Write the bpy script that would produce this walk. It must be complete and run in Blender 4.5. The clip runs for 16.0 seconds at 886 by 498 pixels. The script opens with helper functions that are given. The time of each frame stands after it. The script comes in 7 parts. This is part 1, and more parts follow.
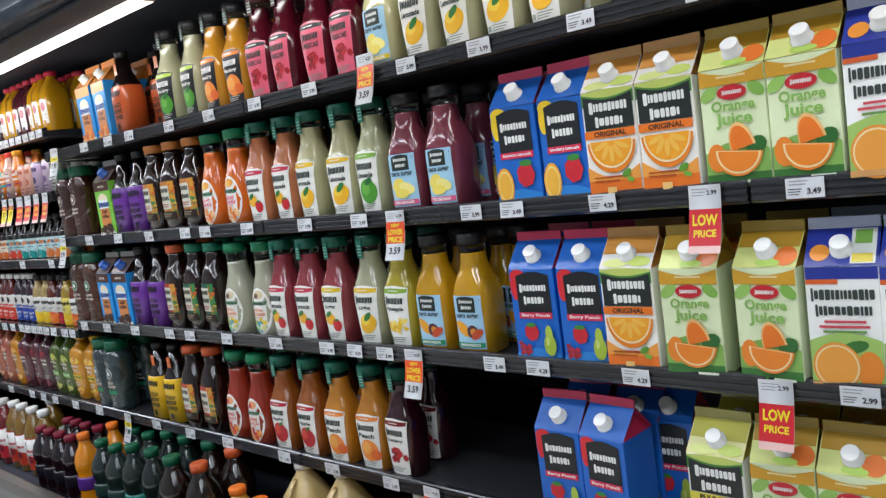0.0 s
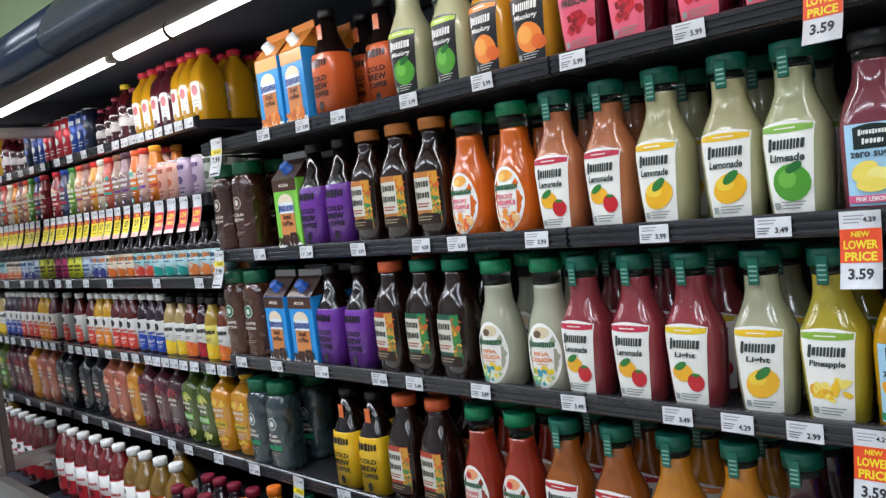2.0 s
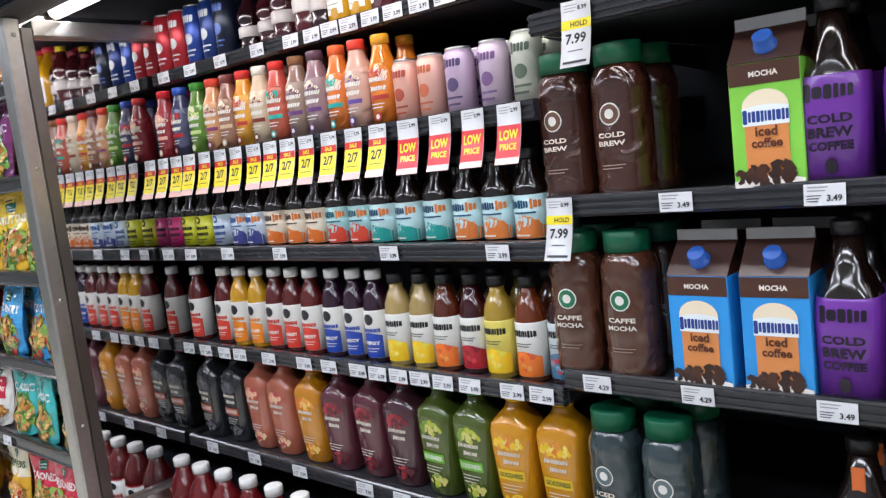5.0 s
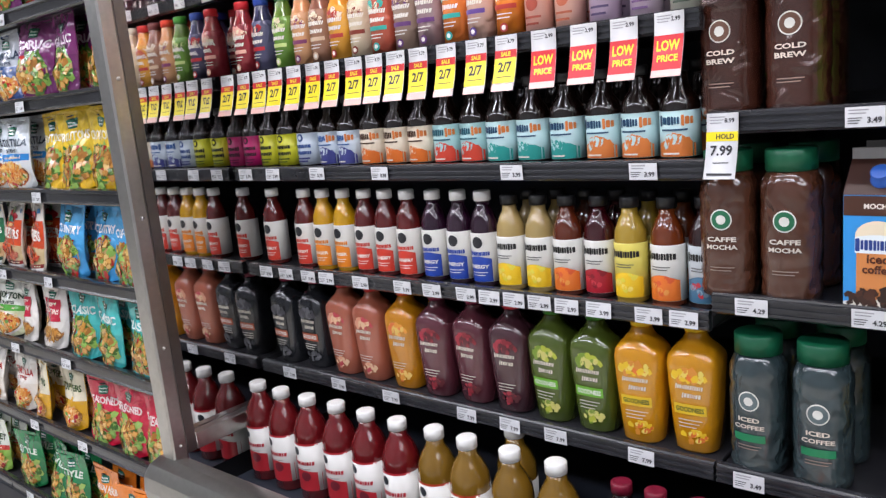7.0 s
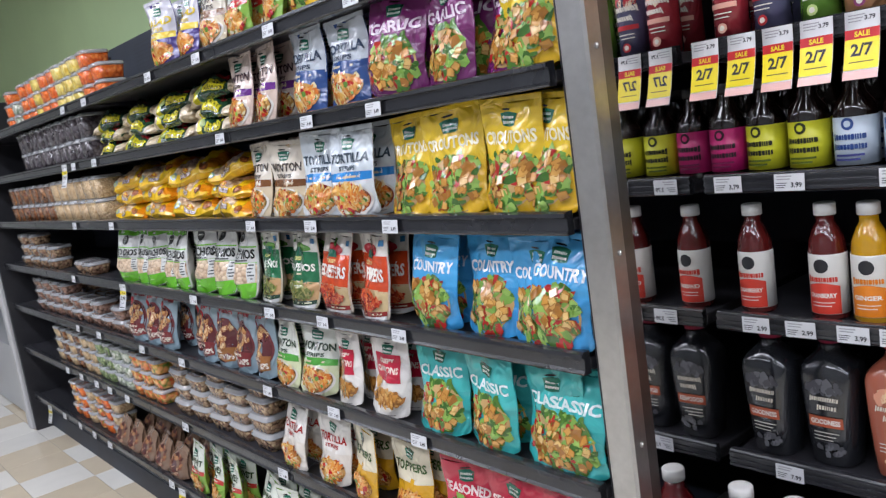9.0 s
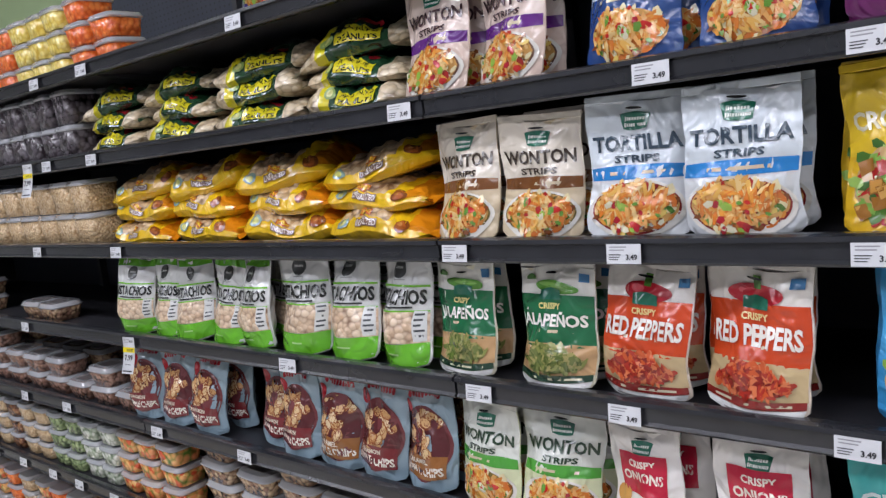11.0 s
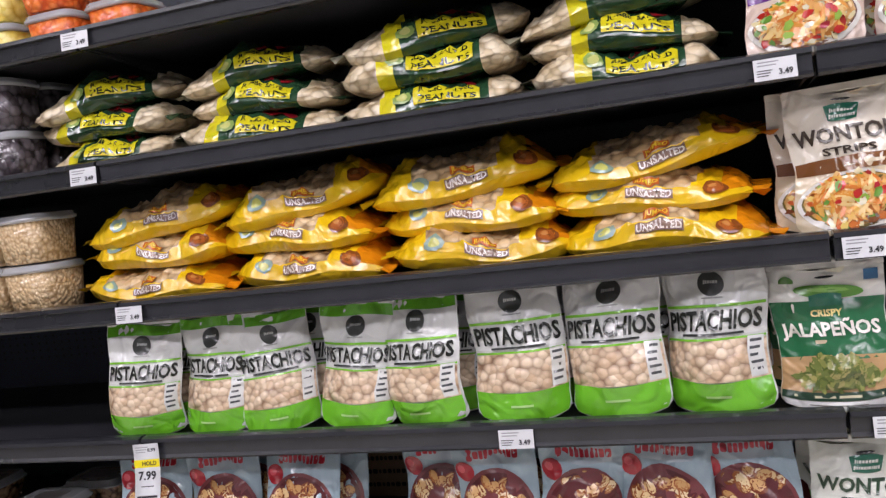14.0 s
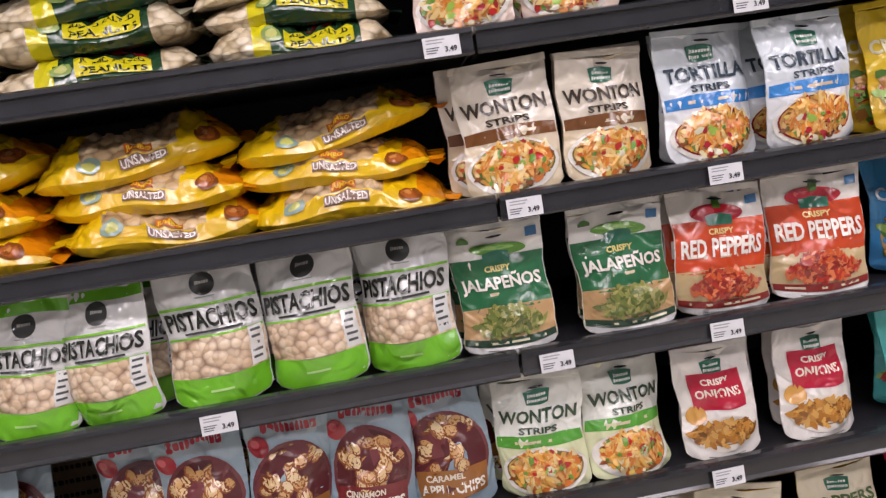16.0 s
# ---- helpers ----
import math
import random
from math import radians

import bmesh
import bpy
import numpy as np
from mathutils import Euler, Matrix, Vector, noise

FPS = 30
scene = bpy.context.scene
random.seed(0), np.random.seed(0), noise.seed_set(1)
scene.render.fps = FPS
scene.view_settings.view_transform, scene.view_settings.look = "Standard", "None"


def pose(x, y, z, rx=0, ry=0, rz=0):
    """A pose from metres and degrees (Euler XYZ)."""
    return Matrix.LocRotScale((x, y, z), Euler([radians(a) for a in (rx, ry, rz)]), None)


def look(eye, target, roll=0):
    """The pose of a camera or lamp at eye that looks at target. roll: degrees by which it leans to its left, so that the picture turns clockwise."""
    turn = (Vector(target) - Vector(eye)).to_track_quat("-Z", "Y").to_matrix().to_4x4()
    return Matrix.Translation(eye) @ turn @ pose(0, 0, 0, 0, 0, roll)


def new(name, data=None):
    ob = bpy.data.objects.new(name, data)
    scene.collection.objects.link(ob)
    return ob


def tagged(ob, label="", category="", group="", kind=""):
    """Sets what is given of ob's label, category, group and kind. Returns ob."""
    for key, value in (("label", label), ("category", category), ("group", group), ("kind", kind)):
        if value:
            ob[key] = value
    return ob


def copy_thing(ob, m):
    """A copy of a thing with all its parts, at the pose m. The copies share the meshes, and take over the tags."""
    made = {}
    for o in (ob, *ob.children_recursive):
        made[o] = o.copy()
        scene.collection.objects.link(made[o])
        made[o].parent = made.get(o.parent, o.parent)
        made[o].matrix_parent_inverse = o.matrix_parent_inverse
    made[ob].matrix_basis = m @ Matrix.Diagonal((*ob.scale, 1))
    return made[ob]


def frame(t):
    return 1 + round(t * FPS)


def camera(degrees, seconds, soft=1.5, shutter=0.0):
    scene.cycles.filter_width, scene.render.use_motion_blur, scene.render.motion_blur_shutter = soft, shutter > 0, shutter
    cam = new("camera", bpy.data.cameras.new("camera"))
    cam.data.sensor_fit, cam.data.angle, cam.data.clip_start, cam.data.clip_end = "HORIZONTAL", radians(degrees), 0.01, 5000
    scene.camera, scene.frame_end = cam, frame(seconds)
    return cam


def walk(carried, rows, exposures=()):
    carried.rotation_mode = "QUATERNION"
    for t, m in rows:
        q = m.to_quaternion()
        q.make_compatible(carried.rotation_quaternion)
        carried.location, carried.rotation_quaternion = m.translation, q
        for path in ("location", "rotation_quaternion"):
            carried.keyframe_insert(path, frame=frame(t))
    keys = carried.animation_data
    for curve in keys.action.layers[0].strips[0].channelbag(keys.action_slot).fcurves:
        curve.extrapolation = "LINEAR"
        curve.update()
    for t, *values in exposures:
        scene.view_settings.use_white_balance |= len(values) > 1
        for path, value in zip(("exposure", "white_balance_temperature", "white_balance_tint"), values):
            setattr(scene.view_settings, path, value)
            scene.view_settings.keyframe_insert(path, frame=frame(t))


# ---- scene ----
cam = camera(58.2, 16.0, soft=1.35)
PATH = [
    (0, (-0.225, 0.107, 1.567), (-1.68, 1.684, 1.323), -7.9),
    (0.5, (-0.448, 0.199, 1.588), (-1.993, 1.696, 1.389), -7.3),
    (1, (-0.626, 0.197, 1.583), (-2.187, 1.68, 1.415), -6.7),
    (1.5, (-0.85, 0.129, 1.576), (-2.386, 1.641, 1.427), -6.4),
    (2, (-1.069, 0.129, 1.56), (-2.59, 1.656, 1.409), -6.7),
    (2.5, (-1.298, 0.217, 1.572), (-2.824, 1.738, 1.42), -7.0),
    (3, (-1.49, 0.19, 1.556), (-3.023, 1.703, 1.387), -7.5),
    (3.5, (-1.715, 0.095, 1.563), (-3.257, 1.595, 1.378), -8.0),
    (4, (-1.933, 0.108, 1.545), (-3.459, 1.622, 1.34), -8.1),
    (4.2, (-2.047, 0.159, 1.551), (-3.564, 1.682, 1.349), -8.0),
    (6.3, (-2.523, 0.089, 1.575), (-3.792, 1.793, 1.19), -4.6),
    (6.5, (-2.537, 0.066, 1.569), (-3.834, 1.745, 1.165), -4.9),
    (7, (-2.607, 0.014, 1.548), (-3.995, 1.615, 1.128), -5.5),
    (7.5, (-2.791, 0.024, 1.533), (-4.263, 1.55, 1.121), -6.0),
    (8, (-3.041, 0.078, 1.558), (-4.588, 1.535, 1.171), -6.7),
    (8.5, (-3.305, 0.038, 1.557), (-4.912, 1.436, 1.201), -7.5),
    (9, (-3.594, -0.035, 1.558), (-5.24, 1.325, 1.231), -8.4),
    (9.2, (-3.722, -0.028, 1.547), (-5.378, 1.32, 1.228), -8.7),
    (11.3, (-4.954, -0.069, 1.554), (-6.31, 1.588, 1.279), -6.4),
    (11.5, (-5.033, -0.054, 1.553), (-6.37, 1.622, 1.287), -6.3),
    (12, (-5.264, -0.09, 1.552), (-6.542, 1.634, 1.304), -6.4),
    (12.5, (-5.508, -0.175, 1.554), (-6.702, 1.612, 1.339), -6.6),
    (13, (-5.761, -0.123, 1.537), (-6.829, 1.745, 1.36), -7.2),
    (13.5, (-5.97, -0.153, 1.499), (-6.641, 1.894, 1.35), -6.5),
    (14, (-5.981, -0.211, 1.508), (-6.606, 1.851, 1.346), -7.4),
    (14.5, (-5.991, -0.229, 1.51), (-6.394, 1.875, 1.236), -8.2),
    (15, (-5.988, -0.218, 1.509), (-6.202, 1.907, 1.185), -8.8),
    (15.5, (-5.986, -0.215, 1.508), (-6.01, 1.916, 1.16), -9.0),
    (16, (-5.988, -0.217, 1.509), (-5.801, 1.907, 1.162), -8.8),
]
walk(cam, [(t, look(eye, target, roll)) for t, eye, target, roll in PATH], [(0, -0.08, 6050, 12), (2.5, 0.04, 6000, 12), (4.2, 0.10, 6000, 13), (6.3, 0.22, 6300, 20), (9.2, 0.10, 6100, 18), (11.3, -0.14, 6200, 21), (13, 0.08, 6350, 23), (16, -0.06, 6900, 28)])

# ---- light ----
world = bpy.data.worlds.new("world")
scene.world = world
world.use_nodes = True
world.node_tree.nodes["Background"].inputs[0].default_value = (0.8, 0.9, 1.0, 1)
world.node_tree.nodes["Background"].inputs[1].default_value = 0.10


def lamp(name, x, y, z, sx, sy, watts, color, tilt=0):
    d = bpy.data.lights.new(name, "AREA")
    d.shape, d.size, d.size_y, d.energy, d.color = "RECTANGLE", sx, sy, watts, color
    ob = new(name, d)
    ob.matrix_basis = pose(x, y, z, tilt, 0, 0)
    return ob


COOL = (0.93, 0.97, 1.0)
WARM = (1.0, 0.98, 0.94)
for row_y in (-0.35, -1.75):
    for row_x in (0.3, -2.7, -5.7, -8.7):
        lamp("ceiling_lamp", row_x, row_y, 3.34, 2.3, 0.28, 26 if row_x > -3 else 34, COOL)
for row_x in (-0.6, -1.9, -3.15, -4.0 + 0.15):
    lamp("case_lamp", row_x, 1.12, 2.008, 1.15, 0.03, 2.0, WARM, 30)


# ---- materials ----
MATS = {}


def mat(name, color, rough=0.45, metal=0.0, coat=0.0, vary=0.08, scale=40.0, bump=0.05, emit=0.0, trans=0.0, fold=False):
    """A surface with grain at two scales, slight wear in its gloss and fine relief."""
    key = (name, color, rough, metal, coat, trans)
    if key in MATS:
        return MATS[key]
    m = bpy.data.materials.new(name)
    m.use_nodes = True
    n, links = m.node_tree.nodes, m.node_tree.links
    b = n["Principled BSDF"]
    b.inputs["Roughness"].default_value = rough
    b.inputs["Metallic"].default_value = metal
    b.inputs["Coat Weight"].default_value = coat
    b.inputs["Coat Roughness"].default_value = 0.08
    b.inputs["Transmission Weight"].default_value = trans
    if trans:
        b.inputs["IOR"].default_value = 1.2
    m.diffuse_color = (*color, 1)
    if emit:
        b.inputs["Emission Color"].default_value = (*color, 1)
        b.inputs["Emission Strength"].default_value = emit
    geo = n.new("ShaderNodeNewGeometry")
    rnd = n.new("ShaderNodeObjectInfo")
    n1 = n.new("ShaderNodeTexNoise")
    n1.inputs["Scale"].default_value, n1.inputs["Detail"].default_value = scale, 3
    n2 = n.new("ShaderNodeTexNoise")
    n2.inputs["Scale"].default_value = scale * 0.12
    links.new(geo.outputs["Position"], n1.inputs["Vector"])
    links.new(geo.outputs["Position"], n2.inputs["Vector"])
    add = n.new("ShaderNodeMath")
    links.new(n1.outputs["Fac"], add.inputs[0])
    links.new(n2.outputs["Fac"], add.inputs[1])
    add2 = n.new("ShaderNodeMath")
    add2.operation = "MULTIPLY_ADD"
    links.new(rnd.outputs["Random"], add2.inputs[0])
    add2.inputs[1].default_value = 0.5
    links.new(add.outputs[0], add2.inputs[2])
    ramp = n.new("ShaderNodeMapRange")
    ramp.inputs["From Min"].default_value, ramp.inputs["From Max"].default_value = 0.6, 1.9
    ramp.inputs["To Min"].default_value, ramp.inputs["To Max"].default_value = 1 - vary, 1 + vary
    links.new(add2.outputs[0], ramp.inputs["Value"])
    mul = n.new("ShaderNodeVectorMath")
    mul.operation = "SCALE"
    mul.inputs[0].default_value = color
    links.new(ramp.outputs[0], mul.inputs["Scale"])
    links.new(mul.outputs[0], b.inputs["Base Color"])
    if bump:
        bp = n.new("ShaderNodeBump")
        bp.inputs["Strength"].default_value, bp.inputs["Distance"].default_value = bump, 0.002
        links.new(n1.outputs["Fac"], bp.inputs["Height"])
        if fold:
            wv = n.new("ShaderNodeTexNoise")
            wv.inputs["Scale"].default_value, wv.inputs["Detail"].default_value, wv.inputs["Distortion"].default_value = 17, 1, 1.6
            shift = n.new("ShaderNodeVectorMath")
            links.new(geo.outputs["Position"], shift.inputs[0])
            links.new(rnd.outputs["Random"], shift.inputs[1])
            links.new(shift.outputs[0], wv.inputs["Vector"])
            b2 = n.new("ShaderNodeBump")
            b2.inputs["Strength"].default_value, b2.inputs["Distance"].default_value = 0.85, 0.012
            links.new(wv.outputs["Fac"], b2.inputs["Height"])
            links.new(b2.outputs[0], bp.inputs["Normal"])
        links.new(bp.outputs[0], b.inputs["Normal"])
    MATS[key] = m
    return m


def lin(h):
    """Linear colour from a hex code of the printed colour."""
    c = [int(h[i:i + 2], 16) / 255 for i in (0, 2, 4)]
    return tuple(round(v / 12.92 if v < 0.04 else ((v + 0.055) / 1.055) ** 2.4, 4) for v in c)


def ink(h):
    return mat("printed_" + h, tuple(round(v * 0.88, 4) for v in lin(h)), 0.38, coat=0.15, vary=0.05, bump=0.0)


def film(h):
    return mat("pouch_film_" + h, tuple(round(v * 0.88, 4) for v in lin(h)), 0.18, coat=0.5, vary=0.08, scale=24, bump=0.6, fold=True)


def juice(h):
    return mat("filled_plastic_" + h, lin(h), 0.16, coat=0.7, vary=0.1, scale=14, bump=0.02)


def capm(h):
    return mat("cap_plastic_" + h, lin(h), 0.4, vary=0.05, bump=0.03)


BLACK = mat("black_shelf_paint", (0.026, 0.026, 0.030), 0.38, vary=0.35, scale=25, bump=0.06)
LIPBLACK = mat("black_shelf_lip", (0.022, 0.023, 0.027), 0.24, coat=0.25, vary=0.4, scale=18, bump=0.04)
INSIDE = mat("black_case_liner", (0.030, 0.036, 0.052), 0.6, vary=0.3, scale=9, bump=0.05)
STEEL = mat("brushed_steel", (0.50, 0.49, 0.47), 0.32, metal=1.0, vary=0.18, scale=60, bump=0.05)
MIRROR = mat("polished_panel", (0.72, 0.72, 0.72), 0.03, metal=1.0, vary=0.06, scale=5, bump=0.0)
NAVY = mat("dark_canopy_paint", (0.012, 0.024, 0.05), 0.22, coat=0.12, vary=0.15, scale=8, bump=0.02)
RUBBER = mat("black_rubber", (0.012, 0.012, 0.013), 0.6, vary=0.2)
GREENW = mat("pale_green_wall_paint", (0.60, 0.78, 0.42), 0.6, vary=0.06, scale=3)
WHITEW = mat("white_wall_paint", (0.75, 0.76, 0.75), 0.6, vary=0.04, scale=3)
GREYW = mat("grey_aisle_wall", (0.32, 0.33, 0.35), 0.6, vary=0.15, scale=2)
TUBE = mat("lit_tube", (1.0, 0.93, 0.80), 0.4, emit=3.2, bump=0.0)
LIGHTP = mat("lit_panel", (0.95, 0.98, 1.0), 0.4, emit=4.0, bump=0.0)
TAG = mat("white_tag_card", (0.66, 0.67, 0.69), 0.35, vary=0.05, bump=0.0)
TINK = mat("tag_ink", (0.02, 0.02, 0.025), 0.5, bump=0.0)
GREYINK = mat("tag_grey_ink", (0.30, 0.30, 0.32), 0.5, bump=0.0)
CREAM = mat("cream_floor_tile", (0.74, 0.72, 0.66), 0.22, vary=0.08, scale=8, bump=0.02)
TAN = mat("tan_floor_tile", (0.62, 0.53, 0.39), 0.22, vary=0.1, scale=8, bump=0.02)
CLEARP = mat("clear_tub_plastic", (0.80, 0.82, 0.84), 0.16, coat=0.8, vary=0.05, trans=0.6, bump=0.02)
CLEARN = mat("clear_bottle_plastic", (0.86, 0.88, 0.86), 0.08, coat=0.6, vary=0.03, trans=1.0, bump=0.02)
FILLINGS = {}


def bits(name, light, mid, gap, scale, stretch=1.0, rough=0.3):
    """Loose pieces pressed against clear film: each cell its own tone, dark gaps, rounded relief."""
    if name in FILLINGS:
        return FILLINGS[name]
    m = bpy.data.materials.new(name)
    m.use_nodes = True
    n, links = m.node_tree.nodes, m.node_tree.links
    b = n["Principled BSDF"]
    b.inputs["Roughness"].default_value = rough
    b.inputs["Coat Weight"].default_value = 0.5
    b.inputs["Coat Roughness"].default_value = 0.1
    m.diffuse_color = (*lin(mid), 1)
    tc, oi = n.new("ShaderNodeTexCoord"), n.new("ShaderNodeObjectInfo")
    shift = n.new("ShaderNodeVectorMath")
    links.new(tc.outputs["Object"], shift.inputs[0])
    links.new(oi.outputs["Random"], shift.inputs[1])
    mp = n.new("ShaderNodeMapping")
    mp.inputs["Scale"].default_value = (1.0, 1.0, stretch)
    mp.inputs["Rotation"].default_value = (0.0, 0.5, 0.0)
    links.new(shift.outputs[0], mp.inputs["Vector"])
    vo = n.new("ShaderNodeTexVoronoi")
    vo.inputs["Scale"].default_value = scale
    links.new(mp.outputs[0], vo.inputs["Vector"])
    tone = n.new("ShaderNodeSeparateColor")
    links.new(vo.outputs["Color"], tone.inputs[0])
    mix = n.new("ShaderNodeMix")
    mix.data_type = "RGBA"
    mix.inputs["A"].default_value, mix.inputs["B"].default_value = (*lin(mid), 1), (*lin(light), 1)
    links.new(tone.outputs[0], mix.inputs["Factor"])
    edge = n.new("ShaderNodeMapRange")
    edge.inputs["From Min"].default_value, edge.inputs["From Max"].default_value = 0.46, 0.90
    links.new(vo.outputs["Distance"], edge.inputs["Value"])
    mix2 = n.new("ShaderNodeMix")
    mix2.data_type = "RGBA"
    mix2.inputs["B"].default_value = (*lin(gap), 1)
    links.new(edge.outputs[0], mix2.inputs["Factor"])
    links.new(mix.outputs["Result"], mix2.inputs["A"])
    links.new(mix2.outputs["Result"], b.inputs["Base Color"])
    bp = n.new("ShaderNodeBump")
    bp.invert = True
    bp.inputs["Strength"].default_value, bp.inputs["Distance"].default_value = 0.8, 0.006
    links.new(vo.outputs["Distance"], bp.inputs["Height"])
    links.new(bp.outputs[0], b.inputs["Normal"])
    FILLINGS[name] = m
    return m


# ---- mesh building ----
class Shape:
    """Collects faces with materials and turns them into one mesh object."""

    def __init__(self):
        self.v, self.f, self.m, self.s, self.mats = [], [], [], [], []

    def add(self, verts, faces, material, smooth=False):
        o = len(self.v)
        self.v += [tuple(p) for p in verts]
        self.f += [tuple(o + i for i in f) for f in faces]
        if material not in self.mats:
            self.mats.append(material)
        k = self.mats.index(material)
        self.m += [k] * len(faces)
        self.s += [smooth] * len(faces)

    def box(self, x0, x1, y0, y1, z0, z1, material, bev=0.0):
        if bev:
            b = bev
            pts, hx, hy, cx, cy = [], (x1 - x0) / 2, (y1 - y0) / 2, (x0 + x1) / 2, (y0 + y1) / 2
            rings = []
            for z, inset in ((z0, b), (z0 + b, 0), (z1 - b, 0), (z1, b)):
                a, c = hx - inset, hy - inset
                rings.append([(cx - a + b, cy - c, z), (cx + a - b, cy - c, z), (cx + a, cy - c + b, z), (cx + a, cy + c - b, z),
                              (cx + a - b, cy + c, z), (cx - a + b, cy + c, z), (cx - a, cy + c - b, z), (cx - a, cy - c + b, z)])
            self.rings(rings, material, False)
            return
        self.add([(x0, y0, z0), (x1, y0, z0), (x1, y1, z0), (x0, y1, z0), (x0, y0, z1), (x1, y0, z1), (x1, y1, z1), (x0, y1, z1)],
                 [(0, 3, 2, 1), (4, 5, 6, 7), (0, 1, 5, 4), (1, 2, 6, 5), (2, 3, 7, 6), (3, 0, 4, 7)], material)

    def rings(self, rings, material, smooth=True, close=True):
        n = len(rings[0])
        verts = [p for r in rings for p in r]
        faces = [(i * n + j, i * n + (j + 1) % n, (i + 1) * n + (j + 1) % n, (i + 1) * n + j) for i in range(len(rings) - 1) for j in range(n)]
        self.add(verts, faces, material, smooth)
        if close:
            o = len(self.v) - len(verts)
            for k, rev in ((0, True), (len(rings) - 1, False)):
                f = [o + k * n + j for j in range(n)]
                self.f.append(tuple(reversed(f)) if rev else tuple(f))
                self.m.append(self.mats.index(material))
                self.s.append(False)

    def extrude_x(self, profile, x0, x1, material, smooth=False):
        """A closed (y, z) profile run along x."""
        self.rings([[(x0, y, z) for y, z in profile], [(x1, y, z) for y, z in profile]], material, smooth)

    def done(self, name, parent=None, label=""):
        me = bpy.data.meshes.new(name)
        me.from_pydata(self.v, [], self.f)
        for m in self.mats:
            me.materials.append(m)
        me.polygons.foreach_set("material_index", self.m)
        me.polygons.foreach_set("use_smooth", self.s)
        me.update()
        ob = new(name, me)
        ob.parent = parent
        if label:
            tagged(ob, label)
        return ob


def superring(hx, hy, z, p=2.5, n=24):
    out = []
    for i in range(n):
        a = 2 * math.pi * i / n
        c, s = math.cos(a), math.sin(a)
        out.append((hx * math.copysign(abs(c) ** (2 / p), c), hy * math.copysign(abs(s) ** (2 / p), s), z))
    return out


class Body:
    """A bottle's outline: rows of z, half width, half depth, roundness. Art is laid on its front."""

    def __init__(self, rows):
        self.rows = rows

    def at(self, z):
        r = self.rows
        for a, b in zip(r, r[1:]):
            if z <= b[0]:
                k = 0 if b[0] == a[0] else max(0, (z - a[0]) / (b[0] - a[0]))
                return [p + (q - p) * k for p, q in zip(a[1:], b[1:])]
        return r[-1][1:]

    def front(self, u, v, off):
        hx, hy, p = self.at(v)
        q = min(abs(u) / hx, 0.97)
        return (max(-hx * 0.97, min(hx * 0.97, u)), -hy * (1 - q ** p) ** (1 / p) - off, v)

    def mesh(self, material, z0=None, z1=None, grow=0.0, n=24):
        s = Shape()
        rows = self.rows
        if z0 is not None:
            zs = [z0] + [r[0] for r in rows if z0 < r[0] < z1] + [z1]
            rows = [(z, *self.at(z)) for z in zs]
        s.rings([superring(hx + grow, hy + grow, z, p, n) for z, hx, hy, p in rows], material)
        return s


class Flat:
    """A flat front at depth y, for cartons and tags."""

    def __init__(self, y):
        self.y = y

    def front(self, u, v, off):
        return (u, self.y - off, v)


class Pouch:
    """A filled stand-up pouch: flat at the seams, bulging in the middle, slumped on its wide foot."""

    def __init__(self, w, h, d, seed=0):
        self.w, self.h, self.d, self.k = w, h, d, seed
        rng = random.Random(int(seed * 10) + 3)
        self.p = [rng.uniform(0, 6.28) for q in range(8)]
        self.slump, self.tuck = rng.uniform(-0.010, 0.014), rng.uniform(0.02, 0.06)

    def narrow(self, t):
        """The sides draw in where the bag is full, and the bottom corners are round."""
        k = 1 - self.tuck * math.sin(math.pi * min(1, t * 1.12)) ** 2
        if t < 0.07:
            k *= 1 - 0.10 * (1 - t / 0.07) ** 2
        return k + 0.010 * math.sin(15 * t + self.p[0]) + 0.006 * math.sin(37 * t + self.p[1])

    def mid(self, u, t):
        """How the whole sheet sags and curls, pinned at foot and seal."""
        return math.sin(math.pi * t) * (self.slump + 0.006 * math.sin(5 * u / self.w + self.p[2]))

    def bulge(self, u, v):
        a = max(0.0, 1 - abs(2 * u / self.w) ** 2.0) ** 0.95
        t = min(max(v / self.h, 0), 1)
        b = 1.2 * ((0.52 + 1.35 * t) if t < 0.30 else 0.925 * (1 - ((t - 0.30) / 0.70) ** 1.25))
        p = self.p
        crease = (0.0042 * math.sin(38 * u + 26 * v + p[3]) * (0.35 + t) + 0.0028 * math.sin(95 * v - 60 * u + p[4]) + 0.0034 * math.sin(120 * u + 30 * v + p[5]) * t
                  + 0.0030 * abs(math.sin(28 * v + 45 * u + p[6])) * t)
        return self.d / 2 * a * max(0, b) + crease * min(1, a * 1.6) * (1 - 0.5 * t ** 4) + 0.001

    def place(self, u, v, y):
        t = min(max(v / self.h, 0), 1)
        side = (2 * u / self.w) ** 2
        z = v + 0.013 * side * (1 - t) ** 4 + 0.004 * math.sin(2.2 * u / self.w * 3 + self.p[7]) * t ** 6
        return (u * self.narrow(t) + 0.004 * math.sin(7 * t + self.p[6]) * math.sin(math.pi * t), y + self.mid(u, t), z)

    def front(self, u, v, off):
        return self.place(u, v, -self.bulge(u, v) - off)

    def rear(self, u, v):
        return self.place(u, v, self.bulge(u, v) * 0.8 + 0.001)


FONT = {}


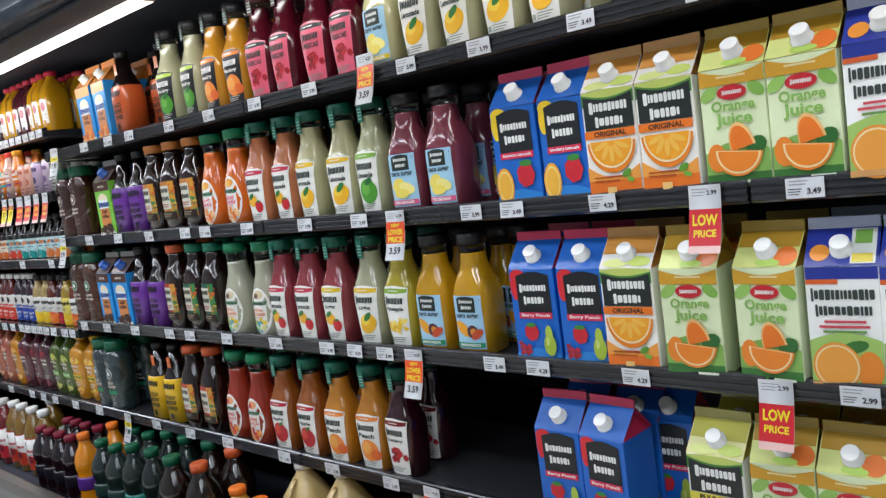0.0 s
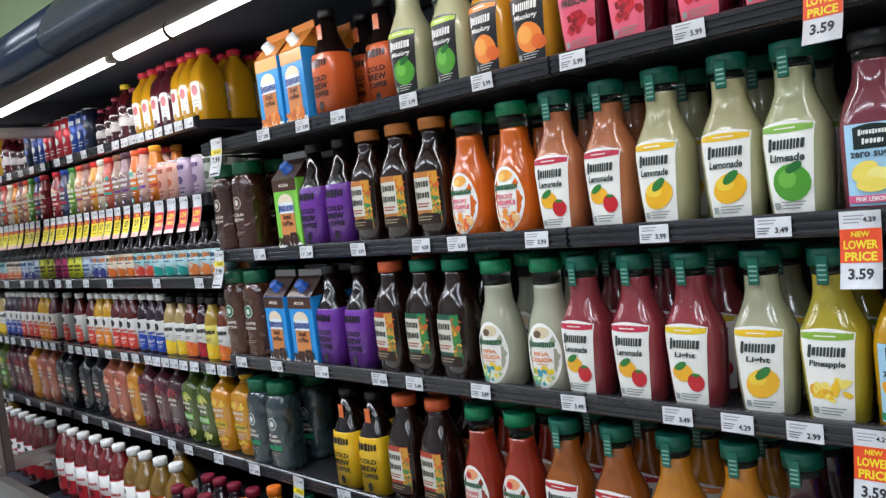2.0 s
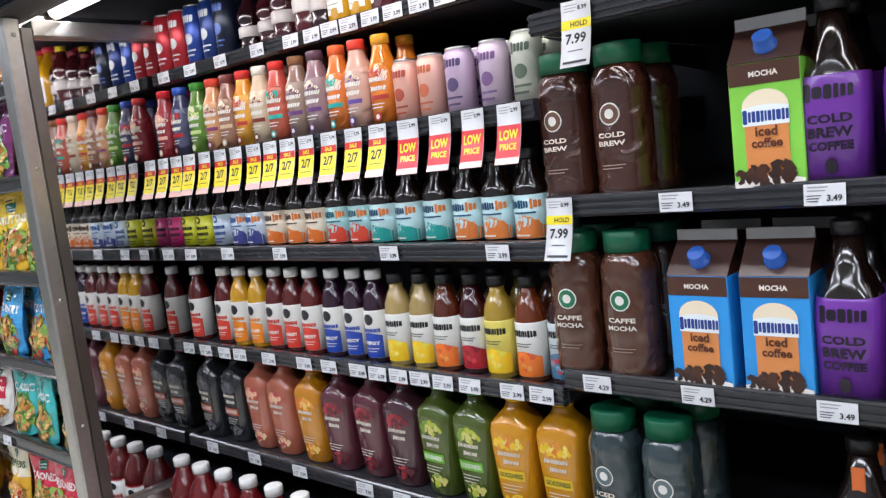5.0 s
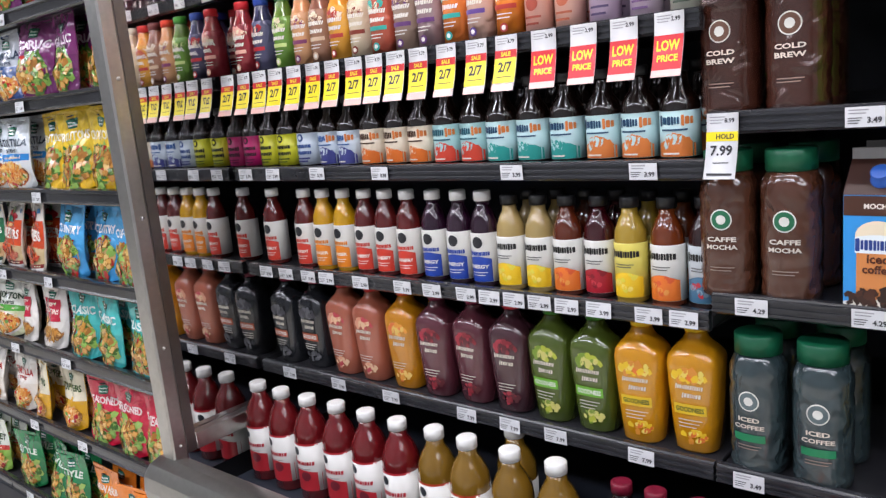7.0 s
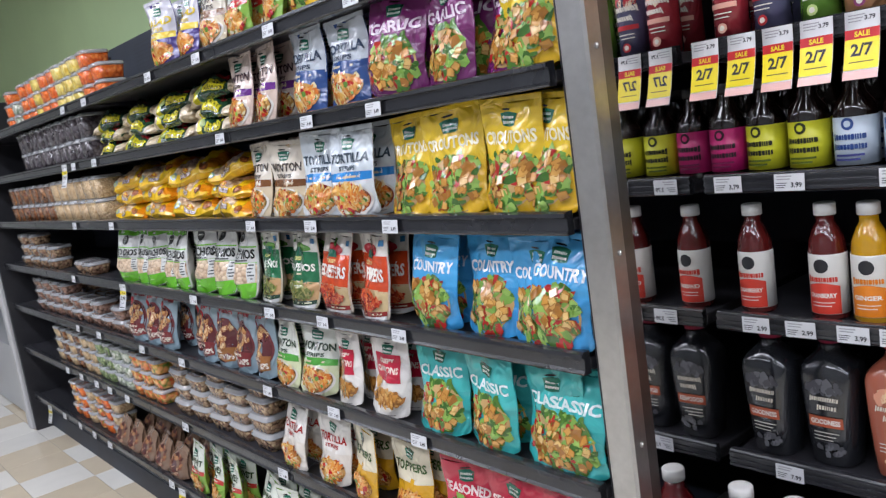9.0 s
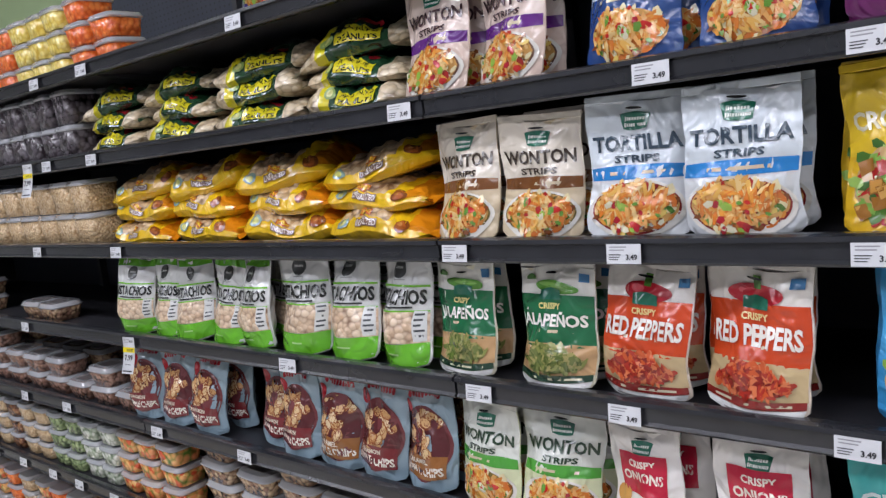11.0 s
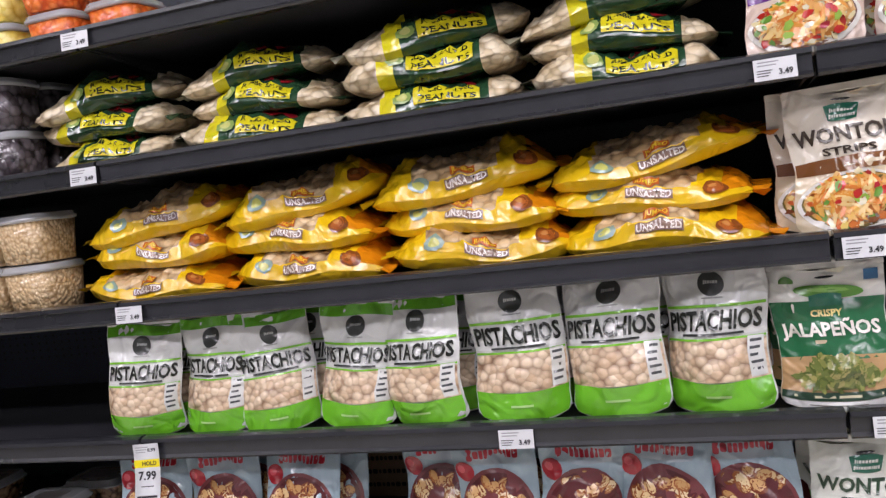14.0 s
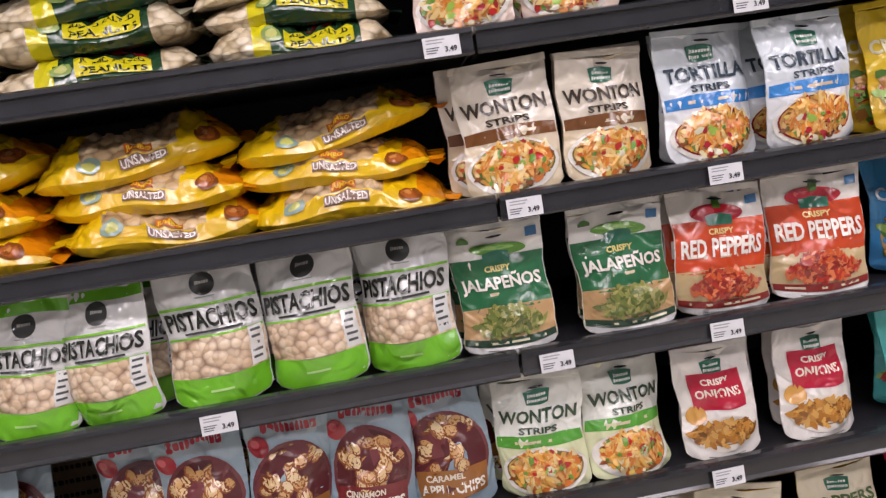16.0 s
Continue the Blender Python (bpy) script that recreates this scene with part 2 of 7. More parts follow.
def letters(s):
    """The filled outline of a word, 1 high, centred: points and faces."""
    if s not in FONT:
        c = bpy.data.curves.new("word", "FONT")
        c.body, c.size, c.resolution_u, c.fill_mode, c.offset = s, 1.0, 2, "FRONT", 0.032
        ob = new("word", c)
        bpy.context.view_layer.update()
        me = bpy.data.meshes.new_from_object(ob.evaluated_get(bpy.context.evaluated_depsgraph_get()))
        v = np.array([(p.co.x, p.co.y) for p in me.vertices])
        f = [tuple(p.vertices) for p in me.polygons]
        lo, hi = v.min(0), v.max(0)
        v = (v - (lo + hi) / 2) / (hi[1] - lo[1])
        FONT[s] = (v, f, (hi[0] - lo[0]) / (hi[1] - lo[1]))
        bpy.data.objects.remove(ob)
        bpy.data.curves.remove(c)
        bpy.data.meshes.remove(me)
    return FONT[s]


class Art:
    """Printed shapes on a front, each a hair above the one before."""

    def __init__(self, surf, off=0.0008, paint=None):
        self.surf, self.off, self.s, self.paint = surf, off, Shape(), paint or ink

    def put(self, pts, faces, h):
        self.s.add([self.surf.front(u, v, self.off) for u, v in pts], faces, h if not isinstance(h, str) else self.paint(h), True)

    def up(self):
        self.off += 0.0003
        return self

    def band(self, u0, u1, v0, v1, h, wave=0.0, nu=12):
        nv = max(1, int((v1 - v0) / 0.016))
        pts = [(u0 + (u1 - u0) * i / nu, v0 + (v1 - v0) * j / nv + wave * math.sin(3.1 * i / nu) * (j == nv)) for j in range(nv + 1) for i in range(nu + 1)]
        fs = [(j * (nu + 1) + i, j * (nu + 1) + i + 1, (j + 1) * (nu + 1) + i + 1, (j + 1) * (nu + 1) + i) for j in range(nv) for i in range(nu)]
        self.put(pts, fs, h)
        return self.up()

    def disc(self, cu, cv, r, h, r2=None, n=16, turn=0.0, part=1.0):
        r2 = r2 or r
        ct, st = math.cos(turn), math.sin(turn)
        pts = [(cu, cv)]
        for k in (0.55, 1.0):
            for i in range(n):
                a = 2 * math.pi * part * i / (n if part == 1 else n - 1)
                x, y = k * r * math.cos(a), k * r2 * math.sin(a)
                pts.append((cu + x * ct - y * st, cv + x * st + y * ct))
        last = n if part == 1 else n - 1
        fs = [(0, 1 + i, 1 + (i + 1) % n) for i in range(last)] + [(1 + i, 1 + n + i, 1 + n + (i + 1) % n, 1 + (i + 1) % n) for i in range(last)]
        self.put(pts, fs, h)
        return self.up()

    def word(self, s, cu, cv, height, h, wide=None, slant=0.0, arch=0.0):
        v, f, asp = letters(s)
        sx = height if not wide else min(wide / asp, height * 1.6)
        self.put([(cu + x * sx + slant * y * height, cv + y * height + arch * (1 - (2 * x / asp) ** 2)) for x, y in v], f, h)
        return self

    def mark(self, cu, cv, w, hgt, h, n=6, seed=1, slant=0.10, bold=1.0):
        """A word mark as a close row of plain blocks of its size and colour."""
        rng = random.Random(seed * 31 + n)
        m = int(n * 1.7)
        wide = [rng.choice((0.6, 0.8, 1.0, 1.25)) for q in range(m)]
        gap = 0.30 / bold
        unit = w / (sum(wide) + gap * (m - 1))
        x = cu - w / 2
        for i, k in enumerate(wide):
            half = hgt * (0.46 if i == 0 else rng.choice((0.30, 0.33, 0.36, 0.33)))
            c = min(unit * k, 2 * half) * 0.22
            xa, xb, ya, yb = x, x + unit * k, cv - half, cv + half
            pts = [(xa + c, ya), (xb - c, ya), (xb, ya + c), (xb, yb - c), (xb - c, yb), (xa + c, yb), (xa, yb - c), (xa, ya + c)]
            self.put([(u + slant * (v - cv), v) for u, v in pts], [tuple(range(8))], h)
            x += unit * (k + gap)
        return self.up()

    def trap(self, v0, v1, w0, w1, h, arch=0.0, cu=0.0, n=12):
        """A label that widens from w0 below to w1 above, its upper and lower edge bowed."""
        m = max(2, int((v1 - v0) / 0.014))
        pts = []
        for j in range(m + 1):
            k = j / m
            for i in range(n + 1):
                q = -1 + 2 * i / n
                pts.append((cu + q * (w0 + (w1 - w0) * k) / 2, v0 + (v1 - v0) * k + arch * (1 - q * q) * (k - 0.35)))
        self.put(pts, [(j * (n + 1) + i, j * (n + 1) + i + 1, (j + 1) * (n + 1) + i + 1, (j + 1) * (n + 1) + i) for j in range(m) for i in range(n)], h)
        return self.up()

    def bars(self, cu, cv, w, n, h, step=0.005, thick=0.0016):
        for i in range(n):
            k = 1 - 0.25 * ((i * 7) % 3) / 2
            self.band(cu - w / 2, cu - w / 2 + w * k, cv - i * step - thick, cv - i * step, h, nu=4)
            self.off -= 0.0003
        return self.up()

    def food(self, cu, cv, rx, ry, colors, n, size, seed=1, stretch=1.6):
        """A heap of chips, nuts, leaves or fruit as small overlapping pieces."""
        rng = random.Random(seed)
        for i in range(n):
            a, r = rng.uniform(0, 6.283), math.sqrt(rng.random())
            u, v = cu + rx * r * math.cos(a), cv + ry * r * math.sin(a)
            k = size * rng.uniform(0.6, 1.3)
            t = rng.uniform(0, 3.14)
            m = rng.choice((5, 6, 7))
            pts = [(u + k * rng.uniform(0.75, 1.2) * (math.cos(b) * math.cos(t) * stretch - math.sin(b) * math.sin(t)) / 1.3,
                    v + k * rng.uniform(0.75, 1.2) * (math.cos(b) * math.sin(t) * stretch + math.sin(b) * math.cos(t)) / 1.3) for b in [6.283 * j / m for j in range(m)]]
            self.put(pts, [tuple(range(m))], rng.choice(colors))
            self.off += 0.000012
        return self.up()

    def done(self, name, parent, label=""):
        return self.s.done(name, parent, label)


# ---- structure ----
def wall(name, x0, x1, y0, y1, z0, z1, material, label):
    s = Shape()
    s.box(x0, x1, y0, y1, z0, z1, material)
    return tagged(s.done(name), label, "wall" if "wall" in name else name, kind="structure")


wall("floor", -14, 5, -3.2, 2.3, -0.1, 0.0, mat("floor_grout", (0.25, 0.23, 0.2), 0.5), "store floor under cream and tan tiles")
wall("ceiling", -14, 5, -3.2, 2.3, 4.4, 4.5, WHITEW, "plain white store ceiling")
wall("wall_north", -14, 5, 2.15, 2.3, 0, 4.4, GREENW, "pale green painted wall above the coolers")
wall("wall_south", -14, 5, -3.2, -3.05, 0, 4.4, GREYW, "plain grey wall across the aisle")
wall("wall_east", 4.85, 5, -3.05, 2.15, 0, 4.4, WHITEW, "plain white wall at the aisle's end")
wall("wall_west", -14, -13.85, -3.05, 2.15, 0, 4.4, WHITEW, "plain white wall at the aisle's far end")

FLOOR = bpy.data.objects["floor"]
tile_me = {}
for key, material in (("a", CREAM), ("b", TAN)):
    s = Shape()
    s.box(-0.1514, 0.1514, -0.1514, 0.1514, 0.0, 0.004, material, 0.0015)
    t = s.done("floor_tile", FLOOR)
    tile_me[key] = t.data
    bpy.data.objects.remove(t)
rng = random.Random(4)
for i in range(24):
    for j in range(11):
        tx, ty = -4.8 - 0.305 * i, 1.15 - 0.305 * j
        key = "b" if ((i // 2 + j // 2) % 2 == 0 and (i + j) % 3) or rng.random() < 0.08 else "a"
        t = new("floor_tile", tile_me[key])
        t.parent = FLOOR
        t.location = (tx, ty, 0.0)
rest = Shape()
for i in range(-31, 32):
    for j in range(14):
        tx, ty = -4.8 - 0.305 * i, 1.15 - 0.305 * j
        if (0 <= i < 24 and j < 11) or tx > 4.7 or tx < -13.7:
            continue
        rest.box(tx - 0.1514, tx + 0.1514, ty - 0.1514, ty + 0.1514, 0.0, 0.004, TAN if (i // 2 + j // 2) % 2 == 0 and (i + j) % 3 else CREAM)
tagged(rest.done("floor_tiles", FLOOR), kind="stuff")

for row_y in (-0.35, -1.75):
    for row_x in (0.3, -2.7, -5.7, -8.7):
        th = tagged(new("ceiling_light"), "white ceiling light fixture with a lit panel", "ceiling light", "ceiling lights")
        th.location = (row_x, row_y, 3.4)
        s = Shape()
        s.box(-1.2, 1.2, -0.17, 0.17, -0.05, 0.0, WHITEW, 0.006)
        s.done("housing", th)
        s = Shape()
        s.box(-1.15, 1.15, -0.14, 0.14, -0.056, -0.052, LIGHTP)
        s.done("diffuser", th)
        for hx in (-0.9, 0.9):
            s = Shape()
            s.rings([[(hx + 0.006 * math.cos(k), 0.006 * math.sin(k), z) for k in [6.283 * i / 8 for i in range(8)]] for z in (0.0, 1.0)], STEEL)
            s.done("hanger_rod", th)

# drinks cooler
XE, XM, XA, XR = -4.42, -3.12, -1.9, 3.2
cooler = tagged(new("drinks_cooler"), "long open refrigerated drinks case with black shelves and navy canopy", "cooler")
s = Shape()
s.box(XE - 0.06, XR, 1.98, 2.05, 0.2, 2.164, INSIDE)
s.done("back_panel", cooler)
s = Shape()
s.box(XE - 0.06, XR, 1.0, 2.1, 2.165, 2.19, BLACK)
s.extrude_x([(1.001, 2.078), (1.25, 2.10), (1.9, 2.13), (1.979, 2.164), (1.001, 2.164)], XE - 0.02, XR, INSIDE)
s.done("roof", cooler)
s = Shape()
prof = [(0.93, 2.010), (0.90, 2.018), (0.885, 2.033), (0.883, 2.052), (0.892, 2.082), (0.91, 2.115), (0.935, 2.145), (0.97, 2.168), (1.0, 2.174), (1.0, 2.015)]
for a, b in ((XE - 0.07, -3.13), (-3.126, -0.70), (-0.696, XR)):
    s.extrude_x(prof, a, b, NAVY, True)
s.done("canopy", cooler, "glossy dark navy canopy with rounded front")
# black sheet added under the canopy to hide the lit roof liner behind
s = Shape()
s.extrude_x([(0.93, 2.000), (1.066, 2.022), (1.066, 2.040), (1.001, 2.040), (0.998, 2.012), (0.93, 2.009)], XE - 0.05, XR, RUBBER)
s.done("canopy_gasket", cooler)
for a, b in ((-4.40, -3.22), (-3.16, -1.95), (-1.90, -0.69), (-0.64, 0.57), (0.62, 1.8)):
    s = Shape()
    s.rings([[(x, 1.10 + 0.021 * math.cos(k), 2.031 + 0.021 * math.sin(k)) for k in [6.283 * i / 14 for i in range(14)]] for x in (a, b)], TUBE)
    t = s.done("light_tube", cooler, "lit white fluorescent tube")
    s = Shape()
    s.extrude_x([(1.085, 2.056), (1.087, 2.0595), (1.118, 2.0595), (1.140, 2.034), (1.137, 2.032), (1.115, 2.056)], a - 0.03, b + 0.03, mat("grey_reflector", (0.16, 0.16, 0.17), 0.5))
    s.done("lamp_reflector", cooler, "grey sheet metal reflector over the tube")
    for x in (a, b):
        s = Shape()
        s.box(x - 0.014, x + 0.014, 1.084, 1.116, 2.014, 2.056, mat("tube_holder", (0.42, 0.36, 0.28), 0.5), 0.005)
        s.done("tube_cap", t)
s = Shape()
s.box(XE, XR, 1.0, 1.99, 0.2, 0.56, INSIDE)
s.box(XE, XR, 0.96, 1.0, 0.02, 0.6, BLACK)
s.done("deck", cooler)
s = Shape()
s.extrude_x([(0.905, 0.60), (0.90, 0.63), (0.905, 0.665), (0.925, 0.69), (0.955, 0.70), (0.99, 0.695), (1.01, 0.68), (1.01, 0.60)], XE - 0.03, XR, STEEL, True)
s.extrude_x([(0.93, 0.40), (0.91, 0.42), (0.91, 0.58), (0.93, 0.6), (0.97, 0.6), (0.97, 0.4)], XE - 0.03, XR, RUBBER)
s.done("bumper_rail", cooler, "worn brushed steel bumper rail")
for x in (-4.05, -2.83, -1.61, -0.39, 0.83):
    s = Shape()
    hook = [(x + 0.07, 1.045 + 0.022 * math.cos(k), 2.0 + 0.022 * math.sin(k)) for k in [-0.6 - 4.2 * i / 9 for i in range(10)]]
    for p, q in zip(hook, hook[1:]):
        s.rings([[(p[0] + 0.004 * math.cos(k), c[1] + 0.004 * math.sin(k) * 0.7, c[2] + 0.004 * math.sin(k) * 0.7) for k in (0, 1.57, 3.14, 4.71)] for c in (p, q)], RUBBER)
    s.done("hook", cooler)
# end panel: steel frame round a polished sheet
panel = tagged(new("cooler_end_panel"), "steel-framed polished end panel of the drinks cooler", "end panel")
s = Shape()
s.box(XE - 0.012, XE, 0.985, 1.98, 0.62, 2.02, MIRROR)
s.done("polished_sheet", panel)
s = Shape()
s.box(XE - 0.012, XE, 1.001, 1.98, 2.021, 2.164, BLACK)
s.done("head_panel", panel)
s = Shape()
s.box(XE - 0.02, XE + 0.036, 0.958, 1.0, 0.0, 2.008, STEEL, 0.005)
s.done("front_post", panel, "upright brushed steel post with rivets")
s = Shape()
s.box(XE + 0.001, XE + 0.030, 1.001, 1.03, 0.70, 1.985, mat("dark_steel_stile", (0.20, 0.19, 0.18), 0.35, metal=1.0, vary=0.2), 0.002)
s.done("front_stile", panel)
s = Shape()
s.box(XE + 0.001, XE + 0.030, 1.03, 1.32, 0.70, 0.745, STEEL, 0.002)
s.done("bottom_rail", panel)
s = Shape()
s.box(XE + 0.001, XE + 0.030, 1.03, 1.40, 1.965, 2.003, STEEL, 0.002)
s.done("top_rail", panel)
for z in (0.73, 0.99, 1.317, 1.645, 1.965):
    s = Shape()
    s.rings([[(XE + 0.0365 + d, 0.982 + r * math.cos(k), z + r * math.sin(k)) for k in [6.283 * i / 8 for i in range(8)]] for r, d in ((0.006, -0.001), (0.005, 0.003), (0.002, 0.0045))], STEEL)
    s.done("rivet", panel)


def shelf(x0, x1, lip_y, z, back, parent_label, lip_h=0.036, slots=True):
    th = tagged(new("display_shelf"), parent_label, "shelf", "store shelves")
    th.location = ((x0 + x1) / 2, lip_y, z)
    w = (x1 - x0) / 2 - 0.003
    s = Shape()
    s.box(-w, w, 0.012, back - lip_y, -0.016, 0.006, BLACK, 0.002)
    s.done("board", th)
    s = Shape()
    h = lip_h / 2
    if slots:
        prof = [(0.011, -h), (0.0, -h), (-0.004, -h + 0.004)]
        for dz in (-0.011, 0.0, 0.011):
            prof += [(-0.003, dz - 0.003), (-0.0065, dz - 0.0022), (-0.0065, dz + 0.0022), (-0.003, dz + 0.003)]
        prof += [(-0.003, h - 0.003), (0.0, h), (0.011, h)]
        s.extrude_x(prof, -w, w, LIPBLACK)
    else:
        s.extrude_x([(0.011, -h), (-0.008, -h), (-0.011, -h + 0.004), (-0.006, -h + 0.009), (-0.006, h - 0.013), (-0.013, h - 0.010), (-0.012, h - 0.003), (-0.003, h), (0.011, h)], -w, w, LIPBLACK)
    s.done("price_rail", th)
    for sx in (-1, 1):
        s = Shape()
        x = sx * (w - 0.004)
        s.add([(x - 0.002, 0.02, -0.018), (x + 0.002, 0.02, -0.018), (x + 0.002, back - lip_y, -0.018), (x - 0.002, back - lip_y, -0.018),
               (x - 0.002, back - lip_y, -0.075), (x + 0.002, back - lip_y, -0.075)], [(0, 1, 2, 3), (0, 3, 4), (1, 5, 2), (0, 4, 5, 1), (3, 2, 5, 4)], BLACK)
        s.done("bracket", th)
    return th


LIP = 1.28
for z, x0 in ((1.757, XM), (1.456, XM), (1.156, XM), (0.845, XM)):
    for a, b in ((x0, XA), (XA, XA + 1.22), (XA + 1.22, XA + 2.44), (XA + 2.44, XR)):
        shelf(a, b, LIP, z, 1.97, "black steel cooler shelf with ribbed price rail")
for z, y, x1 in ((1.855, 1.34, -3.235), (1.622, LIP, XM), (1.381, LIP, XM), (1.122, LIP, XM), (0.845, LIP, XM)):
    shelf(XE + 0.012, x1, y, z, 1.97, "black steel cooler shelf with ribbed price rail")

# snack shelving
snack = tagged(new("snack_shelving"), "black steel gondola shelving with perforated back", "shelving unit")
SX = [-4.53, -5.78, -7.0, -8.22, -9.2]
s = Shape()
s.box(SX[-1], SX[0], 1.60, 1.64, 0.05, 2.24, INSIDE)
s.done("back_panel", snack)
s = Shape()
s.box(SX[-1], SX[0], 1.10, 1.64, 0.004, 0.12, INSIDE)
s.done("kick_plate", snack)
for a in SX[1:-1]:
    s = Shape()
    s.box(a - 0.012, a + 0.012, 1.57, 1.598, 0.1, 2.2, BLACK)
    s.done("upright", snack)
s = Shape()
s.box(SX[-1] - 0.03, SX[-1], 1.0, 1.64, 0.004, 2.1, BLACK, 0.004)
s.done("end_panel", snack)
s = Shape()
s.box(SX[0] + 0.0, SX[0] + 0.03, 1.06, 1.98, 0.004, 2.2, BLACK, 0.004)
s.done("end_panel", snack)
dots = Shape()
for iz in range(13):
    for ix in range(70):
        x, z = -6.05 - ix * 0.026, 1.96 + iz * 0.020
        dots.add([(x + 0.004 * math.cos(k), 1.5985, z + 0.004 * math.sin(k)) for k in [6.283 * i / 6 for i in range(6)]], [tuple(range(6))], RUBBER)
for iz in range(8):
    for ix in range(46):
        x, z = -7.0 - ix * 0.026, 1.18 + iz * 0.020
        dots.add([(x + 0.004 * math.cos(k), 1.5985, z + 0.004 * math.sin(k)) for k in [6.283 * i / 6 for i in range(6)]], [tuple(range(6))], RUBBER)
tagged(dots.done("perforation", snack), kind="stuff")
NL = [1.865, 1.62, 1.355, 1.093, 0.832, 0.556, 0.235]
YN = 1.04
for z in NL:
    for a, b in zip(SX[1:], SX):
        shelf(a, b, YN, z, 1.595, "black steel snack shelf with rounded lip", 0.044, False)
# case beyond the shelving
far = tagged(new("produce_cooler"), "pale steel open produce case beyond the snack shelves", "cooler")
s = Shape()
s.box(-13.2, -9.35, 1.05, 2.1, 0.02, 0.5, mat("pale_case_paint", (0.45, 0.46, 0.47), 0.35))
s.done("base", far)
s = Shape()
s.box(-13.2, -9.35, 1.9, 2.1, 0.5, 2.0, INSIDE)
s.done("back_panel", far)
for z in (0.75, 1.0, 1.25):
    s = Shape()
    s.box(-13.2, -9.35, 1.25, 1.9, z, z + 0.03, STEEL, 0.004)
    s.done("shelf", far)
s = Shape()
s.box(-9.34, -9.25, 0.98, 2.1, 0.004, 2.0, mat("pale_end_panel", (0.5, 0.5, 0.5), 0.4), 0.01)
s.done("end_panel", far)


# ---- products ----
PROTO, JIT = {}, random.Random(11)


def put(key, x, y, z, rz=None, rx=0.0, scale=1.0, ry=0.0):
    """Stand one more of a product on a shelf."""
    turn = JIT.uniform(-5, 5) if rz is None else rz
    scale *= {"sale": 0.91, "tag": 0.93}.get(key[0], 1.0)
    m = pose(x, y, z, rx, ry, turn)
    if key[0] not in PROTO:
        PROTO[key[0]] = {}
    made = PROTO[key[0]]
    if key[1:] not in made:
        ob = MAKE[key[0]](*key[1:])
        ob.matrix_basis = m @ Matrix.Scale(scale, 4)
        made[key[1:]] = ob
        return ob
    ob = copy_thing(made[key[1:]], m)
    ob.scale = (scale, scale, scale)
    return ob


def thing(name, label, category, group):
    return tagged(new(name), label, category, group)


def cap(parent, r, z0, z1, color, p=2.0, ribs=True):
    s = Shape()
    n = 28
    m = capm(color)

    def ring(rad, z, k=0.0):
        return [((rad + (k if i % 2 else 0)) * math.cos(6.283 * i / n), (rad + (k if i % 2 else 0)) * math.sin(6.283 * i / n), z) for i in range(n)]
    k = 0.0007 if ribs else 0
    s.rings([ring(r, z0, k), ring(r, z1 - 0.002, k), ring(r - 0.0015, z1), ring(r * 0.6, z1 + 0.0002)], m, True)
    return s.done("cap", parent)


def fruit(art, kind, cu, cv, r):
    if kind == "lemon":
        art.disc(cu, cv, r, "F3B81A", r * 0.8, turn=0.6).disc(cu - r * 0.25, cv + r * 0.25, r * 0.55, "F8D23C", r * 0.4, n=10).disc(cu + r * 0.1, cv + r * 0.6, r * 0.55, "2E7A32", r * 0.26, n=10, turn=0.7)
    elif kind == "lime":
        art.disc(cu, cv, r, "4E9A2B").disc(cu - r * 0.2, cv + r * 0.2, r * 0.5, "6FB542", n=10).disc(cu + r * 0.2, cv + r * 0.8, r * 0.5, "246B2C", r * 0.24, n=10, turn=0.5)
    elif kind == "berry":
        art.disc(cu - r * 0.4, cv + r * 0.3, r * 0.75, "F2B320", r * 0.6).disc(cu + r * 0.45, cv - r * 0.3, r * 0.55, "C81F2B", r * 0.62).disc(cu - r * 0.5, cv + r * 0.75, r * 0.5, "2F7D33", r * 0.24, n=10, turn=0.5).disc(cu + r * 0.5, cv + r * 0.2, r * 0.3, "2F7D33", r * 0.12, n=8)
    elif kind == "pine":
        art.food(cu, cv, r * 1.1, r * 0.6, ["F4C51E", "E9A816", "F9E06A"], 14, r * 0.35, 5)
    elif kind == "peach":
        art.disc(cu, cv, r, "EE8A35").disc(cu - r * 0.3, cv + r * 0.2, r * 0.6, "F3A94E", n=12).disc(cu + r * 0.7, cv - r * 0.4, r * 0.5, "E46A2A", n=12)
    elif kind == "apple":
        art.disc(cu, cv, r, "B8202A").disc(cu - r * 0.3, cv + r * 0.25, r * 0.5, "D94A3A", n=12).disc(cu + r * 0.3, cv + r * 0.9, r * 0.35, "3A7B30", r * 0.16, n=8, turn=0.6)
    elif kind == "cran":
        art.food(cu, cv, r, r * 0.6, ["A3121F", "C4232F", "7E0C18"], 12, r * 0.4, 3, 1.0)
    elif kind == "orange":
        art.disc(cu, cv, r, "EE7D16").disc(cu, cv, r * 0.93, "F9B04A").disc(cu, cv, r * 0.86, "F39019")
        for a in range(8):
            art.disc(cu + r * 0.45 * math.cos(a * 0.785), cv + r * 0.45 * math.sin(a * 0.785), r * 0.36, "F6A02A", r * 0.13, n=8, turn=a * 0.785)
            art.off -= 0.0003
        art.up()
    elif kind == "mix":
        art.food(cu, cv, r, r * 0.6, ["C81F2B", "F2B320", "4E9A2B", "E2622A"], 12, r * 0.35, 7, 1.2)


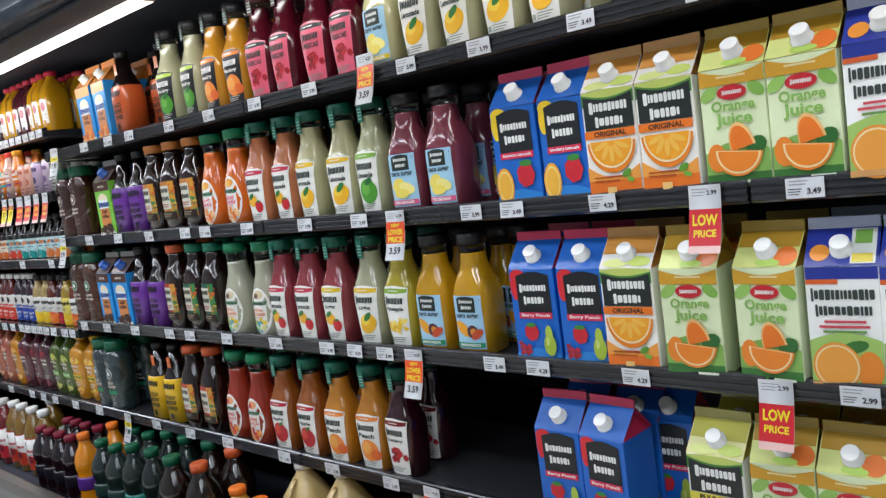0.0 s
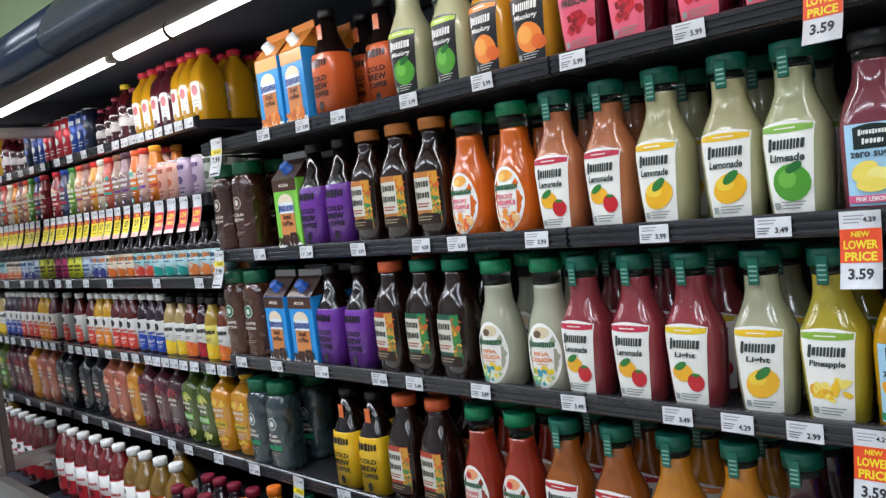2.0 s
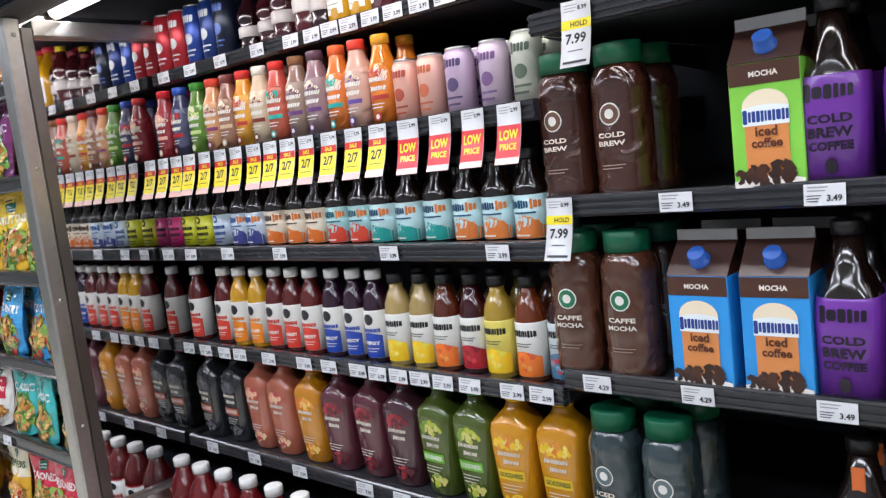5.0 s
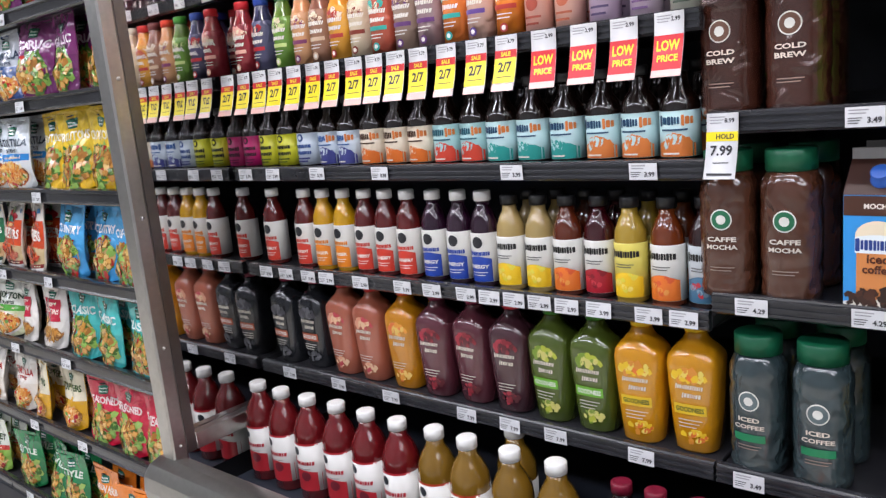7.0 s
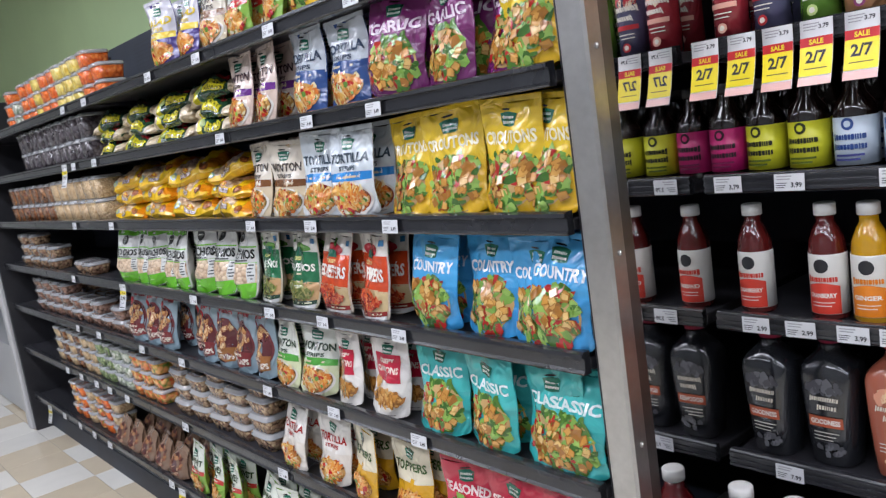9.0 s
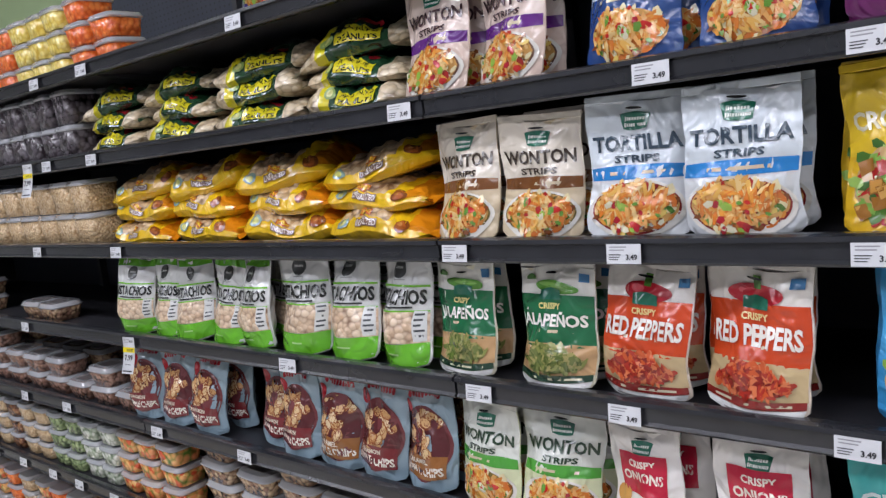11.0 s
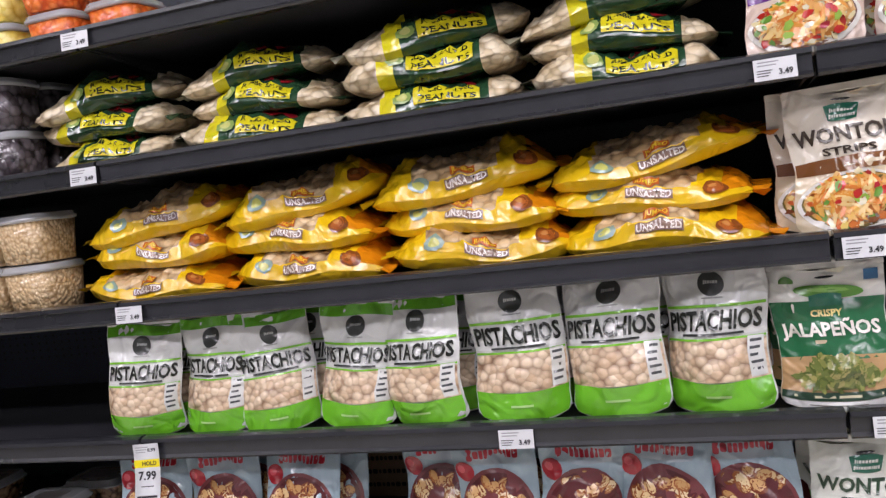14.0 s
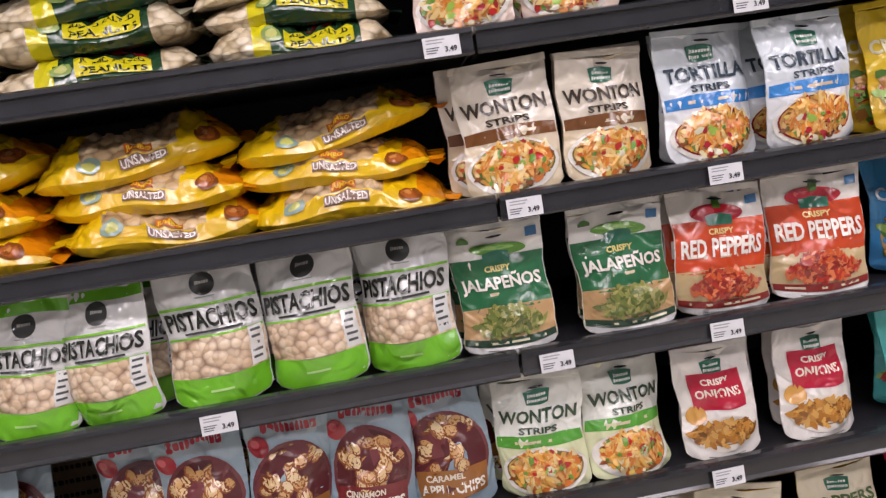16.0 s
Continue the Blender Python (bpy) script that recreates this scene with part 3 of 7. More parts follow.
CARAFE = [(0.0, 0.037, 0.034, 2.6), (0.004, 0.0410, 0.037, 2.8), (0.05, 0.0440, 0.040, 3.0), (0.115, 0.0470, 0.042, 3.0), (0.135, 0.0455, 0.041, 2.8), (0.150, 0.0400, 0.037, 2.5),
          (0.165, 0.0335, 0.032, 2.3), (0.180, 0.0285, 0.028, 2.1), (0.192, 0.0262, 0.0262, 2.0), (0.215, 0.0258, 0.0258, 2.0), (0.222, 0.0272, 0.0272, 2.0), (0.232, 0.0275, 0.0275, 2.0)]


def filled(b, th, col, level, n=24):
    """The part of a bottle that holds the drink, and the clear neck over it."""
    top = b.rows[-1][0]
    b.mesh(juice(col), 0.0, level, n=n).done("body", th)
    b.mesh(CLEARN, level + 0.0004, top, n=n).done("neck", th, "clear plastic neck above the drink")


def carafe(col, name, lab, stripe, word, fr, capc="0B5C4A"):
    th = thing("juice_carafe", "tapered plastic juice carafe, " + name, "juice bottle", "juice carafes")
    b = Body(CARAFE)
    filled(b, th, col, 0.217)
    cap(th, 0.0300, 0.230, 0.256, capc)
    s = Shape()
    s.box(-0.0085, 0.0085, -0.0326, -0.0308, 0.204, 0.246, capm(capc), 0.0008)
    for q in range(4):
        s.box(-0.006, 0.006, -0.0330, -0.0327, 0.210 + 0.007 * q, 0.2125 + 0.007 * q, ink("8FB8A8"))
    s.done("tamper_strip", th)
    s = Shape()
    pale = mat("pressed_" + col, lin(col), 0.12, coat=1.0, vary=0.05, bump=0.0)
    for q in range(9):
        t = math.pi * (0.1 + 0.8 * q / 8)
        pts = [b.front(0.006 * math.cos(t), 0.158 + 0.006 * math.sin(t), 0.0004), b.front(0.019 * math.cos(t - 0.05), 0.158 + 0.022 * math.sin(t - 0.05), 0.0004),
               b.front(0.019 * math.cos(t), 0.158 + 0.022 * math.sin(t), 0.0016), b.front(0.019 * math.cos(t + 0.05), 0.158 + 0.022 * math.sin(t + 0.05), 0.0004)]
        s.add(pts, [(0, 1, 2), (0, 2, 3)], pale, True)
    s.done("pressed_fan", th)
    dark = lab in ("1C1D20", "20211F")
    word_c = "E9E9E4" if dark else "34403C"
    a = Art(b)
    a.trap(0.010, 0.136, 0.058, 0.076, lab, 0.010)
    lb = a.done("label", th)
    a = Art(b, 0.0014)
    a.trap(0.127, 0.1345, 0.072, 0.073, stripe, 0.004)
    a.bars(0, 0.1325, 0.03, 1, "F4F0E6", thick=0.002)
    a.mark(0, 0.109, 0.052, 0.021, word_c, 6, 3, 0.16, 0.85)
    a.word(word, 0, 0.090, 0.0115, word_c, wide=0.050, slant=0.15)
    fruit(a, fr, 0.003, 0.054, 0.027 if fr in ("lemon", "lime", "peach", "apple") else 0.025)
    a.band(-0.025, -0.017, 0.016, 0.026, "9AA4A0", nu=2)
    a.bars(0.004, 0.027, 0.034, 3, "C9C9C4" if dark else "8C9088", step=0.0045)
    a.done("print", lb)
    return th


TCARAFE = [(0.0, 0.040, 0.040, 2.2), (0.004, 0.0445, 0.0445, 2.2), (0.05, 0.048, 0.047, 2.2), (0.10, 0.0475, 0.046, 2.2), (0.135, 0.041, 0.040, 2.1), (0.155, 0.0345, 0.0345, 2.0),
           (0.172, 0.0295, 0.0295, 2.0), (0.195, 0.0275, 0.0275, 2.0), (0.215, 0.027, 0.027, 2.0), (0.230, 0.029, 0.029, 2.0)]


def round_carafe(col, name, w1, w2, wcol, fr):
    th = thing("juice_carafe", "rounded plastic juice carafe, " + name, "juice bottle", "juice carafes")
    b = Body(TCARAFE)
    filled(b, th, col, 0.204)
    cap(th, 0.031, 0.228, 0.254, "0B7A4E")
    a = Art(b)
    a.disc(0, 0.072, 0.037, "F4F3EC", 0.062, n=28)
    lb = a.done("label", th)
    a = Art(b, 0.0014)
    a.disc(0.002, 0.116, 0.017, {"peach": "F2A93B", "mix": "D9C9A4"}.get(fr, "E8A070"), 0.011, n=14).disc(-0.006, 0.113, 0.009, {"peach": "F7C860", "mix": "6A5238"}.get(fr, "C8302A"), 0.007, n=12)
    a.mark(0, 0.094, 0.056, 0.015, "0E5A33", 8, 5, 0.0, 1.15)
    a.word(w1, 0, 0.077, 0.0085, wcol, wide=0.040)
    a.word(w2, 0, 0.065, 0.0085, wcol, wide=0.046)
    a.bars(0, 0.057, 0.026, 1, wcol, thick=0.0012)
    pal = {"peach": ["F29A3A", "F7C07A", "E8603A", "FBE6C8"], "mix": ["6AB04A", "9ACB6A", "F2D21F", "4AA0B0", "E8EFD8"]}.get(fr, ["C8202A", "F29A3A", "E8603A", "F7C07A"])
    a.food(0, 0.034, 0.024, 0.015, pal, 26, 0.0075, 4, 1.2)
    a.done("print", lb)
    return th


JUG = [(0.0, 0.040, 0.037, 3.2), (0.005, 0.0460, 0.043, 3.4), (0.115, 0.0470, 0.044, 3.4), (0.135, 0.0455, 0.0425, 3.0), (0.155, 0.0400, 0.038, 2.6), (0.172, 0.0330, 0.032, 2.2),
       (0.186, 0.0285, 0.028, 2.0), (0.205, 0.0270, 0.027, 2.0), (0.226, 0.0275, 0.0275, 2.0)]


def square_jug(col, name, word, wcol, fr):
    th = thing("juice_bottle", "broad-shouldered plastic juice bottle, " + name, "juice bottle", "zero sugar juice bottles")
    b = Body(JUG)
    filled(b, th, col, 0.208)
    cap(th, 0.0305, 0.224, 0.248, "17181A")
    a = Art(b)
    a.band(-0.035, 0.035, 0.014, 0.124, "A9D3EC")
    lb = a.done("label", th)
    a = Art(b, 0.0014)
    a.band(-0.024, 0.022, 0.090, 0.119, "16241F", wave=0.004)
    a.mark(0, 0.112, 0.034, 0.009, "EDEFEA", 6, 2).mark(0, 0.100, 0.026, 0.009, "EDEFEA", 4, 4)
    a.word("zero sugar", 0, 0.081, 0.011, "3B4A52", wide=0.058)
    if fr == "lemon":
        a.disc(-0.012, 0.060, 0.018, "F3DD60", 0.013, turn=0.5).disc(0.010, 0.052, 0.020, "F6E98A", 0.012, turn=-0.3).disc(-0.004, 0.042, 0.02, "F3DD60", 0.010)
    else:
        a.disc(-0.014, 0.056, 0.022, "EFA51C", 0.011, turn=-0.7).disc(0.010, 0.050, 0.014, "4A2030").disc(0.012, 0.050, 0.008, "D98A2B", n=10).disc(0.02, 0.045, 0.016, "C44A25", 0.008, turn=0.6)
    a.band(-0.035, 0.035, 0.018, 0.028, wcol)
    a.word(word, 0, 0.023, 0.0062, "F4F4F0", wide=0.05)
    a.done("print", lb)
    return th


def carton(kind, w=0.096, h=0.178, capc="ECECE8"):
    d = {
        "berry": ("1A62BE", "blue juice carton with strawberry and pear print"), "strawb": ("1A62BE", "blue juice carton with lemon and strawberry print"),
        "original": ("F1EEE6", "white juice carton with orange half print"), "pulp": ("F1EEE6", "pale yellow juice carton with orange half print"),
        "green": ("DDE8BC", "pale green juice carton with orange slices"), "navy": ("F3F3EF", "white and navy juice carton with orange print"),
        "choc": ("7CC242", "bright green iced coffee carton"), "mocha": ("2C8FD6", "light blue mocha iced coffee carton"), "caramel": ("2C8FD6", "blue and orange iced coffee carton"),
    }[kind]
    th = thing("drink_carton", d[1] + " with gable top", "carton", "gable-top cartons")
    r, top = w / 2, h + 0.048
    paper = mat("carton_board_" + kind, lin(d[0]), 0.36, coat=0.2, vary=0.04, bump=0.03)
    s = Shape()
    s.box(-r, r, -r, r, 0.0, h, paper, 0.0015)
    s.done("body", th)
    roofc = {"berry": "C22B52", "strawb": "C22B52", "original": "C9893A", "pulp": "C9C04A", "green": "B08A22", "navy": "2A3C8A", "choc": "3A2018", "mocha": "3A2018", "caramel": "E58A2E"}[kind]
    if kind in ("mocha", "choc"):
        front_roof = roofc
    else:
        front_roof = {"berry": "1A62BE", "strawb": "1A62BE", "original": "F1EEE6", "pulp": "E9E6A0", "green": "DDE48A", "navy": "26379A", "caramel": "F09A3E"}[kind]
    s = Shape()
    z = h + 0.0005
    s.add([(-r, -r, z), (r, -r, z), (r, -0.002, top), (-r, -0.002, top)], [(0, 1, 2, 3)], ink(front_roof))
    s.add([(-r, r, z), (r, r, z), (r, 0.002, top), (-r, 0.002, top)], [(1, 0, 3, 2)], ink(roofc))
    for sx in (-1, 1):
        s.add([(sx * r, -r, z), (sx * r, r, z), (sx * (r - 0.022), 0.0, top - 0.006), (sx * r, 0.0, top)], [(0, 2, 1), (0, 3, 2), (1, 2, 3)], ink(roofc))
    s.done("gable", th)
    s = Shape()
    s.box(-r, r, -0.002, 0.002, top - 0.001, top + 0.017, ink(roofc if kind not in ("original", "green", "pulp", "navy", "mocha", "choc") else {"mocha": "8C8A88", "choc": "8C8A88", "original": "B98A4E", "green": "A08430", "pulp": "A9A25A", "navy": "A9B0C4"}[kind]), 0.0008)
    s.done("seam_fin", th)
    cz, cy = h + 0.020, -r * 0.58
    s = Shape()
    ang = math.atan2(0.048, r)
    rings = []
    for dd, rad in ((-0.004, 0.016), (0.004, 0.016), (0.004, 0.0135), (0.020, 0.0135), (0.021, 0.012)):
        rings.append([(rad * math.cos(k), cy - dd * math.sin(ang) - rad * math.sin(k) * -math.cos(ang), cz + dd * math.cos(ang) + rad * math.sin(k) * math.sin(ang)) for k in [6.283 * i / 18 for i in range(18)]])
    s.rings(rings, capm("1C4FA0" if kind in ("mocha", "choc") else capc))
    s.done("screw_cap", th)
    class Slope:
        def front(self, u, v, off):
            return (u, -r + (r - 0.002) * v - off, h + 0.0005 + 0.048 * v + off)
    if kind in ("green", "navy", "original", "pulp"):
        a = Art(Slope(), 0.0006)
        if kind == "navy":
            a.disc(-r * 0.6, 0.35, r * 0.28, "F09A34", 0.22, n=12).band(r * 0.25, r * 0.92, 0.05, 0.95, "E8EAE0", nu=2).band(r * 0.3, r * 0.85, 0.08, 0.3, "E6D23A", nu=2).band(r * 0.35, r * 0.8, 0.55, 0.9, "7CB04A", nu=2)
        elif kind == "green":
            a.band(-r * 0.97, r * 0.97, 0.55, 0.98, "B98E24", nu=2).disc(r * 0.62, 0.30, r * 0.36, "EE7A22", 0.26, n=12).disc(r * 0.1, 0.12, r * 0.4, "B6D85A", 0.10, n=10)
        else:
            a.band(-r * 0.97, r * 0.97, 0.45, 0.98, "D2913C" if kind == "original" else "B9B43C", nu=2).disc(-r * 0.4, 0.15, r * 0.5, "DCE48C", 0.14, n=10).disc(r * 0.5, 0.2, r * 0.45, "C8DA6A", 0.16, n=10)
        a.done("gable_print", th)
    a = Art(Flat(-r))
    q = r - 0.001
    if kind in ("berry", "strawb"):
        top_c = "D8262F" if kind == "berry" else "F2CE1E"
        a.disc(-q * 0.62, h * 0.93, q * 0.36, top_c, h * 0.07).disc(-q * 0.78, h * 0.82, q * 0.20, top_c, h * 0.15)
        a.band(-q * 0.70, q * 0.80, h * 0.54, h * 0.93, "14181C", wave=0.008)
        a.mark(q * 0.03, h * 0.80, q * 1.2, h * 0.10, "F2F2EE", 6, 2, 0.0, 1.3).mark(q * 0.03, h * 0.67, q * 0.9, h * 0.10, "F2F2EE", 4, 4, 0.0, 1.3)
        a.band(-q * 0.70, q * 0.80, h * 0.475, h * 0.54, "D7264E")
        a.word("Berry Punch" if kind == "berry" else "Strawberry Lemonade", q * 0.05, h * 0.507, 0.0075, "F2F2EE", wide=q * 1.3)
        a.band(-q, q, 0.002, h * 0.10, "2E86D8", wave=0.010)
        if kind == "berry":
            a.disc(-q * 0.22, h * 0.33, q * 0.34, "CF2230", h * 0.10, n=7).disc(-q * 0.22, h * 0.405, q * 0.22, "3D8A33", h * 0.025)
            for k in range(9):
                a.disc(-q * (0.75 - 0.13 * (k % 4)), h * (0.10 + 0.055 * (k // 4) + 0.02 * (k % 2)), q * 0.10, ("A3182A", "C02A3C")[k % 2], n=8)
            a.disc(q * 0.60, h * 0.20, q * 0.27, "A9C23A", h * 0.12).disc(q * 0.60, h * 0.32, q * 0.16, "B4CC46", h * 0.09).disc(q * 0.52, h * 0.24, q * 0.08, "D2E07A", h * 0.05, n=8)
        else:
            a.disc(-q * 0.62, h * 0.20, q * 0.40, "F2A81F", h * 0.19).disc(-q * 0.62, h * 0.20, q * 0.33, "F9DE8A", h * 0.16).disc(-q * 0.62, h * 0.20, q * 0.29, "F4B83A", h * 0.14)
            a.disc(q * 0.38, h * 0.30, q * 0.42, "CF2230", h * 0.13, n=7).disc(q * 0.42, h * 0.42, q * 0.30, "3D8A33", h * 0.035, n=7)
    elif kind in ("original", "pulp"):
        a.band(-q, q, h * 0.92, h * 0.99, "C9D86A", wave=0.003).band(-q, q, h * 0.86, h * 0.975, "4F8A3A", wave=-0.008)
        a.band(-q * 0.94, q * 0.94, h * 0.64, h * 0.955, "1C2422", wave=-0.008)
        a.mark(0, h * 0.845, q * 1.45, h * 0.12, "F2F2EE", 6, 2, 0.0, 1.3).mark(0, h * 0.71, q * 1.05, h * 0.11, "F2F2EE", 4, 4, 0.0, 1.3)
        a.band(-q * 0.99, q * 0.94, h * 0.56, h * 0.635, "EE7A1A" if kind == "original" else "E6D84A")
        a.word("ORIGINAL" if kind == "original" else "PULP FREE", 0, h * 0.597, 0.009, "2A1A10", wide=q * 1.25)
        a.band(-q, q, 0.002, h * 0.30, "F0781A", wave=-0.020)
        a.band(-q, q, h * 0.16, h * 0.30, "F6A644", wave=-0.020)
        a.disc(0, h * 0.52, q * 0.92, "EC8412", h * 0.29, part=0.5, turn=math.pi).disc(0, h * 0.525, q * 0.84, "FBE3B4", h * 0.25, part=0.5, turn=math.pi).disc(0, h * 0.53, q * 0.79, "F8A81E", h * 0.235, part=0.5, turn=math.pi)
        for k in range(5):
            t = math.pi + 0.36 + k * 0.605
            a.disc(q * 0.42 * math.cos(t), h * 0.525 + h * 0.12 * math.sin(t), q * 0.30, "FBC04A", h * 0.026, n=10, turn=math.atan2(h * 0.24 * math.sin(t), q * 0.8 * math.cos(t)))
            a.off -= 0.0003
        a.up()
        a.band(-q * 0.30, q * 0.05, 0.002, h * 0.10, "F6C878", nu=3)
        a.disc(q * 0.5, h * 0.22, q * 0.2, "5E9A2A", h * 0.03, n=10, turn=0.6).disc(q * 0.62, h * 0.16, q * 0.15, "7AB03A", h * 0.025, n=10, turn=-0.4)
        a.bars(-q * 0.2, h * 0.20, q * 1.1, 2, "B0480C", step=0.006, thick=0.0022)
    elif kind == "green":
        a.band(-q, q, 0.002, h * 0.20, "3F7A34", wave=0.012)
        a.band(-q, q, h * 0.12, h * 0.30, "8FBC5A", wave=0.016)
        a.disc(-q * 0.72, h * 0.80, q * 0.34, "9CC860", h * 0.05, n=12, turn=0.7).disc(q * 0.74, h * 0.80, q * 0.30, "86B84C", h * 0.05, n=12, turn=-0.7)
        a.band(-q, q, h * 0.86, h * 0.995, "D8A226", wave=-0.010)
        a.bars(0, h * 0.935, q * 0.9, 1, "F0DCA0", thick=0.003)
        a.disc(0, h * 0.795, q * 0.46, "C8202B", h * 0.062, n=20).mark(0, h * 0.795, q * 0.6, h * 0.05, "F2E9E4", 7, 5)
        a.word("Orange", 0, h * 0.675, 0.021, "8EBB5C", wide=q * 1.35)
        a.word("Juice", 0, h * 0.565, 0.023, "8EBB5C", wide=q * 1.15)
        a.disc(q * 0.62, h * 0.34, q * 0.34, "2F6A2C", h * 0.07, n=12, turn=0.6)
        a.disc(q * 0.22, h * 0.33, q * 0.40, "F6C07A", h * 0.22, n=16, part=0.5, turn=0.25).disc(q * 0.20, h * 0.33, q * 0.34, "EE7A1C", h * 0.19, n=16, part=0.5, turn=0.25)
        a.disc(-q * 0.62, h * 0.26, q * 0.30, "F08A28", h * 0.12, n=14)
        a.disc(q * 0.05, h * 0.31, q * 0.76, "EF8A24", h * 0.215, n=20, part=0.5, turn=math.pi - 0.10).disc(q * 0.05, h * 0.305, q * 0.70, "FBDCA4", h * 0.19, n=20, part=0.5, turn=math.pi - 0.10).disc(q * 0.05, h * 0.30, q * 0.63, "F28A24", h * 0.168, n=20, part=0.5, turn=math.pi - 0.10)
        a.bars(q * 0.45, h * 0.06, q * 0.7, 1, "E6ECD8", thick=0.004)
    elif kind == "navy":
        a.band(-q, q, h * 0.90, h * 0.998, "26379A")
        a.band(-q, -q * 0.1, h * 0.86, h * 0.90, "E0662A", nu=2)
        a.mark(0, h * 0.775, q * 1.75, h * 0.12, "3A4440", 8, 2, 0.0, 1.2).mark(0, h * 0.645, q * 1.55, h * 0.11, "3A4440", 7, 5, 0.0, 1.2)
        a.band(-q * 0.55, q * 0.6, h * 0.545, h * 0.565, "D8505A").band(-q * 0.7, q * 0.7, h * 0.505, h * 0.525, "D8505A").band(-q * 0.6, q * 0.6, h * 0.465, h * 0.485, "6E9A4A")
        a.band(-q, q, h * 0.06, h * 0.40, "A9CC6A", wave=0.012)
        a.disc(q * 0.25, h * 0.35, q * 0.4, "3D7A33", h * 0.05, n=12, turn=0.3)
        a.disc(q * 0.62, h * 0.17, q * 0.37, "F08E2A", h * 0.15, n=18)
        a.disc(-q * 0.28, h * 0.19, q * 0.68, "F09A34", h * 0.20, n=22).disc(-q * 0.28, h * 0.19, q * 0.62, "FBDFA8", h * 0.18, n=22).disc(-q * 0.28, h * 0.19, q * 0.57, "F4A640", h * 0.165, n=22)
        a.band(-q, q, 0.002, h * 0.06, "D9A060")
    else:
        a.band(-q, q, h * 0.83, h * 0.995, {"choc": "4A2A1C", "mocha": "4A2A1C", "caramel": "F09A3E"}[kind])
        if kind != "caramel":
            a.word("MOCHA", 0, h * 0.91, 0.008, "EFE6DC")
        a.band(-q * 0.62, q * 0.62, h * 0.10, h * 0.56, "D98A4A")
        a.disc(0, h * 0.66, q * 0.66, "F1E2C4", h * 0.13, n=24)
        a.band(-q * 0.66, q * 0.66, h * 0.515, h * 0.65, "EAF2F6", wave=0.004)
        a.mark(0, h * 0.585, q * 1.3, h * 0.12, "1F3F8C", 7, 6, 0.0, 1.3)
        a.band(-q, q, 0.002, h * 0.09, "F0ECE4", wave=0.006)
        a.word("iced", 0, h * 0.47, 0.014, "5A2C16")
        a.word("coffee", 0, h * 0.38, 0.013, "5A2C16")
        a.food(-q * 0.05, h * 0.13, q * 0.85, h * 0.10, ["3A1D12", "4A2616", "2A140C"] if kind != "caramel" else ["E07A20", "C9621A", "F2A04A"], 34, 0.008, 9)
    a.done("print", th)
    return th


TEA = [(0.0, 0.038, 0.038, 2.6), (0.006, 0.0435, 0.0435, 2.9), (0.08, 0.0445, 0.0445, 3.0), (0.145, 0.0445, 0.0445, 3.0), (0.165, 0.042, 0.042, 2.6), (0.19, 0.033, 0.033, 2.2),
       (0.205, 0.0265, 0.0265, 2.0), (0.222, 0.024, 0.024, 2.0), (0.236, 0.026, 0.026, 2.0)]


def tea_bottle(capc, lab, accent):
    th = thing("tea_bottle", "dark brewed tea bottle with paper label and bright cap", "tea bottle", "tea bottles")
    b = Body(TEA)
    b.mesh(juice("1E0D08")).done("body", th)
    cap(th, 0.0285, 0.234, 0.258, capc)
    a = Art(b)
    a.band(-0.034, 0.034, 0.036, 0.146, lab)
    lb = a.done("label", th)
    a = Art(b, 0.0014)
    a.band(0.014, 0.034, 0.040, 0.144, accent)
    a.food(0.025, 0.09, 0.008, 0.046, ["E7A52A", "F0C24A", "D9642A", "5E9A3A", "3A7A4A"], 22, 0.007, 4)
    a.band(-0.030, 0.018, 0.066, 0.134, "D9D6C6")
    a.mark(-0.006, 0.120, 0.040, 0.019, "4A4A40", 4, 2, 0.0, 1.3).mark(-0.006, 0.097, 0.040, 0.019, "4A4A40", 4, 7, 0.0, 1.3)
    a.bars(-0.006, 0.081, 0.036, 2, "A8584A", step=0.006, thick=0.003)
    a.band(-0.034, 0.034, 0.036, 0.056, "2A1A12", wave=0.004)
    a.bars(-0.004, 0.053, 0.044, 2, "B9A888", step=0.006, thick=0.0018)
    a.done("print", lb)
    return th


BREW = [(0.0, 0.036, 0.036, 2.8), (0.006, 0.043, 0.043, 3.2), (0.12, 0.044, 0.044, 3.2), (0.145, 0.042, 0.042, 2.8), (0.17, 0.033, 0.033, 2.3), (0.19, 0.024, 0.024, 2.0), (0.235, 0.0175, 0.0175, 2.0)]


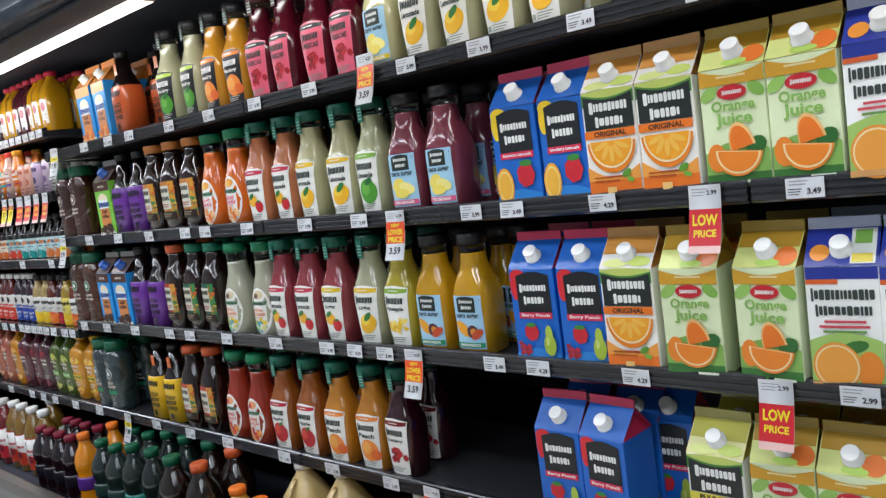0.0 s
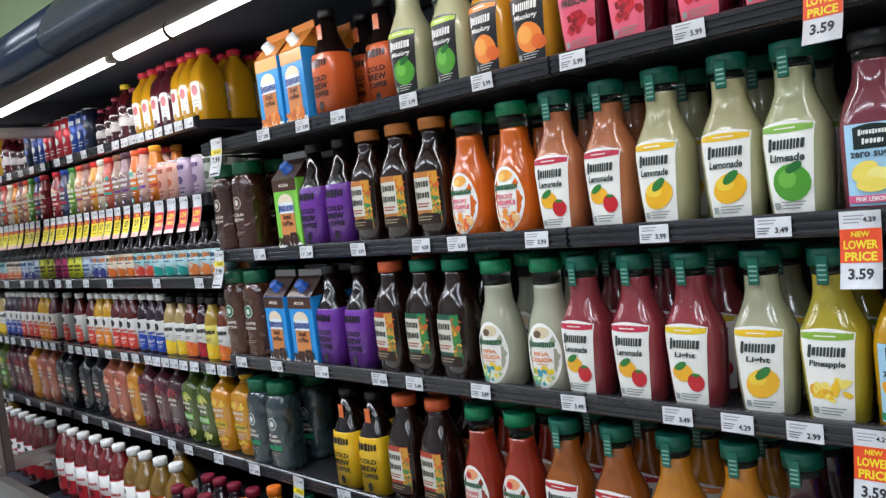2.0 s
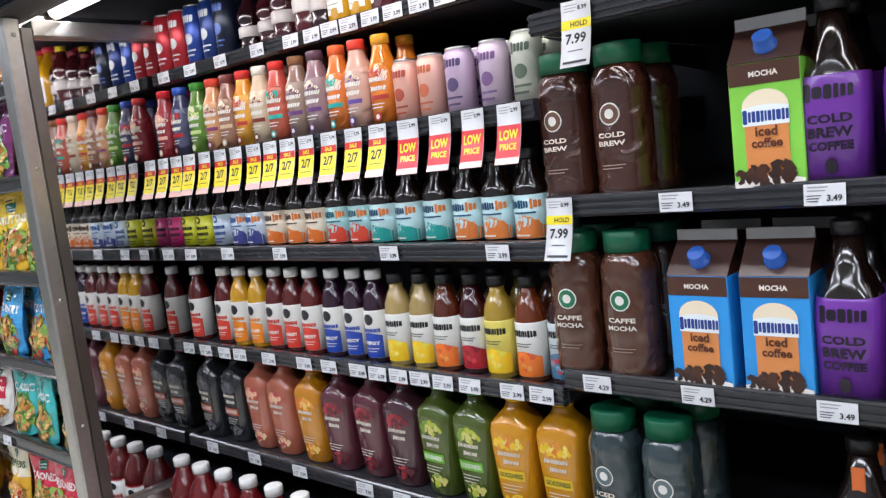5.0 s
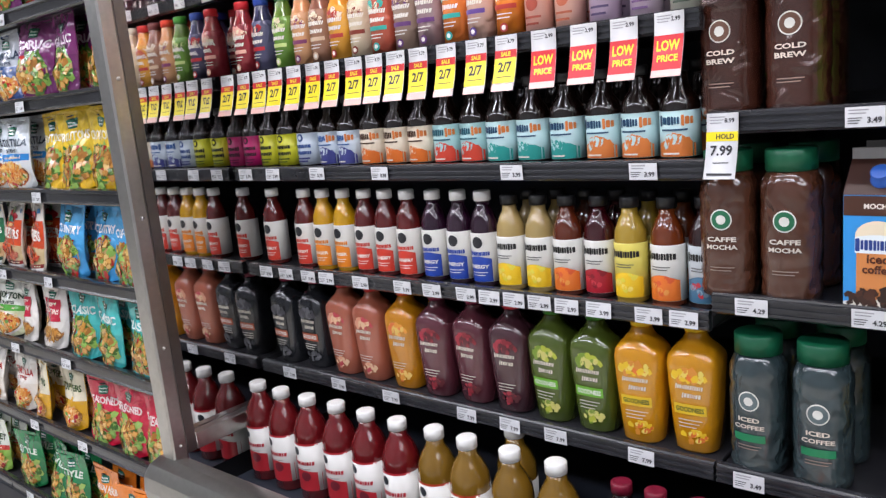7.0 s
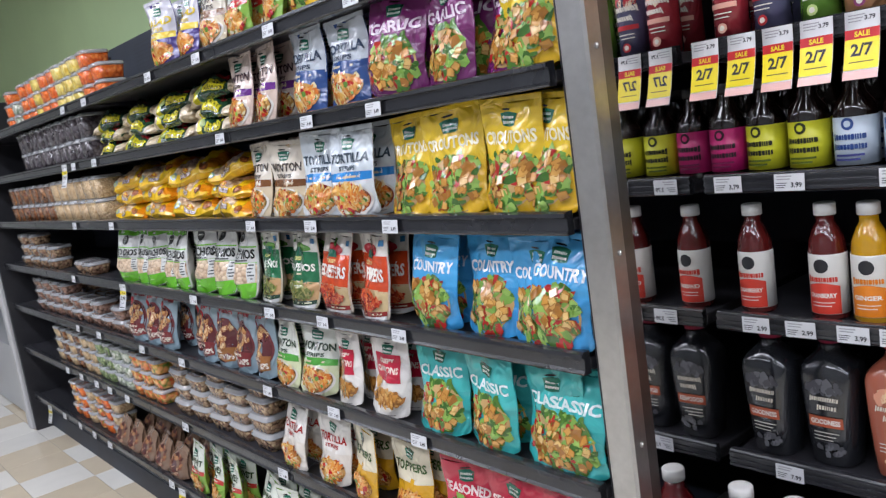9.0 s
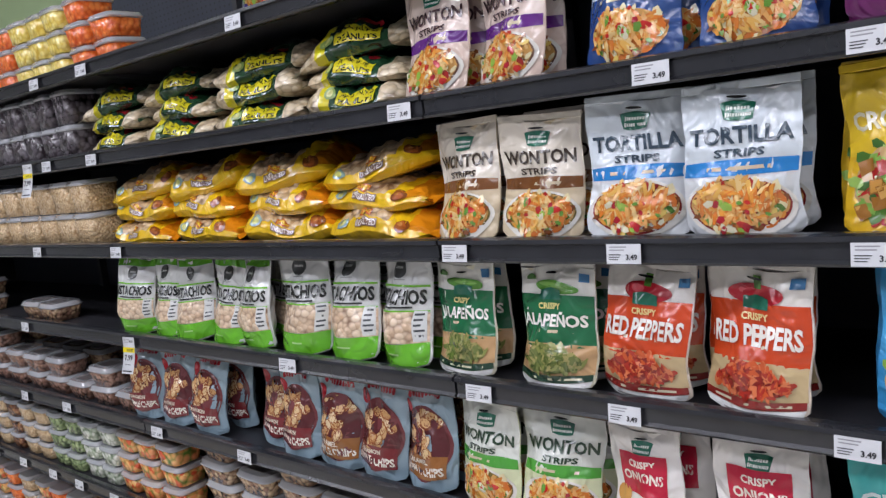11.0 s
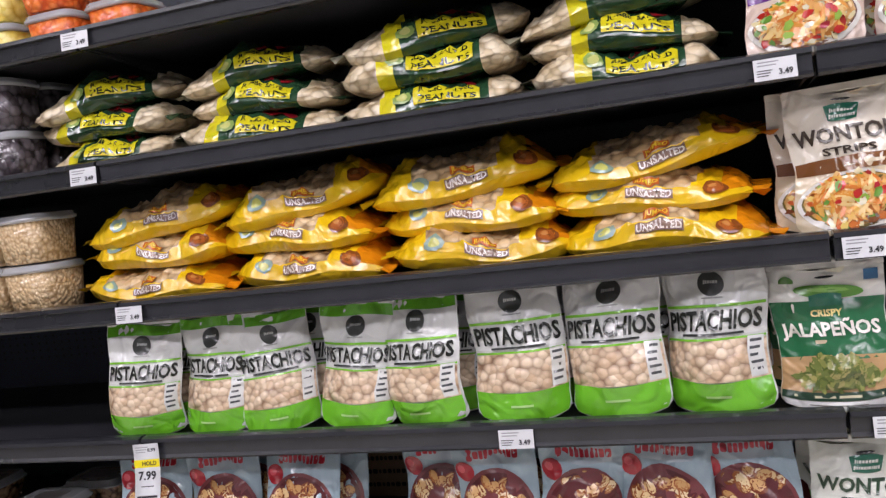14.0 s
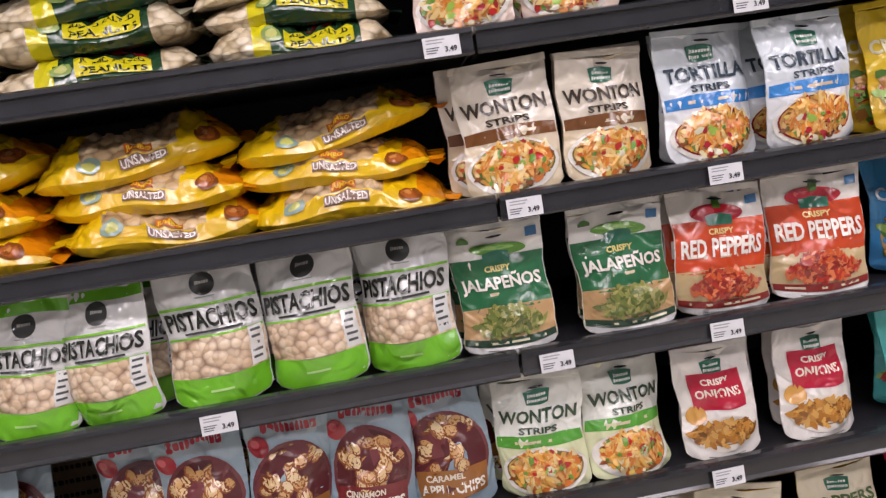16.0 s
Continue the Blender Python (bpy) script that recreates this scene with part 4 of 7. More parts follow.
def coffee_sleeve(col, textc):
    th = thing("coffee_bottle", {"6A3094": "purple", "E3B616": "yellow", "C85A28": "orange"}[col] + "-sleeved black cold brew coffee bottle", "coffee bottle", "cold brew bottles")
    b = Body(BREW)
    b.mesh(juice("150B08")).done("body", th)
    cap(th, 0.0205, 0.232, 0.252, "0E0E10")
    b.mesh(mat("shrink_sleeve_" + col, lin(col), 0.3, coat=0.3, vary=0.06, bump=0.1), 0.008, 0.148, 0.0006).done("sleeve", th)
    a = Art(b, 0.0016)
    a.mark(0, 0.126, 0.060, 0.026, textc, 4, 3, 0.0, 1.4)
    for i, (wd, hh) in enumerate((("COLD", 0.012), ("BREW", 0.014), ("COFFEE", 0.012))):
        a.word(wd, 0, 0.091 - i * 0.018, hh, textc, wide=0.056)
    a.disc(0, 0.028, 0.008, textc, 0.011, n=10)
    a.bars(0, 0.014, 0.03, 1, textc)
    a.done("print", th)
    if col != "6A3094":
        s = Shape()
        s.box(-0.009, 0.009, -0.0275, -0.0255, 0.165, 0.215, ink("D86A2C"), 0.0008)
        s.done("neck_tag", th)
    return th


SBX = [(0.0, 0.040, 0.040, 2.3), (0.006, 0.0455, 0.0455, 2.5)] + [(0.02 + 0.0125 * i, 0.0465 - 0.0022 * (i % 2) * (1 if i < 4 or i > 9 else 0.2), 0.0465 - 0.0022 * (i % 2) * (1 if i < 4 or i > 9 else 0.2), 2.4) for i in range(13)] + [
    (0.19, 0.0455, 0.0455, 2.3), (0.205, 0.040, 0.040, 2.1), (0.213, 0.036, 0.036, 2.0)]


def cafe_bottle(col, w1, w2, accent):
    th = thing("coffee_bottle", ("brown" if col != "2F3D40" else "dark slate") + " ribbed iced coffee bottle with wide green cap", "coffee bottle", "iced coffee bottles")
    b = Body(SBX)
    b.mesh(mat("crinkled_sleeve_" + col, lin(col), 0.14, coat=1.0, vary=0.2, scale=30, bump=0.4, fold=True)).done("body", th)
    cap(th, 0.0385, 0.212, 0.246, "0C5A3C", ribs=True)
    a = Art(b)
    a.disc(0, 0.135, 0.0175, "E4E4DC", n=20).disc(0, 0.135, 0.0155, accent, n=20).disc(0, 0.135, 0.008, "E4E4DC", n=10)
    a.word(w1, 0, 0.102, 0.008, "D9CFC2", wide=0.05)
    a.word(w2, 0, 0.089, 0.008, "D9CFC2", wide=0.05)
    if col == "2F3D40":
        a.band(-0.026, 0.026, 0.062, 0.076, "1F8A5A")
    a.bars(0, 0.055, 0.04, 2, "8C7A6E")
    a.done("print", th)
    return th


SMOOTH = [(0.0, 0.036, 0.034, 2.6), (0.006, 0.0405, 0.038, 2.8), (0.06, 0.0440, 0.0415, 3.2), (0.135, 0.0480, 0.0445, 4.0), (0.172, 0.0490, 0.0445, 4.2), (0.184, 0.0470, 0.043, 3.8), (0.194, 0.041, 0.038, 3.2), (0.205, 0.031, 0.030, 2.5), (0.213, 0.0235, 0.0235, 2.2), (0.222, 0.020, 0.020, 2.0), (0.23, 0.019, 0.019, 2.0)]


def smoothie_jug(col, capc, lab, fr):
    th = thing("smoothie_bottle", "large squared smoothie bottle with small cap and printed front", "smoothie bottle", "large smoothie bottles")
    b = Body(SMOOTH)
    b.mesh(juice(col)).done("body", th)
    cap(th, 0.0205, 0.228, 0.246, capc)
    a = Art(b)
    pal = {"berry": ["C8404A", "E8A080", "F2C9A0"], "cran": ["8A1A2A", "B03040", "5A1420"], "lime": ["B9C23A", "7A9A2A", "D9D27A"], "lemon": ["F2C81E", "F6DC6A", "E0902A", "E8742A"], "peach": ["F0A030", "E8742A", "F6CC6A"]}.get(fr, ["4A4A50", "6A6A70"])
    a.food(0.0, 0.152, 0.030, 0.012, pal, 26, 0.0075, 3, 1.3)
    a.mark(0, 0.131, 0.050, 0.012, "E6DCCB", 8, 3, 0.18, 0.7).mark(0.004, 0.115, 0.034, 0.012, "E6DCCB", 5, 6, 0.18, 0.7)
    if lab:
        a.band(-0.030, 0.030, 0.078, 0.098, lab)
        a.word("GOODNESS", 0, 0.088, 0.010, "F4F3EC" if lab != "EFC81E" else "2A4A1E", wide=0.052)
    a.bars(0, 0.068, 0.045, 3, "E6DFD2", step=0.007)
    a.food(0.006, 0.036, 0.022, 0.011, pal, 18, 0.0065, 8, 1.3)
    a.done("print", th)
    return th


def column(rows, r):
    return Body([(z, r * k, r * k, 2.0) for z, k in rows])


def kombucha(col, lab, accent, capc="E9E9E6", h=0.205, r=0.0315, words=""):
    th = thing("kombucha_bottle", "small kombucha bottle with wrap label", "kombucha bottle", "kombucha bottles")
    k = h / 0.205
    b = column([(0.0, 0.86), (0.005 * k, 1.0), (0.115 * k, 1.0), (0.14 * k, 0.92), (0.16 * k, 0.68), (0.172 * k, 0.48), (0.188 * k, 0.46)], r)
    b.mesh(juice(col), n=20).done("body", th)
    cap(th, r * 0.56, 0.184 * k, h, capc)
    b.mesh(ink(lab), 0.012 * k, 0.118 * k, 0.0006, n=20).done("label", th)
    a = Art(b, 0.0013)
    if words == "V":
        a.mark(0, 0.097 * k, r * 1.6, 0.019 * k, "1A1A1A", 6, 4, 0.0, 1.4)
        pal = {"lemon": ["F2C81E", "F6DC6A", "E8D84A"], "peach": ["EE7A2A", "F2A04A", "E05A2A"], "cran": ["B01E2E", "D8404A", "8A1424"], "berry": ["4A7A9A", "8AB0C4", "C8303A"]}[accent]
        a.band(-r * 0.96, r * 0.96, 0.013 * k, 0.05 * k, pal[0], wave=0.012 * k)
        a.food(0.002, 0.042 * k, r * 0.7, 0.017 * k, pal, 16, 0.007, 5, 1.3)
        a.bars(0, 0.078 * k, r * 1.1, 2, "555555")
    else:
        a.band(-r * 0.96, r * 0.96, 0.013 * k, 0.060 * k, accent, wave=0.008 * k)
        a.disc(0, 0.098 * k, r * 0.40, "2A2A2E", n=14)
        a.mark(0, 0.074 * k, r * 1.5, 0.013 * k, accent, 7, 4, 0.0, 1.3)
        a.word("ENERGY" if accent == "2446A8" else "GINGER" if accent == "EE8A1E" else "CRANBERRY", 0, 0.046 * k, 0.008 * k, "F4EFE6", wide=r * 1.4)
        a.bars(0, 0.034 * k, r * 1.2, 2, "F4EFE6", step=0.006, thick=0.0014)
    a.done("print", th)
    return th


def brew_bottle(lab, accent, textc, w):
    th = thing("kombucha_bottle", "stubby dark glass kombucha bottle with landscape label", "kombucha bottle", "stubby kombucha bottles")
    b = column([(0.0, 0.88), (0.004, 1.0), (0.098, 1.0), (0.112, 0.9), (0.128, 0.55), (0.145, 0.42), (0.158, 0.42)], 0.034)
    b.mesh(juice("160B07"), n=20).done("body", th)
    cap(th, 0.0165, 0.154, 0.172, "141416")
    b.mesh(ink(lab), 0.012, 0.090, 0.0006, n=20).done("label", th)
    a = Art(b, 0.0013)
    if w:
        a.band(-0.031, 0.031, 0.013, 0.034, accent, wave=0.010)
        a.food(0.0, 0.040, 0.024, 0.007, [accent, lab, accent], 18, 0.006, w, 1.8)
        a.mark(-0.008, 0.074, 0.036, 0.020, textc, 4, 3, 0.0, 1.5).mark(0.021, 0.074, 0.016, 0.020, "E0803A", 2, 6, 0.0, 1.5)
        a.bars(0, 0.060, 0.044, 1, textc, thick=0.003)
        a.bars(-0.006, 0.020, 0.03, 1, "EFE8DC", thick=0.003)
    else:
        a.disc(0, 0.079, 0.010, textc, n=14).disc(0, 0.079, 0.0055, lab, n=10)
        a.mark(0, 0.058, 0.050, 0.013, textc, 7, 3, 0.0, 1.5).mark(0, 0.042, 0.050, 0.013, textc, 7, 5, 0.0, 1.5)
        a.bars(0, 0.030, 0.044, 2, accent, step=0.007, thick=0.0035)
    a.done("print", th)
    return th


def small_smoothie(col, sleeve, capc, accent):
    th = thing("smoothie_bottle", "small fruit smoothie bottle in a printed sleeve", "smoothie bottle", "small smoothie bottles")
    b = column([(0.0, 0.86), (0.005, 1.0), (0.07, 0.96), (0.11, 1.0), (0.13, 0.92), (0.15, 0.66), (0.165, 0.56), (0.172, 0.54)], 0.0315)
    b.mesh(juice(col), n=20).done("body", th)
    cap(th, 0.0185, 0.170, 0.190, capc)
    b.mesh(film(sleeve), 0.008, 0.132, 0.0005, n=20).done("sleeve", th)
    a = Art(b, 0.0012)
    a.food(0, 0.112, 0.026, 0.014, [accent, col, "F3E2C4", accent], 20, 0.008, len(col) + int(col[:2], 16) % 9, 1.4)
    a.mark(0, 0.100, 0.048, 0.014, "F3EFE6", 7, 5, 0.3, 1.1).mark(0.003, 0.082, 0.036, 0.013, "F3EFE6", 5, 2, 0.3, 1.1)
    a.band(-0.024, 0.024, 0.060, 0.069, accent)
    a.bars(0, 0.052, 0.034, 2, "F3EFE6", step=0.007, thick=0.0018)
    a.disc(0, 0.026, 0.009, accent, n=12).disc(0, 0.026, 0.005, "F3EFE6", n=8)
    a.done("print", th)
    return th


def can(col, accent, r=0.0275, h=0.158):
    th = thing("drink_can", "slim aluminium drink can with printed sides", "can", "slim cans")
    b = column([(0.0, 0.78), (0.006, 1.0), (h - 0.014, 1.0), (h - 0.004, 0.84)], r)
    b.mesh(mat("can_print_" + col, lin(col), 0.28, metal=0.35, vary=0.05, bump=0.0), n=20).done("body", th)
    s = Shape()
    s.rings([[(q * r * math.cos(6.283 * i / 20), q * r * math.sin(6.283 * i / 20), z) for i in range(20)] for q, z in ((0.84, h - 0.005), (0.86, h), (0.80, h), (0.77, h - 0.005))], STEEL)
    s.done("lid", th)
    a = Art(b, 0.0008)
    a.mark(0, h * 0.78, r * 1.3, h * 0.16, accent, 3, 2, 0.1, 1.2).disc(0, h * 0.47, r * 0.45, accent, n=14).bars(0, h * 0.3, r * 1.2, 2, accent, step=0.012, thick=0.004)
    a.done("print", th)
    return th


def slim_jug(col, capc, lab):
    th = thing("juice_bottle", "flat-sided plastic juice bottle with handle ridge and red cap", "juice bottle", "red-capped juices")
    b = Body([(0.0, 0.033, 0.045, 3.4), (0.005, 0.036, 0.049, 3.8), (0.13, 0.036, 0.049, 3.8), (0.155, 0.033, 0.044, 3.0), (0.18, 0.022, 0.026, 2.2), (0.19, 0.018, 0.018, 2.0), (0.2, 0.018, 0.018, 2.0)])
    b.mesh(juice(col)).done("body", th)
    cap(th, 0.0215, 0.198, 0.217, capc)
    a = Art(b)
    a.band(-0.024, 0.024, 0.028, 0.112, lab, wave=0.006)
    lb = a.done("label", th)
    a = Art(b, 0.0013)
    a.disc(0, 0.09, 0.016, "B9303A", n=12).bars(0, 0.06, 0.04, 3, "77706A", step=0.01).disc(0, 0.03, 0.012, col, n=10)
    a.done("print", lb)
    return th


def milk_jug(col, capc, h=0.25):
    th = thing("juice_jug", "translucent plastic jug of pale yellow juice with orange cap", "jug", "plastic jugs")
    w = 0.055 * h / 0.25
    b = Body([(0.0, w * .9, w * .9, 3.4), (0.006, w, w, 4), (h * .5, w, w, 4), (h * .64, w * .94, w * .94, 3.2), (h * .78, w * .6, w * .6, 2.3), (h * .86, w * .36, w * .36, 2), (h * .9, w * .34, w * .34, 2)])
    b.mesh(mat("jug_plastic_" + col, lin(col), 0.32, coat=0.3, vary=0.08, scale=14)).done("body", th)
    cap(th, w * .4, h * .9, h * .9 + 0.018, capc)
    s = Shape()
    pts = [(0, -w * (0.45 + 0.62 * math.sin(k)), h * (0.60 + 0.21 * math.cos(k))) for k in [0.15 + 2.6 * i / 7 for i in range(8)]]
    s.rings([[(0.009 * math.cos(k), p[1] + 0.004 * math.sin(k), p[2] + 0.006 * math.sin(k)) for k in [6.283 * i / 8 for i in range(8)]] for p in pts], mat("jug_plastic_" + col, lin(col), 0.32, coat=0.3, vary=0.08, scale=14))
    s.done("handle", th)
    return th


def grip_bottle(col, capc, lab, h=0.24, r=0.042):
    th = thing("soft_drink_bottle", "ridged plastic bottle with " + {"7A1830": "dark red", "E9781E": "orange", "0C5A3C": "green", "C9592C": "orange", "E9E9E6": "white"}.get(capc, "coloured") + " cap", "bottle", "deck bottles")
    rows = [(0.0, 0.85), (0.006, 1.0), (h * .18, 1.0), (h * .24, .93), (h * .3, 1.0), (h * .42, 1.0), (h * .48, .86), (h * .54, 0.98), (h * .64, 1.0), (h * .74, .85), (h * .84, .5), (h * .88, .42), (h * .92, .42)]
    b = column(rows, r)
    b.mesh(juice(col), n=20).done("body", th)
    cap(th, r * .47, h * .915, h, capc)
    if lab:
        b.mesh(ink(lab), h * .28, h * .45, 0.0008, n=20).done("label", th)
    return th


def tall_kombucha(col, lab, accent):
    th = thing("kombucha_bottle", "large kombucha bottle with white cap and shield label", "kombucha bottle", "large kombucha bottles")
    b = column([(0.0, .86), (0.006, 1.0), (0.17, 1.0), (0.19, .95), (0.215, .7), (0.232, .46), (0.25, .42)], 0.044)
    b.mesh(juice(col), n=24).done("body", th)
    cap(th, 0.0215, 0.247, 0.270, "ECECE9")
    b.mesh(ink(lab), 0.03, 0.155, 0.0006).done("label", th)
    a = Art(b, 0.0013)
    a.band(-0.042, 0.042, 0.03, 0.078, accent, wave=0.008).band(-0.041, 0.041, 0.152, 0.157, accent)
    a.disc(-0.012, 0.135, 0.011, "3A4044", n=14).mark(0, 0.105, 0.068, 0.015, accent, 7, 4).disc(0.012, 0.07, 0.013, "7A2A35", n=12)
    a.bars(0, 0.09, 0.05, 1, "8A8A88")
    a.done("print", th)
    return th


def pouch(kind, seed=0):
    """Stand-up snack pouches: film colour, top colour, size, words, food colours."""
    t = POUCH[kind]
    base, top, w, h, d, words, wcol, strip, food, name = t
    th = thing("snack_pouch", name, "snack pouch", "snack pouches")
    sh = Pouch(w, h, d, len(kind) + seed * 2.7)
    nu, nv = 14, 20
    front = [sh.front(-w / 2 + w * i / nu, h * j / nv, 0) for j in range(nv + 1) for i in range(nu + 1)]
    backs = [sh.rear(-w / 2 + w * i / nu, h * j / nv) for j in range(nv + 1) for i in range(nu + 1)]
    k = nu + 1
    fs = [(j * k + i, j * k + i + 1, (j + 1) * k + i + 1, (j + 1) * k + i) for j in range(nv) for i in range(nu)]
    s = Shape()
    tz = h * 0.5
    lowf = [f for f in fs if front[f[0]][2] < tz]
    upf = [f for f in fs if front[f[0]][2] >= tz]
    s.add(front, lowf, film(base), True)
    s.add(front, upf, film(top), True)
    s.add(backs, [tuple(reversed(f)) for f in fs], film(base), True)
    o = len(front)
    edge = []
    for j in range(nv):
        edge += [(j * k, (j + 1) * k, o + (j + 1) * k, o + j * k), (j * k + nu, o + j * k + nu, o + (j + 1) * k + nu, (j + 1) * k + nu)]
    for i in range(nu):
        edge += [(i, o + i, o + i + 1, i + 1), (nv * k + i, nv * k + i + 1, o + nv * k + i + 1, o + nv * k + i)]
    s.add(front + backs, edge, film(base), True)
    s.done("bag", th)
    s = Shape()
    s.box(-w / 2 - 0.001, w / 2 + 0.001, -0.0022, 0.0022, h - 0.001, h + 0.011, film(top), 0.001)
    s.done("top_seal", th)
    a = Art(sh, 0.0008, film)
    if strip:
        a.band(-w * 0.485, w * 0.485, h * 0.44, h * 0.53, strip, wave=0.003)
        a.bars(0, h * 0.498, w * 0.55, 1, "D8C8A8", thick=h * 0.024)
    if kind in ("pist", "pistb"):
        if kind == "pist":
            a.band(-w * 0.492, w * 0.492, h * 0.905, h * 0.998, "63B52A")
        a.disc(0, h * 0.82, w * 0.125, "4A4C4A", n=20).mark(0, h * 0.83, w * 0.13, h * 0.03, "C9CAC6", 4, 2)
        a.bars(0, h * 0.735, w * 0.2, 1, "A8AAA6", thick=0.002)
        a.band(-w * 0.49, w * 0.49, 0.003, h * 0.225, "6CC02A", wave=-0.004)
        a.band(-w * 0.49, w * 0.49, h * 0.215, h * 0.462, bits("pistachios_in_shell", "E8D2B6", "CDAE8E", "8A6A52", 66, 1.2), wave=0.004)
        a.band(-w * 0.49, w * 0.49, h * 0.672, h * 0.690, "7CC63A").band(-w * 0.49, w * 0.49, h * 0.470, h * 0.484, "7CC63A")
        a.band(w * 0.33, w * 0.47, h * 0.225, h * 0.48, "E6E7E4", nu=3).bars(w * 0.40, h * 0.46, w * 0.10, 5, "55585A", step=h * 0.045, thick=h * 0.018)
        a.word("PISTACHIOS", 0, h * 0.592, h * 0.125, "22251F", wide=w * 0.92)
        a.bars(0, h * 0.515, w * 0.60, 1, "3A3C3A", thick=0.0035)
        a.bars(0, h * 0.13, w * 0.24, 1, "B4E08A", thick=0.0035)
    elif kind in ("cinn", "caram"):
        cc = "7A2A2C" if kind == "cinn" else "9A622E"
        a.trap(h * 0.80, h * 0.93, w * 0.60, w * 0.66, "A8B4BC", 0.012)
        a.mark(0, h * 0.865, w * 0.62, h * 0.10, "B3202C", 6, 3, 0.0, 1.4)
        a.disc(-w * 0.37, h * 0.74, w * 0.12, "A8202A", n=14).disc(-w * 0.40, h * 0.76, w * 0.05, "D0525A", n=10)
        a.disc(0, h * 0.43, w * 0.47, "74383A", h * 0.335, n=30).disc(0, h * 0.43, w * 0.43, "5A2426", h * 0.305, n=30)
        chips = random.Random(6 if kind == "cinn" else 8)
        for q in range(34):
            an, rr = chips.uniform(0, 6.283), math.sqrt(chips.random())
            cu, cv, k, tt = w * 0.36 * rr * math.cos(an), h * (0.50 + 0.20 * rr * math.sin(an)), chips.uniform(0.011, 0.017), chips.uniform(0, 3.1)
            a.disc(cu, cv, k, chips.choice(("8A4A26", "7A3A20", "9A5A30")), k * 0.72, n=9, turn=tt)
            a.off -= 0.00028
            a.disc(cu + 0.0008, cv + 0.001, k * 0.86, chips.choice(("DDBB88", "CFA26C", "E6CCA0", "C0905A")), k * 0.58, n=9, turn=tt)
            a.off -= 0.00028
        a.up()
        a.trap(h * 0.13, h * 0.335, w * 0.78, w * 0.84, cc, 0.004)
        a.word("CINNAMON" if kind == "cinn" else "CARAMEL", -w * 0.08, h * 0.29, h * 0.05, "EBDDC8", wide=w * 0.46)
        a.word("APPLE CHIPS", 0, h * 0.20, h * 0.085, "F6EEDF", wide=w * 0.74)
    else:
        if words == ("",):
            a.food(0, h * 0.42, w * 0.40, h * 0.30, food, 70, 0.011, len(name))
        else:
            if kind not in ("jal", "redp"):
                a.trap(h * 0.80, h * 0.905, w * 0.24, w * 0.30, "1E6A52", 0.006)
                a.mark(0, h * 0.872, w * 0.20, h * 0.034, "E8EFE6", 5, 2, 0.1).mark(0, h * 0.828, w * 0.22, h * 0.034, "E8EFE6", 7, 4, 0.1)
            if kind in ("jal", "redp"):
                jal = kind == "jal"
                a.band(-w * 0.492, w * 0.492, h * 0.36, h * 0.775, strip or base)
                a.band(-w * 0.492, w * 0.492, h * 0.13, h * 0.375, "C8A070" if jal else "CDB486", wave=0.004)
                if jal:
                    a.disc(0.004, h * 0.835, w * 0.30, "5E9A3A", h * 0.05, turn=-0.10, n=20).disc(0.0, h * 0.85, w * 0.22, "86B85A", h * 0.018, turn=-0.10, n=14).band(-w * 0.40, -w * 0.27, h * 0.90, h * 0.925, "4A7A2E", wave=0.006, nu=4)
                else:
                    a.disc(0, h * 0.83, w * 0.28, "B82430", h * 0.075, n=20).disc(-w * 0.1, h * 0.85, w * 0.08, "D85A60", h * 0.03, n=12).band(-w * 0.03, w * 0.05, h * 0.87, h * 0.965, "4A7A2E", nu=3)
                a.band(w * 0.33, w * 0.45, h * 0.885, h * 0.955, "3A78A8", nu=3)
                a.band(-w * 0.14, w * 0.14, h * 0.735, h * 0.81, "1E6A52", wave=0.004)
                a.band(-w * 0.485, w * 0.485, h * 0.075, h * 0.135, "22402E" if jal else "8A2620")
                a.bars(0, h * 0.112, w * 0.75, 1, "D8D0B0", thick=h * 0.018)
                a.band(-w * 0.485, w * 0.485, 0.003, h * 0.07, "E4E4E0")
                a.word("CRISPY", 0, h * 0.685, h * 0.05, "E6D98A" if jal else "F0D890")
            y0 = {"jal": 0.57, "redp": 0.56}.get(kind, 0.70)
            for i, wd in enumerate(words if kind != "onion" else ()):
                big = i == 0
                a.word(wd, 0, h * (y0 - (0.0 if big else 0.115)), h * ((0.15 if kind in ("jal", "redp") else 0.115) if big else 0.055), wcol, wide=w * (0.88 if big else 0.46))
            if kind in ("wontb", "tort", "wontp", "wontg"):
                a.disc(0, h * 0.225, w * 0.475, "EDE8DE", h * 0.212, n=30).disc(0, h * 0.235, w * 0.435, {"tort": "8C1F1C", "wontp": "7A5A48"}.get(kind, "7A6A34"), h * 0.185, n=30)
            elif kind == "onion":
                a.band(-w * 0.34, w * 0.34, h * 0.46, h * 0.80, "C21F3A")
                a.word("CRISPY", 0, h * 0.72, h * 0.06, "F4E6D8").word("ONIONS", 0, h * 0.61, h * 0.085, "F4E6D8", wide=w * 0.58)
                a.disc(-w * 0.33, h * 0.42, w * 0.13, "D9A050", n=12)
                a.disc(0, h * 0.24, w * 0.42, "EDE6DA", h * 0.16, n=20)
            big = kind in ("yell", "blue", "teal", "purp", "redc", "dgrn", "orng")
